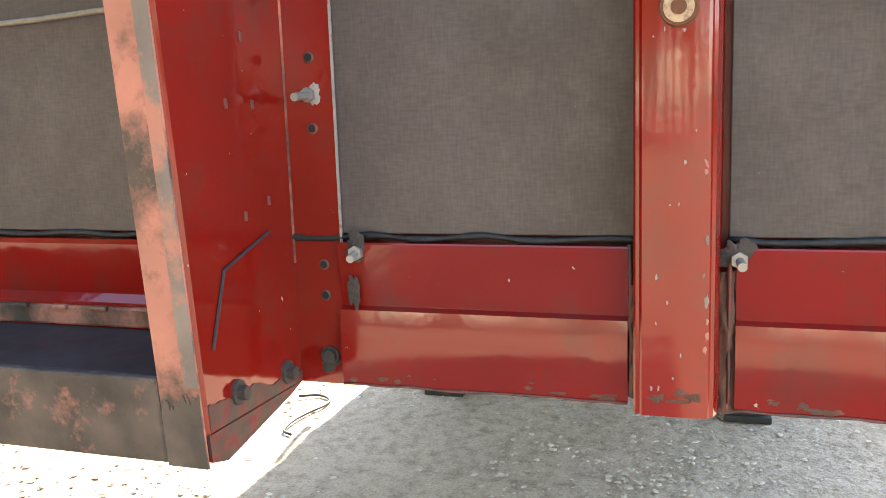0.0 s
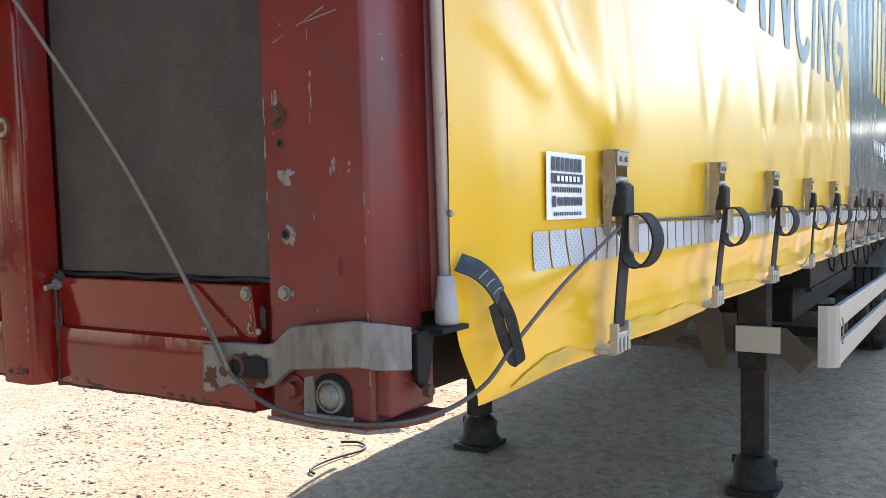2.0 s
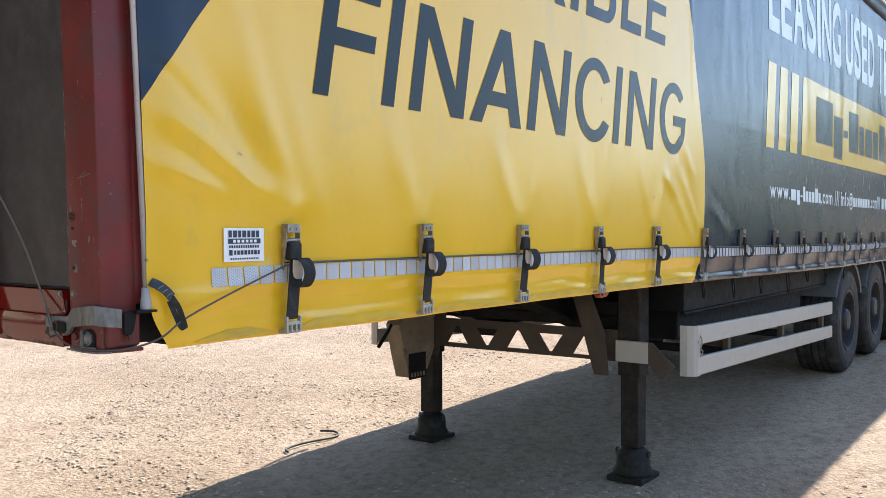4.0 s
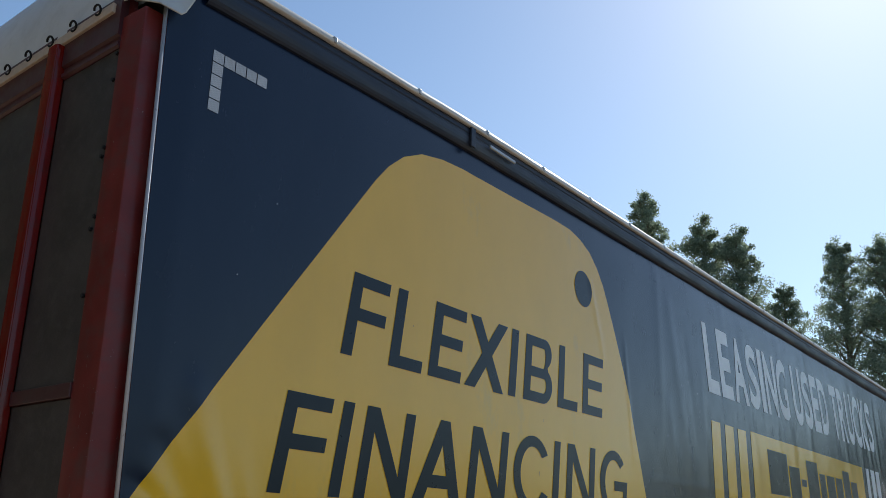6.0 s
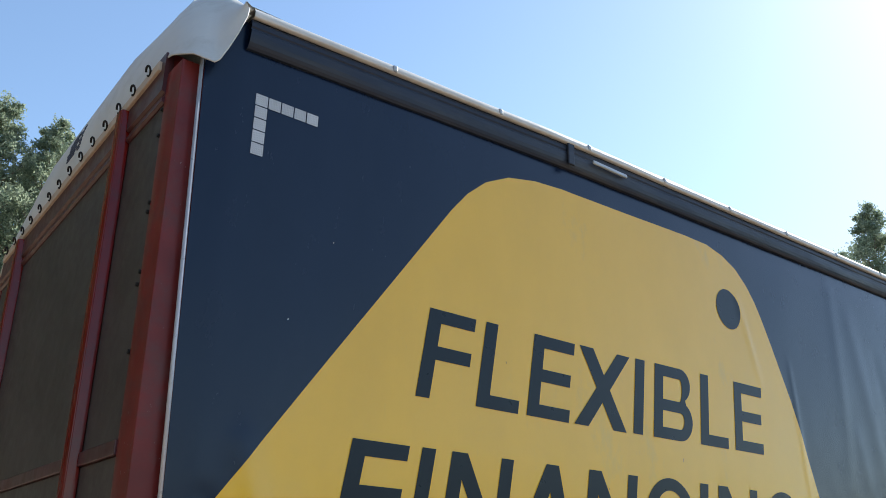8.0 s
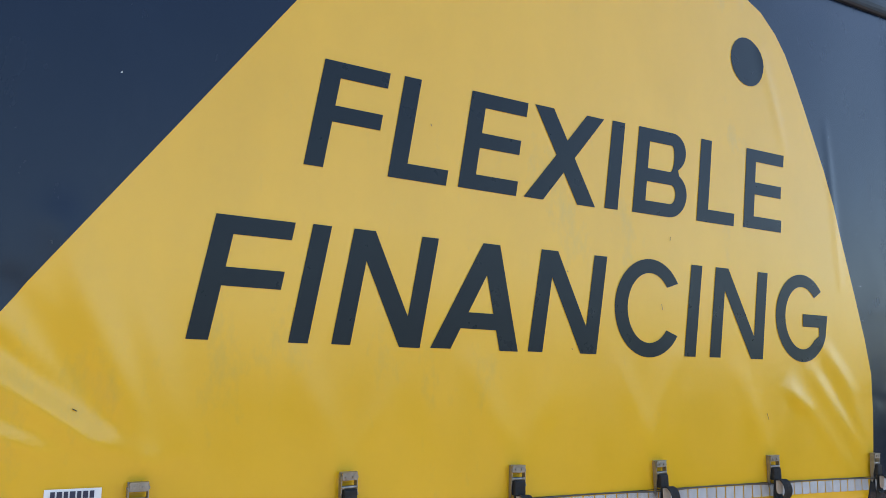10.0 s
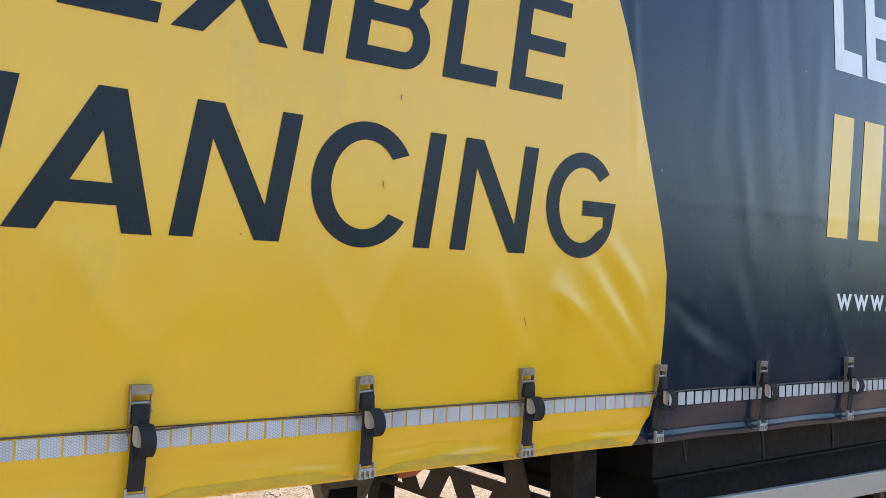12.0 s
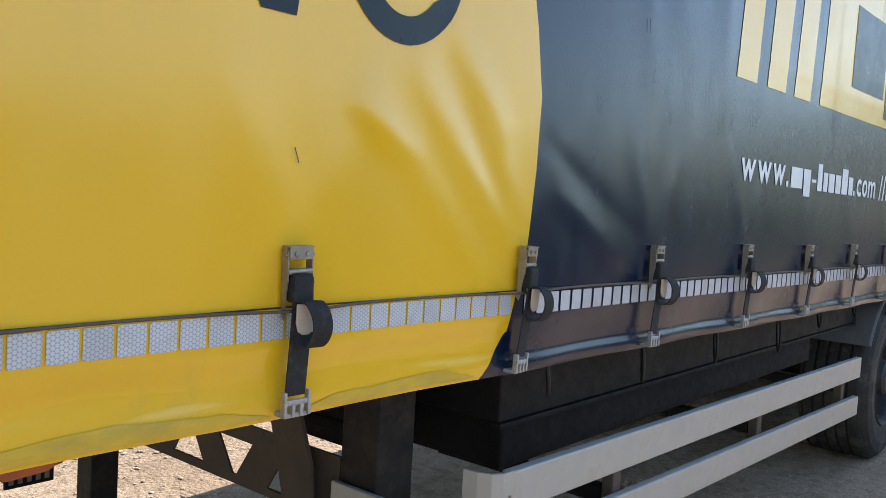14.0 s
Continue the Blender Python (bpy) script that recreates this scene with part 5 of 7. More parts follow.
# grey curtain pole at the corner with its foot
pole = part("curtain_pole", cyl((0.0955, 0.017, 1.32), (0.0008, 0.0075, 3.40), 0.0066, seg=18), M["pipe"], trailer, "slim pale grey curtain pole", smooth=True)
bm = lathe([(0.0086, 1.338), (0.0094, 1.335), (0.0104, 1.317), (0.0122, 1.311), (0.0126, 1.290), (0.0112, 1.287)], (0.093, 0.015, 0.0), axis="z", seg=18)
part("pole_foot", bm, M["plastic"], pole, "pale grey plastic pole foot", smooth=True)
part("screw", cyl((0.090, 0.009, 1.402), (0.090, 0.005, 1.402), 0.0035, seg=10), M["galv"], pole)

# galvanised corner bracket
def make_bracket():
    st = [(0.264, 0.005, 1.219, 1.262), (0.258, -0.011, 1.215, 1.266), (0.248, -0.018, 1.215, 1.267), (0.236, -0.019, 1.217, 1.268), (0.215, -0.015, 1.226, 1.270), (0.168, -0.015, 1.226, 1.271),
          (0.152, -0.016, 1.231, 1.274), (0.138, -0.019, 1.242, 1.284), (0.124, -0.022, 1.250, 1.293), (0.085, -0.023, 1.254, 1.298), (0.048, -0.020, 1.258, 1.302),
          (0.040, -0.020, 1.258, 1.302), (0.034, -0.012, 1.255, 1.300), (0.030, 0.006, 1.252, 1.297), (0.027, 0.020, 1.250, 1.294), (0.024, 0.036, 1.248, 1.291)]
    bm = bmesh.new()
    rings = []
    for i, (y, x, a, b) in enumerate(st):
        y2, x2 = st[min(i + 1, len(st) - 1)][:2]
        y1, x1 = st[max(i - 1, 0)][:2]
        d = Vector((x2 - x1, y2 - y1, 0)).normalized()
        nn = Vector((d.y, -d.x, 0)) * 0.004
        if nn.x > 0:
            nn = -nn
        if y < 0.0335:
            nn = Vector((-d.y, d.x, 0)) * 0.004
            if nn.y > 0:
                nn = -nn
        rings.append([bm.verts.new((x + s * nn.x, y + s * nn.y, z)) for s, z in ((1, a), (1, b), (-1, b), (-1, a))])
    for s, t in zip(rings, rings[1:]):
        for k in range(4):
            bm.faces.new((s[k], s[(k + 1) % 4], t[(k + 1) % 4], t[k]))
    bm.faces.new(rings[0])
    bm.faces.new(rings[-1][::-1])
    bmesh.ops.recalc_face_normals(bm, faces=bm.faces[:])
    bmesh.ops.bevel(bm, geom=bm.edges[:], offset=0.0012, segments=1, affect='EDGES')
    br = part("corner_bracket", bm, M["galv_old"], trailer, "dented galvanised corner bracket with a rusty slot")
    smear(0.185, 1.246, 0.030, 0.022, x=-0.0188, seed=2.2, mat="rust", parent=br)
    smear(0.225, 1.240, 0.016, 0.018, x=-0.0188, seed=8.4, mat="rust", parent=br)
    smear(0.238, 1.232, 0.014, 0.016, x=-0.0222, seed=5.2, mat="rust", parent=br)
    bm = boxed(-0.0250, -0.019, 0.160, 0.206, 1.236, 1.258, bevel=0.003)
    part("slot", bm, M["hole"], br, "dark slot in the bracket")
    bm = lathe([(0.013, -0.021), (0.0125, -0.027), (0.009, -0.027), (0.009, -0.021)], (0, 0.200, 1.247), axis="x", seg=16)
    part("shackle", bm, M["rust"], br, "rusty shackle in the slot")
    part("inner_plate", boxed(0.004, 0.085, 0.026, 0.045, 1.205, 1.285, bevel=0.004), M["red_matt"], br)
    # near-black side plate, much darker than the bracket it continues
    part("bracket_return", prism([(0.038, 1.236), (0.038, 1.284), (0.062, 1.286), (0.112, 1.283), (0.112, 1.277), (0.070, 1.277), (0.062, 1.240), (0.052, 1.226)], "y", 0.016, 0.022, bevel=0.0012), M["chassis"], br, "dark dusty steel return of the bracket")
    part("pole_seat", boxed(0.060, 0.114, 0.000, 0.034, 1.281, 1.2865, bevel=0.001), M["chassis"], br, "dark seat plate under the pole foot")
    part("bolt", cyl((0.050, 0.015, 1.226), (0.050, 0.008, 1.226), 0.007, seg=6), M["rust"], br)
    return br


make_bracket()
# marker lamp in its dark recess, the bolt beside it
arch = [(0.066, 1.204), (0.112, 1.204), (0.112, 1.228)] + [(0.089 + 0.023 * math.cos(a), 1.228 + 0.018 * math.sin(a)) for a in np.linspace(0.15, 2.99, 10)] + [(0.066, 1.228)]
recess = part("lamp_recess", prism(arch, "x", -0.0060, -0.003), M["hole"], pillar, "dark arched lamp recess")
part("recess_plate", prism([(0.108, 1.203), (0.124, 1.203), (0.122, 1.240), (0.112, 1.243), (0.109, 1.232)], "x", -0.0085, -0.003, bevel=0.001), M["galv_old"], recess, "scraped steel cheek of the recess")
part("recess_foot", boxed(-0.0105, -0.003, 0.064, 0.122, 1.2005, 1.2050, bevel=0.001), M["chip"], recess)
lamp = part("marker_lamp", lathe([(0.0135, 0.0), (0.0135, -0.004), (0.0105, -0.0070), (0.006, -0.0088), (0.002, -0.0092)], (-0.006, 0.089, 1.224), axis="x", seg=24), M["glass_lens"], trailer, "small round clear marker lamp", smooth=True)
part("lamp_rim", lathe([(0.0168, 0.0), (0.0168, -0.0045), (0.0140, -0.0058), (0.0135, 0)], (-0.006, 0.089, 1.224), axis="x", seg=24), M["galv_old"], lamp)
bm = cyl((-0.005, 0.137, 1.226), (-0.014, 0.137, 1.226), 0.0085, seg=6)
add_cyl(bm, (-0.004, 0.137, 1.226), (-0.007, 0.137, 1.226), 0.0155, seg=18)
part("bolt", bm, M["red_matt"], pillar)
part("pillar_sill", prism([(-0.006, 0.17), (-0.008, 0.075), (-0.004, 0.052), (0.006, 0.036), (0.022, 0.024), (0.05, 0.016), (0.085, 0.014), (0.085, 0.17)], "z", 1.193, 1.2005), M["red_matt"], pillar, "scuffed lower edge")
bm = bmesh.new()
add_tube(bm, [(-0.0155, 0.165, 1.196), (-0.0165, 0.10, 1.194), (-0.015, 0.04, 1.195), (0.005, 0.016, 1.196)], 0.0022, 5)
part("worn_edge", bm, M["chip"], pillar)

# console frame with its tray in the middle of the front wall
console = part("console_frame", prism([(0.0, 0.849), (-0.003, 0.849), (-0.003, 0.898), (-0.172, 0.898), (-0.176, 0.902), (-0.176, 0.936), (-0.170, 0.938), (-0.170, 0.905), (0.0, 0.905)], "z", 1.195, 1.90),
               M["red"], trailer, "red steel console frame with worn primer edge and open tray")
console_r = part("console_side", prism([(0.0, WID - 0.849), (-0.003, WID - 0.849), (-0.003, WID - 0.898), (-0.172, WID - 0.898), (-0.176, WID - 0.902), (-0.176, WID - 0.936), (-0.170, WID - 0.938), (-0.170, WID - 0.905), (0.0, WID - 0.905)], "z", 1.195, 1.90), M["red"], console)
part("worn_edge", boxed(-0.1785, -0.1765, 0.8995, 0.937, 1.168, 1.90, bevel=0.0006), M["primer"], console, "edge worn to pink primer and grime")
part("edge_strip", boxed(-0.1792, -0.1782, 0.9000, 0.9125, 1.236, 1.90), M["worn_grey"], console, "grey worn strip along the edge")
jag = [(0.8998 + 0.0367 * k / 30, 1.218 + 0.012 * (30 - k) / 30 + 0.012 * noise.noise((k * 0.21, 3.0, 1.0)) + 0.007 * noise.noise((k * 0.63, 7.0, 1.0)) + 0.003 * noise.noise((k * 1.7, 2.0, 1.0))) for k in range(31)]
part("edge_grime", prism([(0.8998, 1.168), (0.9365, 1.168)] + jag[::-1], "x", -0.1797, -0.1790), M["grimy_primer"], console)
part("gusset", prism([(-0.174, 1.196), (-0.174, 1.172), (-0.150, 1.166), (-0.03, 1.188), (0.0, 1.196)], "y", 0.898, 0.905), M["grimy_red"], console, "grimy lower gusset")
part("tray", boxed(-0.165, -0.004, 0.940, WID - 0.940, 1.225, 1.240, bevel=0.002), M["tray"], console, "dark purple open tray floor")
part("tray_lip", boxed(-0.1765, -0.166, 0.939, WID - 0.939, 1.168, 1.241, bevel=0.003), M["grimy_primer"], console, "tray lip worn to primer and black grime")
part("tray_flange", boxed(-0.016, -0.006, 0.940, WID - 0.940, 1.2415, 1.262, bevel=0.002), M["primer"], console)
for k in range(12):
    part("rivet", boxed(-0.022, -0.012, 0.955 + 0.05 * k, 0.975 + 0.05 * k, 1.258, 1.263, bevel=0.002), M["primer"], console)
part("fold_edge", boxed(-0.0048, -0.0028, 0.8965, 0.8995, 1.31, 1.90), M["primer"], console)
part("flange_edge", boxed(-0.0042, -0.0026, 0.8475, 0.8498, 1.205, 1.90), M["chip"], console)
stud(0.873, 1.464, x=-0.003, out=0.032, parent=console)
for z in (1.497, 1.434, 1.309, 1.280, 1.552):
    hole(0.8715 - (0.004 if z < 1.4 else 0), z, x=-0.0032, r=0.0036, parent=console)
smear(0.871, 1.464, 0.012, 0.013, x=-0.0025, seed=6.6, mat="chip", parent=console)
smear(0.866, 1.215, 0.016, 0.014, x=-0.0025, seed=7.7, parent=console)
n_ = 60
edge = [(-0.172 + 0.170 * k / n_, 1.207 + 0.012 * (1 - k / n_) + 0.006 * noise.noise((k * 0.09, 2.0, 5.0)) + 0.002 * noise.noise((k * 0.33, 4.0, 5.0))) for k in range(n_ + 1)]
part("grime_patch", prism([(-0.172, 1.1965), (-0.002, 1.1965)] + edge[::-1], "y", 0.8972, 0.8979), M["grimy_red"], console, "oily grime along the lower edge")
bolt(0.866, 1.222, x=-0.003, r=0.007, out=0.006, parent=console, material="grime")
for xx, z in ((-0.035, 1.212), (-0.125, 1.218)):
    bm = cyl((xx, 0.898, z), (xx, 0.888, z), 0.0068, seg=6)
    add_cyl(bm, (xx, 0.898, z), (xx, 0.895, z), 0.011, seg=16)
    part("bolt", bm, M["grime"], console)
for xx, z in ((-0.07, 1.51), (-0.10, 1.455), (-0.06, 1.455), (-0.085, 1.362), (-0.045, 1.372)):
    part("slot_mark", boxed(xx - 0.002, xx + 0.002, 0.8965, 0.8982, z - 0.004, z + 0.004, bevel=0.0006), M["weld"], console)
part("weld_line", tube([(-0.156, 0.8965, 1.262), (-0.128, 0.8965, 1.322), (-0.050, 0.8965, 1.345)], 0.0014, 6), M["tray"], console, "dark bent weld line")
for ob in (console, *console.children):
    for v in ob.data.vertices:
        if v.co.x < -0.02:
            v.co.x -= (0.075 * (v.co.z - 1.17) - 0.017) * (v.co.x / -0.172)
# pale frame beside the console
fr = [(0.765, 1.64), (0.765, 1.93), (0.805, 1.97), (1.06, 1.97), (1.10, 1.93), (1.10, 1.64), (1.06, 1.60), (0.805, 1.60)]
fi = [(0.790, 1.65), (0.790, 1.92), (0.815, 1.945), (1.05, 1.945), (1.075, 1.92), (1.075, 1.65), (1.05, 1.625), (0.815, 1.625)]
bm = bmesh.new()
lo = [[bm.verts.new((x, y, z)) for y, z in o] for x, o in ((-0.035, fr), (-0.035, fi), (-0.020, fi), (-0.020, fr))]
for s in range(4):
    for k in range(8):
        bm.faces.new((lo[s][k], lo[s][(k + 1) % 8], lo[(s + 1) % 4][(k + 1) % 8], lo[(s + 1) % 4][k]))
bmesh.ops.recalc_face_normals(bm, faces=bm.faces[:])
holder = part("plate_holder", bm, M["white_paint"], console, "pale eight-sided plate holder")
part("holder_back", boxed(-0.021, -0.004, 0.82, 1.08, 1.62, 1.95), M["rubber"], holder)
for z in (1.68, 1.79, 1.90):
    part("screw", cyl((-0.035, 0.777, z), (-0.038, 0.777, z), 0.004, seg=8), M["hole"], holder)
bm = glyph("6", 0.0, 1.0, 0.0, 1.0, 0.02)
for v in bm.verts:
    v.co = (-0.0445, 0.567 - 0.034 * v.co.x, 1.655 + 0.12 * v.co.z)
part("painted_number", bm, M["white_paint"], trailer, "white painted figure on the red post")

# ---- roof, hood and rail ----
def make_roof():
    bm = bmesh.new()
    xs = [0.16, 0.6, 1.2, 1.8] + list(np.arange(2.3, 13.61, 0.5))
    prof = [(-0.020, 3.69), (-0.022, 3.715), (-0.005, 3.730), (0.10, 3.732), (0.40, 3.75), (0.8, 3.77), (1.275, 3.78)]
    prof = prof + [(WID - y, z) for y, z in prof[-2::-1]]
    rows = []
    for i, x in enumerate(xs):
        rows.append([bm.verts.new((x, y, z - 3.715 + top_line(x) + (0.006 * noise.noise((x * 3, y * 4, 1)) if 0 < k < len(prof) - 1 else 0.004 * noise.noise((x * 5, y, 2))))) for k, (y, z) in enumerate(prof)])
    for r, s in zip(rows, rows[1:]):
        for k in range(len(prof) - 1):
            bm.faces.new((r[k], s[k], s[k + 1], r[k + 1]))
    bmesh.ops.recalc_face_normals(bm, faces=bm.faces[:])
    part("roof_tarp", bm, M["roof"], trailer, "slightly wrinkled white roof tarpaulin", smooth=True)


make_roof()


def make_hood():
    lower = [(0.176, -0.046, 3.628), (0.168, -0.052, 3.585), (0.140, -0.054, 3.50), (0.110, -0.054, 3.425), (0.085, -0.054, 3.372), (0.070, -0.054, 3.356),
             (0.045, -0.045, 3.362), (0.012, -0.012, 3.385), (-0.004, 0.05, 3.410), (-0.012, 0.13, 3.445), (-0.016, 0.22, 3.462), (-0.018, 0.30, 3.456), (-0.018, 0.55, 3.45), (-0.018, 0.9, 3.45), (-0.018, WID / 2, 3.45)]
    upper = [(0.190, -0.034, 3.648), (0.200, 0.03, 3.688), (0.206, 0.09, 3.743), (0.210, 0.15, 3.796), (0.215, 0.21, 3.850), (0.220, 0.27, 3.903),
             (0.220, 0.33, 3.950), (0.210, 0.39, 3.980), (0.190, 0.45, 3.992), (0.172, 0.506, 4.002), (0.165, 0.60, 4.005), (0.163, 0.75, 4.007), (0.163, 0.95, 4.009), (0.163, 1.10, 4.010), (0.163, WID / 2, 4.010)]
    lower += [(x, WID - y, z) for x, y, z in lower[-2::-1]]
    upper += [(x, WID - y * (0.6 if y < 0.3 else 0.75 if y < 0.7 else 1.0), z) for x, y, z in upper[-2::-1]]
    bm = bmesh.new()
    n_ = 6
    rows = []
    for a, b in zip(lower, upper):
        a, b = Vector(a), Vector(b)
        row = []
        for k in range(n_ + 1):
            t = k / n_
            p = a.lerp(b, t)
            edge = min(a.y, WID - a.y)
            push = (0.024 + 0.031 * max(0.0, min(1.0, (edge - 0.2) / 0.35))) * math.sin(3.1416 * t)
            c = Vector((-1, -0.5 if a.y < 0.3 else (0.5 if a.y > WID - 0.3 else 0), 0.4)).normalized()
            row.append(bm.verts.new(p + c * push))
        row.append(bm.verts.new((0.240, b.y, 3.69 + min(b.z - 3.69, 0.035))))
        row.append(bm.verts.new((0.32, b.y, 3.69 + min(b.z - 3.69, 0.03))))
        rows.append(row)
    for r, s in zip(rows, rows[1:]):
        for k in range(n_ + 2):
            bm.faces.new((r[k], s[k], s[k + 1], r[k + 1]))
    bmesh.ops.recalc_face_normals(bm, faces=bm.faces[:])
    hood = part("roof_hood", bm, M["roof"], trailer, "white tarpaulin hood over the front roof edge", smooth=True)
    part("hood_hem", tube([Vector(v) + Vector((0.003, 0.002, 0.0)) for v in lower], 0.0032, 6), M["roof"], hood, smooth=True)
    part("lacing_strip", boxed(-0.030, -0.012, 0.20, WID - 0.20, 3.410, 3.448, bevel=0.003), M["lever"], hood, "beige lacing strip")
    for k in range(14):
        y = 0.288 + k * 0.152
        loop = [(-0.036 - 0.006 * math.sin(t), y + 0.019 * math.cos(t), 3.447 + 0.017 * math.sin(t)) for t in np.linspace(0.2, 5.6, 12)]
        part("lacing_loop", tube(loop, 0.0042, 6), M["hole"], hood, "black rubber lacing loop", smooth=True)

    def slope(t, out):
        b = 0.055 * math.sin(3.1416 * t)
        return (-0.018 + 0.181 * t - 0.928 * b - out, 3.45 + 0.548 * t + 0.371 * b)
    # faded lines of print, too small to read
    for k in range(7):
        t = 0.40 - 0.033 * k
        for y0, y1 in ((1.21, 1.21 + 0.03 * (1 + k % 2)), (1.285, 1.335), (1.345, 1.39 + 0.01 * ((k * 2) % 3))):
            part("print_bar", prism([slope(t, -0.001), slope(t, 0.003), slope(t + 0.016, 0.003), slope(t + 0.016, -0.001)], "y", y0, y1), M["ink_blue"], hood)


make_hood()


def make_rail():
    xs = [0.148] + list(np.arange(0.2, 13.61, 0.12))

    def strip(prof, wobble):
        bm = bmesh.new()
        rows = [[bm.verts.new((x, y + wobble * noise.noise((x * 3.0, k, 4.0)), z + top_line(x) + wobble * noise.noise((x * 2.2, k * 0.3, 1.0)))) for k, (y, z) in enumerate(prof)] for x in xs]
        for r, s in zip(rows, rows[1:]):
            for k in range(len(prof) - 1):
                bm.faces.new((r[k], s[k], s[k + 1], r[k + 1]))
        bmesh.ops.recalc_face_normals(bm, faces=bm.faces[:])
        return bm
    rail = part("curtain_rail", strip([(0.03, -0.030), (-0.020, -0.030), (-0.026, -0.042), (-0.027, -0.062), (-0.0235, -0.067), (-0.0235, -0.072), (-0.027, -0.077), (-0.0275, -0.094), (-0.026, -0.110),
                                       (-0.022, -0.126), (-0.016, -0.138), (-0.008, -0.146), (0.03, -0.150)], 0.0012), M["rail"], trailer, "dusty dark navy curtain rail below the roof edge")
    # roof tarpaulin turned down over the rail
    part("tarp_edge", strip([(0.02, 0.014), (-0.018, 0.012), (-0.034, 0.005), (-0.043, -0.010), (-0.045, -0.028), (-0.041, -0.034), (-0.020, -0.030)], 0.0035), M["roof"], rail, "white tarpaulin edge lapped over the rail", smooth=True)
    for k in range(20):
        x = 0.74 + 0.56 * k
        part("roof_tie", boxed(x, x + 0.022, -0.049, -0.022, top_line(x) - 0.030, top_line(x) - 0.001, bevel=0.006), M["alu"], rail)
    x = 1.83
    part("rail_joint", boxed(x - 0.10, x - 0.06, -0.041, -0.030, top_line(x) - 0.142, top_line(x) - 0.034, bevel=0.004), M["rail"], rail)
    part("rail_clip", boxed(x + 0.06, x + 0.30, -0.049, -0.036, top_line(x) - 0.092, top_line(x) - 0.072, bevel=0.006), M["alu"], rail)


make_rail()
# the front leans forward a little towards its top
for ob in scene.objects:
    if ob.type == 'MESH' and ob.name.split(".")[0] in ("front_wall", "corner_pillar", "roof_hood", "painted_number", "console_frame"):
        for o in (ob, *ob.children_recursive):
            for v in o.data.vertices:
                v.co.x -= 0.023 * (v.co.z - 1.2)
                if v.co.z > 3.2 and v.co.y > 0.3:
                    v.co.z -= 0.045 * (v.co.y - 0.3)

# far curtain, rear frame and load floor
bm = boxed(0.10, 13.55, WID - 0.012, WID, 1.20, 3.68)
part("far_curtain", bm, M["navy"], trailer, "navy vinyl curtain of the other side")
rear = part("rear_frame", boxed(13.545, 13.62, 0.0, WID, 1.05, 3.95, bevel=0.01), M["red_matt"], trailer, "rear door frame")
part("rear_flap", prism([(13.50, -0.02), (13.50, -0.055), (13.62, -0.07), (13.62, 0.0)], "z", 3.40, 3.86), M["yellow"], rear, "yellow vinyl flap at the rear corner")
part("rear_edge", boxed(13.53, 13.62, -0.05, -0.001, 1.2, 3.4, bevel=0.008), M["yellow"], rear)
part("load_floor", boxed(0.10, 13.54, 0.10, WID - 0.10, 1.235, 1.30), M["chassis"], trailer, "dusty dark underside of the load floor")
part("side_rave", boxed(0.10, 13.54, 0.060, 0.090, 1.205, 1.30, bevel=0.004), M["chassis"], trailer, "dark steel side rave")
part("side_rave", boxed(0.10, 13.54, WID - 0.06, WID - 0.03, 1.17, 1.30, bevel=0.004), M["chassis"], trailer)

# ---- chassis ----
for y in (0.86, WID - 0.86):
    prof = [(0.6, 1.18), (0.6, 1.14), (3.0, 1.10), (3.95, 0.80), (12.9, 0.78), (12.9, 1.18)]
    bm = prism(prof, "y", y - 0.006, y + 0.006)
    beam = part("chassis_beam", bm, M["chassis"], trailer, "dusty black chassis beam")
    low = bmesh.new()
    add_prism(low, [(0.6, 1.14), (3.0, 1.10), (3.95, 0.80), (12.9, 0.78), (12.9, 0.795), (3.95, 0.815), (3.0, 1.115), (0.6, 1.155)], "y", y - 0.07, y + 0.07)
    part("flange", low, M["chassis"], beam)
    part("flange", boxed(0.3, 12.9, y - 0.07, y + 0.07, 1.18, 1.195), M["chassis"], beam)
for k in range(24):
    x = 0.35 + 0.55 * k
    bm = boxed(x, x + 0.008, 0.25, WID - 0.06, 1.165, 1.234)
    add_box(bm, x - 0.02, x + 0.028, 0.25, WID - 0.06, 1.160, 1.167)
    part("cross_member", bm, M["chassis"], trailer)
for k in range(10):
    x = 3.9 + 0.9 * k
    bm = boxed(x, x + 0.02, 0.23, 0.85, 0.99, 1.20)
    part("outrigger", bm, M["chassis"], trailer)
# dark box and pallet rack slung under the floor
rack = part("pallet_rack", boxed(3.86, 7.35, 0.19, 0.82, 0.985, 1.16, bevel=0.006), M["chassis"], trailer, "long dark pallet rack slung under the floor")
part("rack_lip", boxed(3.86, 7.35, 0.185, 0.215, 0.968, 0.983, bevel=0.003), M["chassis"], rack)
part("pallet_box", boxed(4.03, 6.9, 0.30, 0.84, 0.79, 1.11, bevel=0.01), M["chassis"], trailer, "dark steel box slung under the floor")


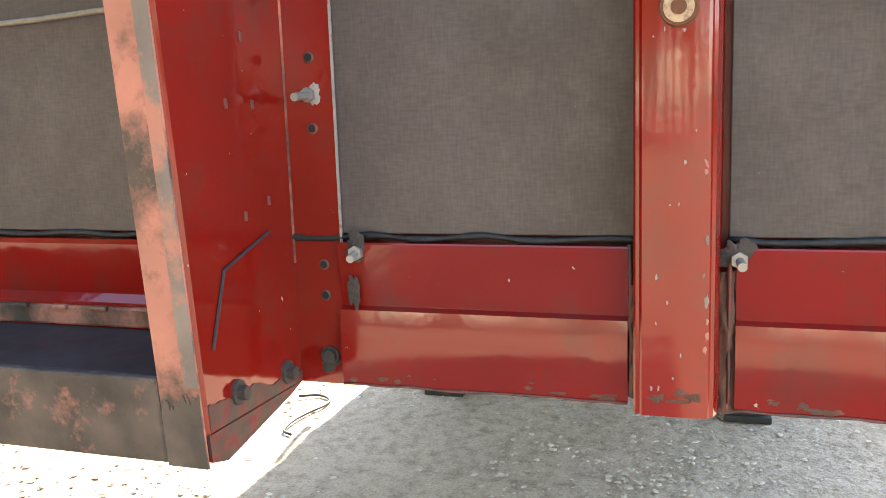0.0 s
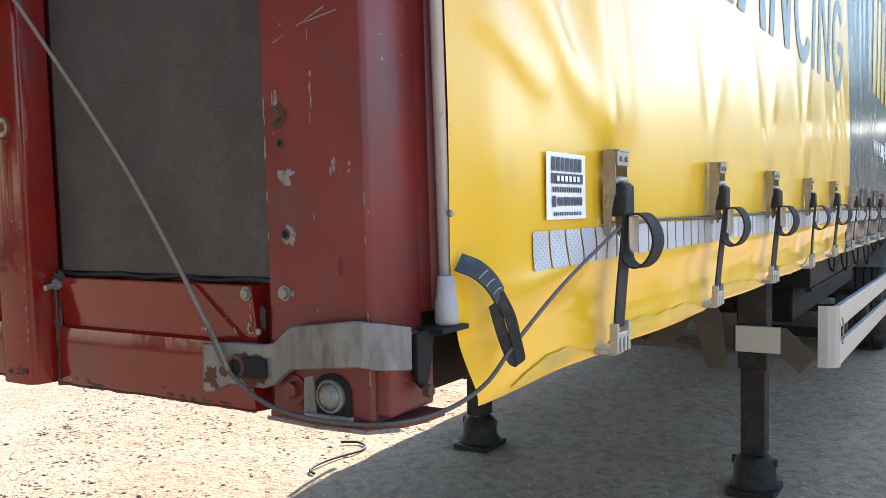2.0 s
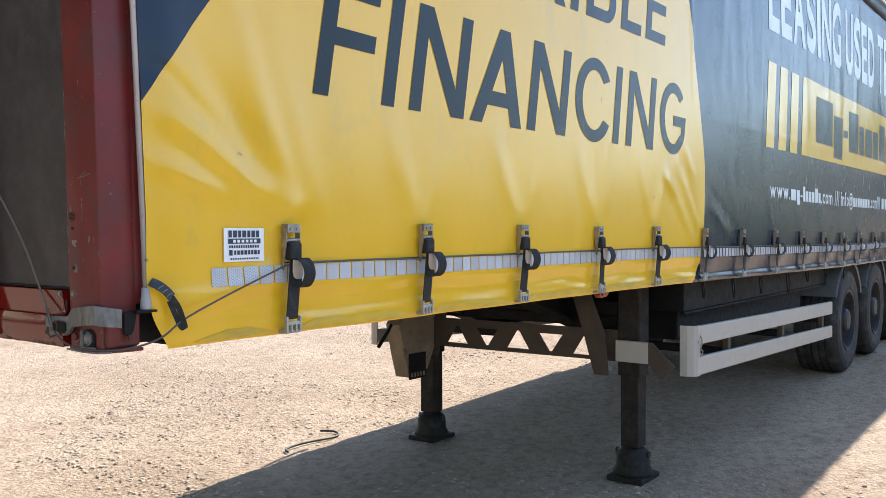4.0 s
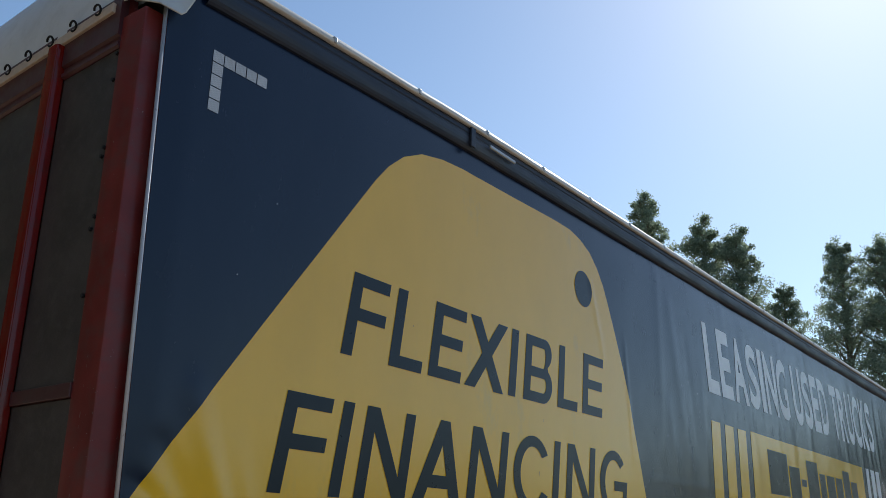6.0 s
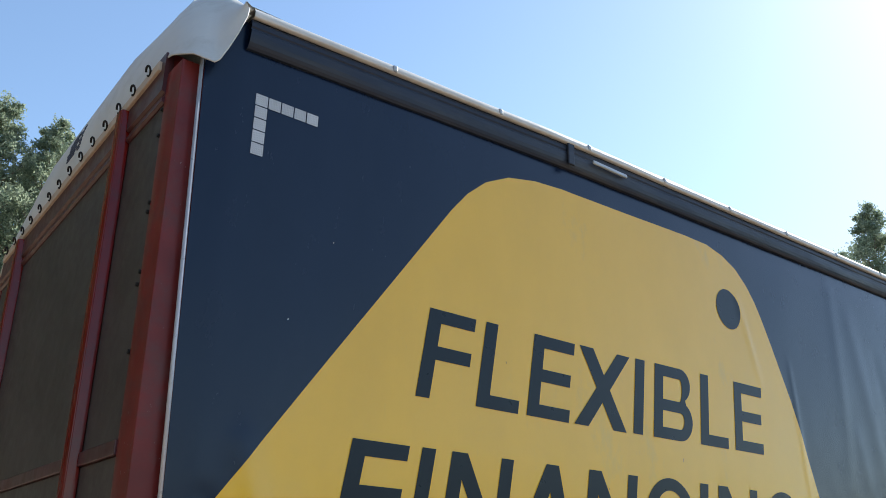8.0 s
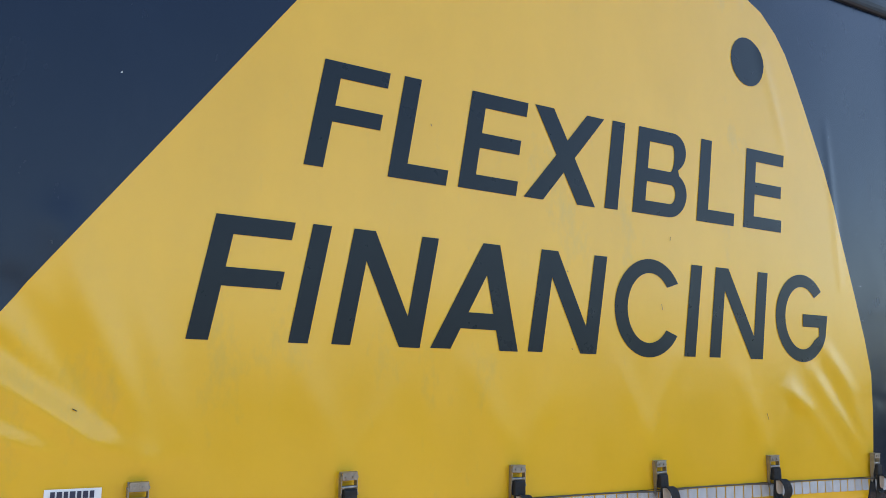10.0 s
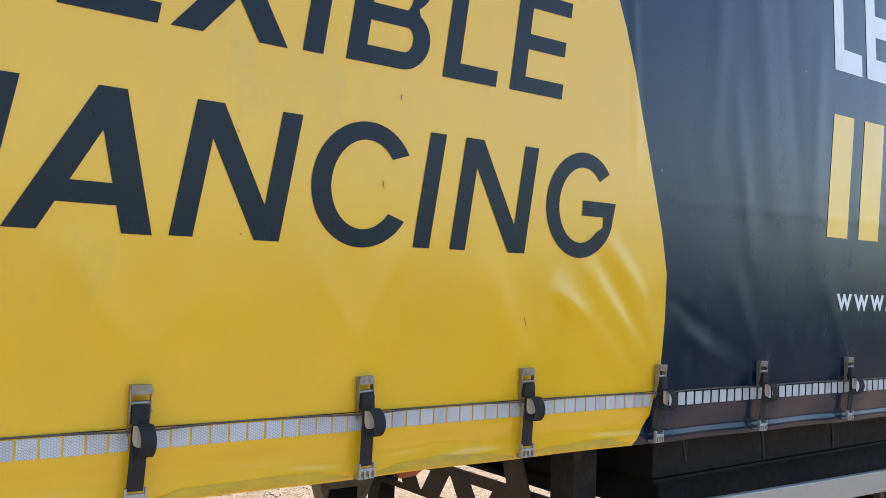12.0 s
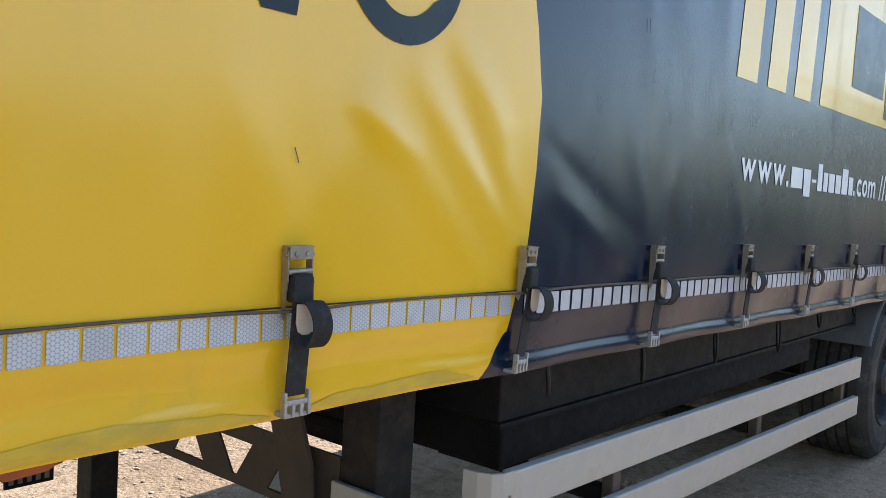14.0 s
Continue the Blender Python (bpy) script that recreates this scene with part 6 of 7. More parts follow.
# landing gear
def make_leg(y, x=3.74):
    leg = part("landing_leg", boxed(x - 0.068, x + 0.068, y - 0.068, y + 0.068, 0.62, 1.17, bevel=0.008), M["leg"], trailer, "dusty black square landing leg with foot plate")
    part("inner_tube", boxed(x - 0.056, x + 0.056, y - 0.056, y + 0.056, 0.20, 0.64, bevel=0.006), M["leg"], leg)
    g = ground_z(x)
    bm = lathe([(0.062, 0.185), (0.088, 0.165), (0.098, 0.135), (0.100, 0.075), (0.118, 0.045), (0.120, 0.028)], (x, y, g), axis="z", seg=20)
    foot = part("foot", bm, M["leg"], leg, "dusty rounded swivel foot", smooth=True)
    part("foot_plate", boxed(x - 0.13, x + 0.13, y - 0.11, y + 0.11, g - 0.004, g + 0.03, bevel=0.008), M["leg"], foot)
    part("foot_pin", cyl((x, y - 0.105, g + 0.15), (x, y + 0.105, g + 0.15), 0.02, seg=12), M["rim"], foot)
    return leg


near_leg = make_leg(0.434)
far_leg = make_leg(1.985)
# pierced cross brace between the legs
def make_brace():
    bm = bmesh.new()

    def loop(pts):
        vs = [bm.verts.new((3.645, y, z)) for y, z in pts]
        return [bm.edges.new((vs[k], vs[(k + 1) % len(vs)])) for k in range(len(vs))]
    edges = loop([(0.50, 0.885), (1.94, 0.885), (1.94, 0.690), (0.50, 0.700)])
    for k in range(5):
        y, up = 1.665 - 0.238 * k, k % 2 == 0
        zb, za = (0.722, 0.836) if up else (0.832, 0.724)
        edges += loop([(y - 0.083, zb), (y + 0.083, zb), (y + 0.010, za), (y - 0.010, za)])
    bmesh.ops.triangle_fill(bm, use_beauty=True, use_dissolve=False, edges=edges)
    ret = bmesh.ops.extrude_face_region(bm, geom=bm.faces[:])
    for v in [g for g in ret["geom"] if isinstance(g, bmesh.types.BMVert)]:
        v.co.x += 0.008
    bmesh.ops.recalc_face_normals(bm, faces=bm.faces[:])
    return part("cross_brace", bm, M["tan"], trailer, "brown steel cross brace with triangular holes")


brace = make_brace()
beam = part("leg_crossbeam", boxed(3.69, 3.72, 0.52, 1.93, 0.895, 1.05, bevel=0.004), M["chassis"], trailer, "dark cross beam between the landing legs")
shaft = part("brace_shaft", cyl((3.70, 0.45, 0.95), (3.70, 2.0, 0.95), 0.02, seg=12), M["chassis"], trailer)
part("leg_gusset", prism([(0.80, 1.16), (0.68, 1.16), (0.56, 0.86), (0.54, 0.62), (0.63, 0.62), (0.70, 0.86)], "x", 3.62, 3.632), M["tan"], near_leg, "bent brown steel gusset")
part("leg_gusset", prism([(1.70, 1.16), (1.80, 1.16), (1.90, 0.86), (1.92, 0.62), (1.84, 0.62), (1.78, 0.86)], "x", 3.62, 3.632), M["tan"], far_leg)
gear = part("gear_box", prism([(3.24, 0.86), (3.36, 0.985), (3.68, 0.985), (3.67, 0.80), (3.54, 0.54), (3.34, 0.50), (3.29, 0.66)], "y", 1.86, 1.98, bevel=0.006), M["dusty_tan"], far_leg, "pale brown gear housing with drilled plate")
part("gear_plate", boxed(3.33, 3.50, 1.846, 1.860, 0.49, 0.66, bevel=0.003), M["chassis"], gear, "dark drilled plate")
for k in range(5):
    part("gear_hole", boxed(3.342 + 0.031 * k, 3.358 + 0.031 * k, 1.842, 1.8465, 0.505, 0.533, bevel=0.001), M["dusty_tan"], gear)
part("crank", tube(smooth_line([(3.2, 1.9, 0.86), (3.10, 1.85, 0.82), (3.02, 1.85, 0.74)], 4), 0.012, 8), M["chassis"], gear)
part("leg_band", boxed(3.645, 3.664, 0.300, 0.505, 0.705, 0.830, bevel=0.004), M["guard"], near_leg, "pale steel band on the leg")
part("guard_link", prism([(0.305, 0.828), (0.280, 0.828), (0.148, 0.704), (0.218, 0.621), (0.305, 0.705)], "x", 3.646, 3.660), M["tan"], near_leg, "bent brown link plate to the side guard")

near_leg.location = (-0.12, -0.03, 0.0)
far_leg.location = (-0.05, -0.02, 0.0)
for ob in (brace, beam, shaft):
    ob.location = (-0.09, -0.025, 0.0)


# side guard
def make_guard(y, s):
    g = part("side_guard", prism([(3.713, 0.816), (3.713, 0.922), (6.92, 0.850), (6.92, 0.742)], "y", min(y, y + s * 0.03), max(y, y + s * 0.03), bevel=0.005), M["guard"], trailer, "pale aluminium two-rail side guard")
    part("guard_rail", prism([(3.713, 0.640), (3.713, 0.745), (6.92, 0.640), (6.92, 0.540)], "y", min(y, y + s * 0.03), max(y, y + s * 0.03), bevel=0.005), M["guard"], g)
    bm = prism([(3.632, y + s * 0.085), (3.637, y + s * 0.045), (3.652, y + s * 0.012), (3.678, y - s * 0.004), (3.717, y - s * 0.004), (3.717, y + s * 0.004), (3.681, y + s * 0.004), (3.658, y + s * 0.018), (3.645, y + s * 0.049), (3.640, y + s * 0.085)], "z", 0.638, 0.927)
    part("guard_end", bm, M["guard"], g, "bent pale end plate")
    for x in (4.3, 5.5, 6.7):
        part("guard_post", boxed(x, x + 0.05, y + s * 0.032, y + s * 0.07, 0.62, 0.84, bevel=0.004), M["tan"], g)
        part("guard_arm", boxed(x, x + 0.05, min(y + s * 0.072, y + s * 0.72), max(y + s * 0.072, y + s * 0.72), 0.68, 0.73, bevel=0.004), M["chassis"], g)
    part("guard_bolt", cyl((3.682, y - s * 0.001, 0.835), (3.682, y - s * 0.006, 0.835), 0.008, seg=8), M["steel"], g)
    part("guard_clip", tube(smooth_line([(3.697, y - s * 0.012, 0.87), (3.712, y - s * 0.016, 0.83), (3.687, y - s * 0.016, 0.80), (3.722, y - s * 0.016, 0.775), (3.687, y - s * 0.016, 0.75)], 4), 0.004, 6), M["steel"], g)


make_guard(0.040, 1)
make_guard(WID - 0.040, -1)


# wheels
def make_wheel(x, y, s):
    R, z = 0.505, ground_z(x) + 0.505
    prof = [(0.29, 0.0), (0.32, -0.012), (0.40, -0.020), (0.455, -0.010), (0.485, 0.012), (0.500, 0.03)]
    for k in range(5):
        q = 0.045 + 0.062 * k
        prof += [(0.505, q), (0.505, q + 0.045), (0.492, q + 0.048), (0.492, q + 0.058)]
    prof += [(0.500, 0.355), (0.485, 0.37), (0.40, 0.385), (0.29, 0.37)]
    tyre = part("wheel", lathe([(r, s * a) for r, a in prof], (x, y, z), seg=56, caps=False), M["tyre"], trailer, "dusty black trailer tyre on steel rim", smooth=False)
    rim = part("rim", lathe([(r, s * a) for r, a in [(0.294, 0.0), (0.288, -0.014), (0.272, -0.010), (0.265, 0.02), (0.258, 0.085), (0.22, 0.110), (0.15, 0.122), (0.145, 0.075), (0.115, 0.060), (0.105, 0.005), (0.085, -0.012), (0.0005, -0.016)]], (x, y, z), seg=40, caps=False), M["rim"], tyre, "dusty steel rim with round holes")
    for k in range(10):
        a = 6.28318 * k / 10
        part("nut", cyl((x + 0.165 * math.cos(a), y + s * 0.124, z + 0.165 * math.sin(a)), (x + 0.165 * math.cos(a), y + s * 0.082, z + 0.165 * math.sin(a)), 0.016, seg=6), M["nut"], tyre)
        a += 0.31
        part("rim_hole", cyl((x + 0.225 * math.cos(a), y + s * 0.112, z + 0.225 * math.sin(a)), (x + 0.225 * math.cos(a), y + s * 0.101, z + 0.225 * math.sin(a)), 0.030, seg=12), M["hole"], tyre)


for x in (7.80, 9.11, 10.42):
    make_wheel(x, 0.10, 1)
    make_wheel(x, WID - 0.10, -1)
    zc = ground_z(x) + 0.505
    part("axle", cyl((x, 0.3, zc), (x, WID - 0.3, zc), 0.07, seg=16), M["chassis"], trailer)
    bm = bmesh.new()
    rows = []
    for a in np.linspace(0.42, 2.70, 26):
        rows.append([bm.verts.new((x + q * math.cos(a), yy, zc + q * math.sin(a))) for yy, q in ((0.086, 0.562), (0.080, 0.590), (0.092, 0.596), (0.44, 0.594), (0.44, 0.588), (0.094, 0.588))])
    for r, s in zip(rows, rows[1:]):
        for k in range(6):
            bm.faces.new((r[k], s[k], s[(k + 1) % 6], r[(k + 1) % 6]))
    bmesh.ops.recalc_face_normals(bm, faces=bm.faces[:])
    part("mudguard", bm, M["mudguard"], trailer, "grey plastic mudguard", smooth=False)
for x in (2.57, 5.0, 6.6, 11.4):
    mk = part("side_marker", prism([(x - 0.040, 1.192), (x - 0.060, 1.172), (x - 0.040, 1.156), (x + 0.02, 1.160), (x + 0.045, 1.175), (x + 0.045, 1.192)], "y", 0.07, 0.10, bevel=0.004), M["orange"], trailer, "dirty orange side marker lamp")
    part("marker_clip", tube(smooth_line([(x - 0.06, 0.05, 1.20), (x - 0.075, 0.05, 1.185), (x - 0.065, 0.05, 1.17)], 4), 0.003, 6), M["hole"], mk)
# hanging air lines and ties beneath the rave
for k in range(9):
    x = 3.85 + 0.62 * k + crng.uniform(-0.1, 0.1)
    d = crng.uniform(0.12, 0.27)
    part("hanging_line", tube(smooth_line([(x, 0.10, 1.20), (x + 0.01, 0.09, 1.20 - d * 0.6), (x + 0.03, 0.10, 1.20 - d), (x + 0.06, 0.12, 1.20 - d * 0.7), (x + 0.07, 0.13, 1.19)], 4), 0.006, 6), M["rubber"], trailer)
# strap tail added on the far side for the shadow loop it casts
part("far_strap_tail", add_ribbon(bmesh.new(), smooth_line([(4.02, WID + 0.02, 1.25), (4.05, WID + 0.04, 1.05), (4.10, WID + 0.05, 0.97), (4.17, WID + 0.05, 1.0), (4.19, WID + 0.04, 1.08)], 5), (0.3, 0.8, 0.2), 0.03, 0.003), M["web"], trailer)
# rear marker arm
arm = part("marker_arm", tube(smooth_line([(13.5, 0.1, 0.98), (13.55, -0.05, 0.93), (13.58, -0.16, 0.94)], 5), 0.018, 8), M["rubber"], trailer, "rubber arm with red rear marker lamp")
part("marker_lens", boxed(13.54, 13.60, -0.24, -0.15, 0.91, 0.97, bevel=0.012), M["orange"], arm)
part("rear_bumper", boxed(13.2, 13.32, 0.1, WID - 0.1, 0.62, 0.76, bevel=0.01), M["chassis"], trailer)


# ---- parked trucks ----
def make_truck(x, y, paint, tag, tipper=True):
    g = ground_z(x)
    t = thing("tipper_truck", tag, "truck", (x, y, g))

    def P(name, bm, mat, parent=None, label="", smooth=False):
        return part(name, bm, mat, parent or t, label, smooth)
    W = 1.25
    side = [(0.02, 0.62), (0.0, 1.05), (0.02, 1.75), (0.10, 2.10), (0.30, 3.02), (0.42, 3.28), (0.75, 3.48), (1.35, 3.60), (2.05, 3.62), (2.10, 3.5), (2.10, 1.05), (1.75, 1.05), (1.6, 1.32), (1.1, 1.36), (0.75, 1.2), (0.62, 0.75)]
    bm = prism(side, "y", -W, W)
    bmesh.ops.bevel(bm, geom=[e for e in bm.edges if abs(e.verts[0].co.y - e.verts[1].co.y) < 0.01], offset=0.09, segments=3, affect='EDGES')
    cab = P("cab", bm, paint, None, "painted high-roof truck cab")
    # white roof cap
    P("roof_cap", prism([(0.36, 3.10), (0.41, 3.29), (0.74, 3.49), (1.35, 3.615), (2.07, 3.635), (2.07, 3.18)], "y", -W + 0.07, W - 0.07, bevel=0.03), M["truck_white"], cab, "white cab roof")
    P("sun_visor", prism([(0.20, 3.06), (0.12, 2.98), (0.17, 2.90), (0.27, 2.99)], "y", -1.12, 1.12, bevel=0.01), M["truck_white"], cab)
    P("roof_window", prism([(0.295, 3.08), (0.345, 3.20), (0.36, 3.19), (0.32, 3.08)], "y", -1.05, 1.05), M["truck_dark"], cab)
    P("name_board", prism([(0.300, 3.10), (0.332, 3.185), (0.338, 3.185), (0.306, 3.10)], "y", -0.62, 0.62), M["truck_white"], cab)
    for k in range(9):
        P("print_bar", prism([(0.298, 3.125), (0.318, 3.165), (0.324, 3.165), (0.304, 3.125)], "y", -0.52 + 0.115 * k, -0.44 + 0.115 * k), M["truck_dark"], cab)
    P("windshield", prism([(0.085, 2.08), (0.275, 2.93), (0.30, 2.93), (0.11, 2.08)], "y", -1.12, 1.12, bevel=0.01), M["truck_glass"], cab, "dark reflective windscreen")
    P("wiper", tube([(0.09, -0.3, 2.13), (0.10, 0.55, 2.17)], 0.012, 6), M["truck_dark"], cab)
    P("wiper", tube([(0.09, -0.9, 2.13), (0.10, -0.35, 2.17)], 0.012, 6), M["truck_dark"], cab)
    P("front_band", prism([(0.0, 1.74), (0.055, 2.06), (0.09, 2.06), (0.05, 1.74)], "y", -1.17, 1.17, bevel=0.01), M["truck_dark"], cab, "black band below the windscreen")
    P("badge_bar", tube([(0.012, -0.62, 1.86), (0.02, 0.62, 1.99)], 0.018, 6), M["chrome"], cab)
    P("badge", lathe([(0.09, 0.0), (0.09, -0.02), (0.055, -0.02), (0.055, 0.0)], (0.01, 0, 1.925), axis="x", seg=20), M["chrome"], cab)
    P("upper_trim", boxed(-0.03, 0.05, -1.12, 1.12, 1.67, 1.74, bevel=0.012), M["truck_white"], cab)
    P("grille_panel", prism([(-0.86, 1.66), (0.86, 1.66), (0.72, 0.92), (0.60, 0.78), (-0.60, 0.78), (-0.72, 0.92)], "x", -0.045, 0.03, bevel=0.012), M["truck_white"], cab, "white grille panel")
    for s in (-0.36, 0.04):
        P("grille_slot", boxed(-0.055, -0.04, s, s + 0.32, 1.48, 1.54, bevel=0.006), M["truck_dark"], cab)
    P("grille_mesh", boxed(-0.052, -0.04, -0.42, 0.42, 1.20, 1.34, bevel=0.006), M["alu"], cab)
    for z in (1.02, 0.84):
        ins = P("grille_inlay", boxed(-0.060, -0.04, -0.60, 0.60, z, z + 0.13, bevel=0.008), M["truck_red"], cab)
        for k in range(3):
            P("grille_slat", boxed(-0.068, -0.058, -0.46, 0.46, z + 0.022 + 0.036 * k, z + 0.036 + 0.036 * k), M["truck_dark"], ins)
    for s in (-1, 1):
        lampo = P("headlight", prism([(s * 1.16, 1.18), (s * 0.86, 1.12), (s * 0.80, 0.78), (s * 1.16, 0.80)], "x", -0.04, 0.06, bevel=0.015), M["chrome"], cab, "clear headlight")
        P("indicator", boxed(-0.046, -0.036, min(s * 0.86, s * 1.12), max(s * 0.86, s * 1.12), 0.80, 0.85), M["orange"], lampo)
        mir = P("mirror", boxed(0.28, 0.40, min(s * 1.33, s * 1.52), max(s * 1.33, s * 1.52), 2.05, 2.70, bevel=0.03), M["truck_dark"], cab, "black door mirror")
        P("mirror_arm", boxed(0.33, 0.36, min(s * 1.22, s * 1.36), max(s * 1.22, s * 1.36), 2.62, 2.66), M["truck_dark"], mir)
        P("side_window", prism([(0.50, 2.12), (0.62, 2.86), (1.28, 2.86), (1.28, 2.02), (0.9, 2.02)], "y", min(s * 1.243, s * 1.256), max(s * 1.243, s * 1.256)), M["truck_glass"], cab)
        P("door_trim", boxed(0.25, 2.06, min(s * 1.25, s * 1.262), max(s * 1.25, s * 1.262), 1.50, 1.56), M["truck_white"], cab)
        for wx in (1.22, 4.4, 5.75):
            tyre = P("wheel", lathe([(0.28, 0.0), (0.31, -0.012), (0.46, -0.012), (0.50, 0.03), (0.50, 0.28), (0.46, 0.31), (0.28, 0.31)], (0, 0, 0), seg=32, caps=False), M["tyre"])
            tyre.data.transform(Matrix.Translation((wx, s * 1.22, 0.50)) @ Matrix.Diagonal((1, -s, 1, 1)))
            rim_ = P("rim", lathe([(0.285, 0.0), (0.26, 0.02), (0.2, 0.07), (0.12, 0.05), (0.10, -0.01), (0.001, -0.012)], (0, 0, 0), seg=24), M["rim"], tyre)
            rim_.data.transform(Matrix.Translation((wx, s * 1.22, 0.50)) @ Matrix.Diagonal((1, -s, 1, 1)))
        P("fuel_tank", boxed(2.0, 3.55, min(s * 0.72, s * 1.22), max(s * 0.72, s * 1.22), 0.42, 1.02, bevel=0.10), M["truck_red"], None, "painted side tank")
        P("wing", prism([(3.80, 1.05), (3.95, 1.15), (6.1, 1.15), (6.3, 1.0), (6.3, 0.95), (6.05, 1.09), (3.98, 1.09), (3.84, 1.0)], "y", min(s * 0.85, s * 1.24), max(s * 0.85, s * 1.24)), M["truck_dark"])
    P("bumper", prism([(-0.07, 0.40), (-0.10, 0.62), (-0.04, 0.80), (0.35, 0.80), (0.35, 0.40)], "y", -W, W, bevel=0.03), M["truck_white"], cab, "white lower bumper")
    P("plate_bar", boxed(-0.112, -0.09, -0.27, 0.27, 0.60, 0.72), M["truck_dark"], cab)
    P("air_deflector", prism([(1.45, 2.9), (1.45, 3.60), (2.35, 3.5), (2.2, 2.9)], "y", -1.0, 1.0, bevel=0.02), M["truck_white"], cab)
    bea = P("beacon", cyl((0.95, 0.86, 3.50), (0.95, 0.86, 3.66), 0.035, seg=10), M["truck_dark"], cab, "orange roof beacon")
    P("beacon_lens", lathe([(0.095, 0.0), (0.10, 0.10), (0.085, 0.18), (0.04, 0.21)], (0.95, 0.86, 3.66), axis="z", seg=20), M["orange"], bea, smooth=True)
    P("frame", boxed(1.0, 8.0, -0.42, 0.42, 0.75, 1.05), M["truck_dark"])
    if tipper:
        body = P("tipper_body", prism([(2.75, 1.35), (2.45, 3.25), (2.30, 3.50), (2.45, 3.62), (10.5, 3.62), (10.5, 1.35)], "y", -1.26, 1.26, bevel=0.03), M["tipper"], None, "dusty pale tipper body with ribs")
        for s in (-1, 1):
            for k in range(7):
                P("body_rib", boxed(2.95 + 1.15 * k, 3.07 + 1.15 * k, min(s * 1.262, s * 1.33), max(s * 1.262, s * 1.33), 1.40, 3.50), M["tipper"], body)
            P("body_rail", boxed(2.5, 10.5, min(s * 1.262, s * 1.36), max(s * 1.262, s * 1.36), 3.50, 3.64, bevel=0.02), M["tipper"], body)
            for wx in (7.4, 8.7, 10.0):
                tw = P("wheel", lathe([(0.28, 0.0), (0.31, -0.012), (0.46, -0.012), (0.50, 0.03), (0.50, 0.30), (0.28, 0.31)], (0, 0, 0), seg=28, caps=False), M["tyre"])
                tw.data.transform(Matrix.Translation((wx, s * 1.22, 0.50)) @ Matrix.Diagonal((1, -s, 1, 1)))
    return t


red_truck = make_truck(27.2, -0.92, M["truck_red"], "red and white tipper truck with orange beacon parked on the yard")
red_truck.rotation_euler.z = radians(-24)
make_truck(31.5, 1.75, M["truck_white"], "white and black tipper truck parked behind the trailer")
make_truck(33.0, 5.2, M["truck_white"], "white tipper truck parked in a row")


# ---- trees ----
def make_tree(name, seed, height, spread, leaves, leaf, mat, tag, base=0.25):
    r = random.Random(seed)
    t = thing(name, tag, "tree", group="trees round the yard")
    bm = bmesh.new()
    lean = Vector((r.uniform(-0.04, 0.04), r.uniform(-0.04, 0.04), 1))
    axis_pts = [Vector((lean.x * h * height + 0.12 * math.sin(h * 7 + seed), lean.y * h * height + 0.12 * math.cos(h * 5 + seed), h * height)) for h in np.linspace(-0.02, 0.97, 14)]
    add_tube(bm, axis_pts, lambda k: 0.017 * height * (1 - k) ** 0.8 + 0.012, 9)
    clumps = []
    nb = 110
    for k in range(nb):
        h = base + (0.97 - base) * (k + r.random()) / nb
        i = min(12, int(h * 13))
        p0 = axis_pts[i].lerp(axis_pts[i + 1], h * 13 - i)
        a = k * 2.4 + r.uniform(-0.5, 0.5)
        rel = (h - base) / (1 - base)
        ln = spread * (0.30 + 0.80 * math.sin(3.1416 * min(1, rel * 0.70 + 0.22))) * (1 - rel) ** 0.62 * r.uniform(0.60, 1.18) + 0.22
        d = Vector((math.cos(a), math.sin(a), r.uniform(0.45, 1.15)))
        p1 = p0 + d * ln * 0.55
        p2 = p0 + d * ln + Vector((0, 0, -0.05 * ln))
        add_tube(bm, smooth_line([p0, p1, p2], 3), lambda q, rr=0.028 * ln + 0.012: rr * (1 - q) + 0.006, 5)
        for q in (0.45, 0.65, 0.82, 1.0, 1.08):
            c = p0.lerp(p2, q) + Vector((r.uniform(-1, 1), r.uniform(-1, 1), r.uniform(-0.5, 0.7))) * 0.22 * ln
            clumps.append((c, (0.12 + 0.12 * ln) * r.uniform(0.6, 1.4)))
    clumps.append((axis_pts[-1], 0.22))
    part("trunk", bm, M["bark"], t, "pale tapering trunk with thin limbs", smooth=True)
    verts, faces = [], []
    per = max(4, leaves // len(clumps))
    for c, rad in clumps:
        for _ in range(per):
            v = Vector([max(-1.45, min(1.45, r.gauss(0, g))) for g in (1, 1, 0.75)])
            p = c + v * rad * 0.72
            ln = leaf * r.uniform(0.6, 1.5)
            d = Vector((r.uniform(-1, 1), r.uniform(-1, 1), r.uniform(-1.2, 0.4))).normalized()
            w = d.cross(Vector((r.uniform(-1, 1), r.uniform(-1, 1), r.uniform(-1, 1)))).normalized() * ln * 0.23
            k = len(verts)
            verts += [p - d * ln * 0.5, p + w, p + d * ln * 0.5, p - w]
            faces.append((k, k + 1, k + 2, k + 3))
    me = bpy.data.meshes.new("crown")
    me.from_pydata([tuple(v) for v in verts], [], faces)
    me.materials.append(mat)
    ob = new("crown", me)
    ob.parent = t
    tagged(ob, "loose crown of small narrow leaves")
    return t


def at(az, dist, size=1.0, turn=0.0):
    x, y = -1.4 + dist * math.cos(radians(az)), -2.2 + dist * math.sin(radians(az))
    return pose(x, y, ground_z(x) - 0.05, 0, 0, turn) @ Matrix.Scale(size * 1.045, 4)


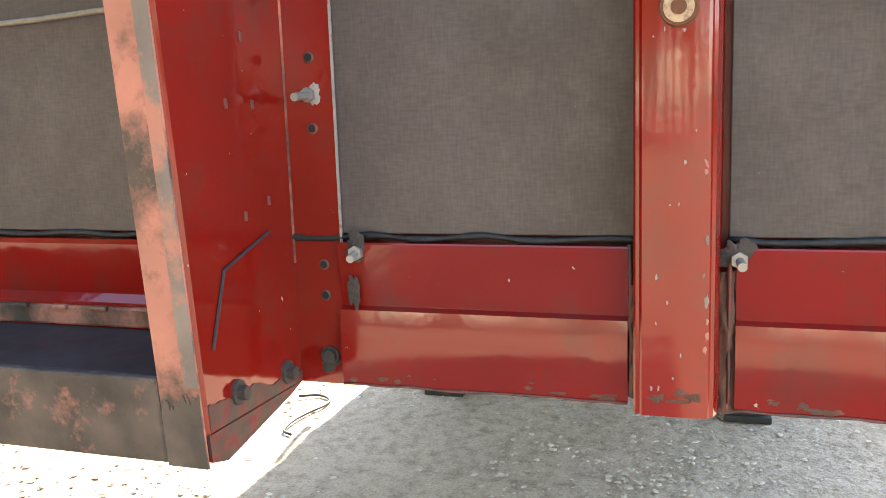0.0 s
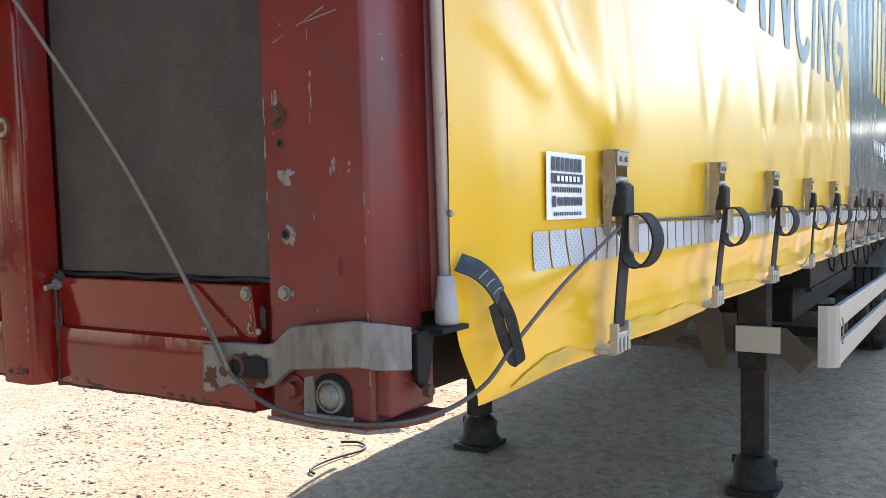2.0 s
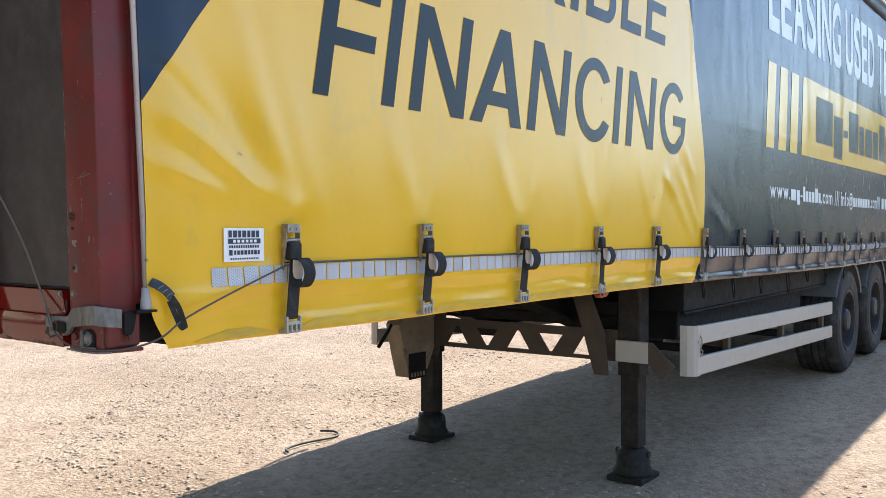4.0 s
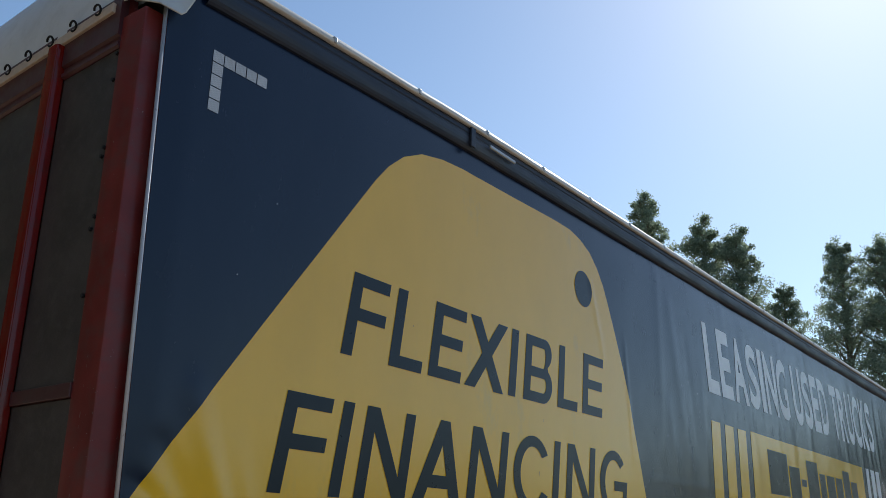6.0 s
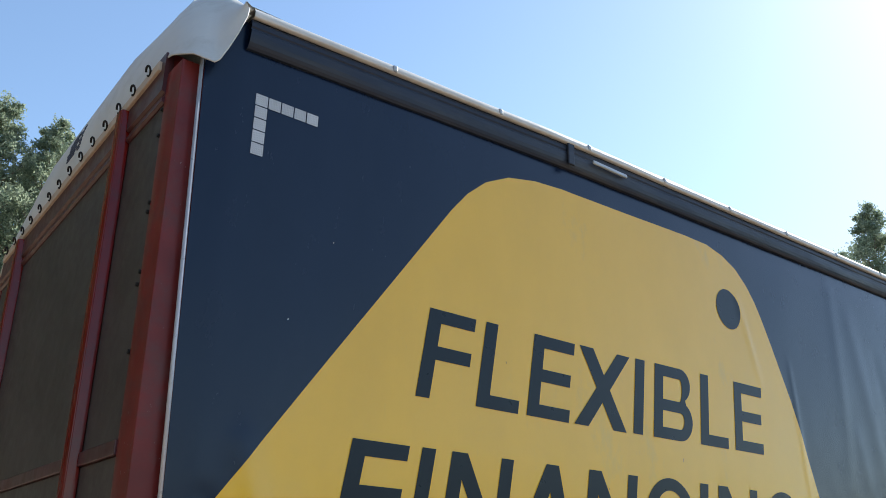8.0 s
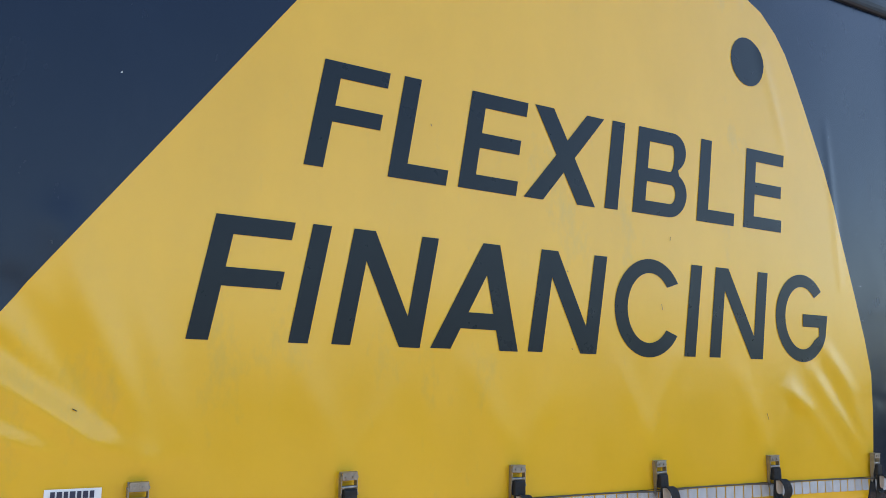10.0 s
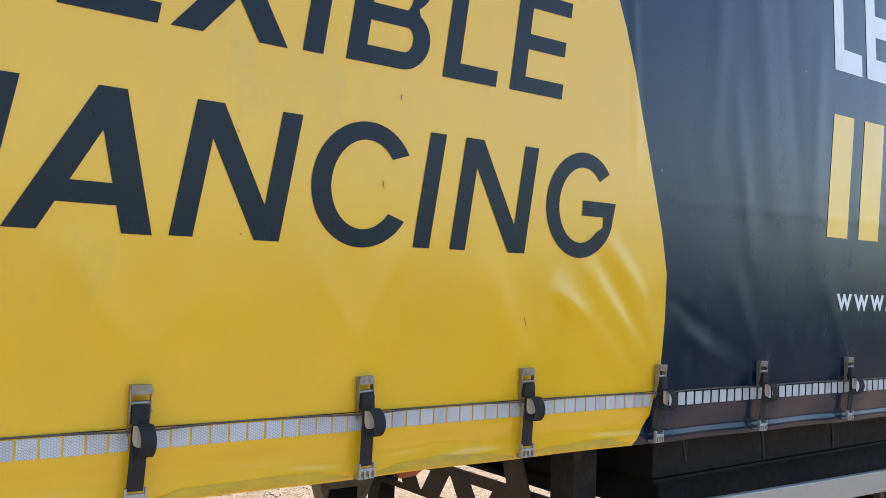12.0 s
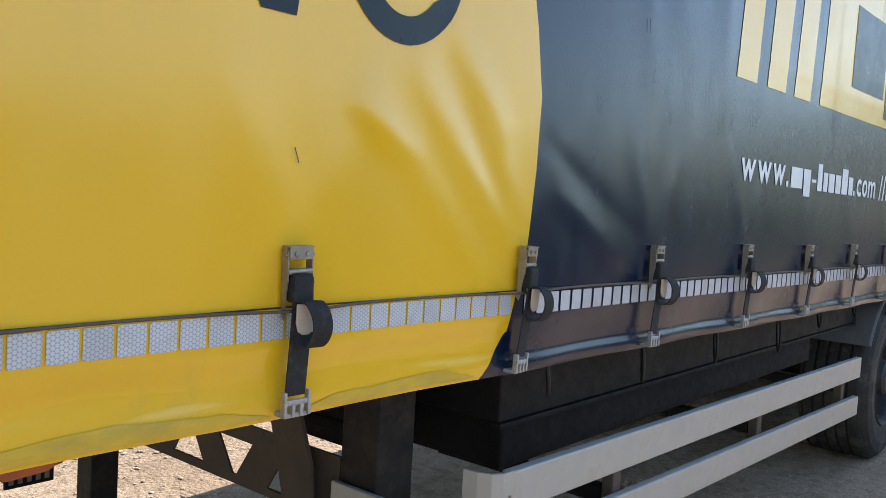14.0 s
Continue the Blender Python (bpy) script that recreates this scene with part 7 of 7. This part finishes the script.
tall = make_tree("tree", 21, 17.0, 2.3, 56000, 0.105, M["leaf"], "tall slender eucalyptus tree with loose grey-green crown", 0.14)
tall.matrix_basis = at(22.2, 42, 1.105)
tall_b = make_tree("tree", 34, 16.0, 2.35, 56000, 0.105, M["leaf"], "tall narrow eucalyptus tree with an airy crown", 0.12)
tall_b.matrix_basis = at(18.9, 42, 1.085)
bushy = make_tree("tree", 47, 11.0, 3.6, 24000, 0.135, M["leaf_dark"], "dense dark green tree with low branches", 0.08)
bushy.matrix_basis = at(-2.0, 58, 1.2)
# bushy trees at -8.5 and -12 are out of view, sized for the curtain's reflection
spots = [(tall_b, 16.7, 42, 0.915, 40), (tall, 14.6, 43, 0.70, 80), (tall, 11.3, 44, 0.83, 200), (tall_b, 8.5, 44, 0.88, 130), (tall, 24.4, 46, 0.92, 15), (tall, 6.6, 45, 0.86, 300),
         (tall, 77.4, 30, 0.86, 60), (tall_b, 79.5, 31, 0.88, 20), (tall, 82, 30, 0.88, 140), (tall_b, 76.2, 31, 0.78, 90),
         (tall, 5.5, 52, 0.9, 210), (tall_b, 2.6, 56, 1.1, 33), (tall, -1.0, 60, 1.2, 75), (tall_b, -4.5, 57, 1.0, 150),
         (bushy, 1.5, 52, 1.2, 30), (bushy, 0.0, 64, 1.4, 70), (bushy, -5.0, 54, 0.8, 100), (bushy, -8.5, 56, 0.62, 200), (bushy, -12.0, 55, 0.52, 280), (bushy, 5.0, 54, 0.9, 10), (bushy, 9.0, 58, 0.6, 50), (bushy, 13, 60, 0.6, 320)]
# unseen bushes, added so that the lower curtain mirrors something dark
unseen_hedge = make_tree("bush", 61, 2.7, 1.5, 5200, 0.13, M["leaf_dark"], "low dense bush added out of view to darken the curtain's reflection", 0.02)
unseen_hedge.matrix_basis = pose(-12, -15, ground_z(-12) - 0.05)
for src, az, dist, size, turn in spots:
    copy_thing(src, at(az, dist, size, turn))
trng = random.Random(8)
# unseen low trees, added to darken the horizon band mirrored in the curtain
for k in range(16):
    copy_thing(bushy, at(-15 - 4.6 * k, 48 + trng.uniform(-4, 6), trng.uniform(0.38, 0.52), trng.uniform(0, 360)))
# far row of the added bushes, only mirrored in the curtain
for k in range(30):
    x = -10.2 + 1.75 * k
    copy_thing(unseen_hedge, pose(x, -15 + trng.uniform(-0.6, 0.6), ground_z(x) - 0.05, 0, 0, trng.uniform(0, 360)) @ Matrix.Scale(trng.uniform(0.65, 0.9), 4))
# unseen tall trees, added to hold sky light off the front wall
for k in range(22):
    copy_thing(trng.choice((bushy, bushy, tall_b)), at(88 + 5.2 * k, 27 + trng.uniform(-4, 6), trng.uniform(1.25, 1.6) * (0.55 if k < 3 else 1.0), trng.uniform(0, 360)))
# rest of the ring, out of view, added for what the trailer mirrors
for k in range(12):
    copy_thing(trng.choice((bushy, tall_b)), at(203 + 6.0 * k, 48 + trng.uniform(-4, 6), trng.uniform(0.35, 0.55), trng.uniform(0, 360)))

# nearer rows out of view, added to keep bright ground out of the curtain's reflection
for k in range(11):
    x = 8.0 + 1.9 * k
    copy_thing(unseen_hedge, pose(x, -5.6 + trng.uniform(-0.3, 0.3), ground_z(x) - 0.05, 0, 0, trng.uniform(0, 360)) @ Matrix.Scale(trng.uniform(0.58, 0.70), 4))
for k in range(5):
    x = 6.6 + 1.6 * k
    copy_thing(unseen_hedge, pose(x, -4.5 + trng.uniform(-0.2, 0.2), ground_z(x) - 0.05, 0, 0, trng.uniform(0, 360)) @ Matrix.Scale(trng.uniform(0.55, 0.66), 4))
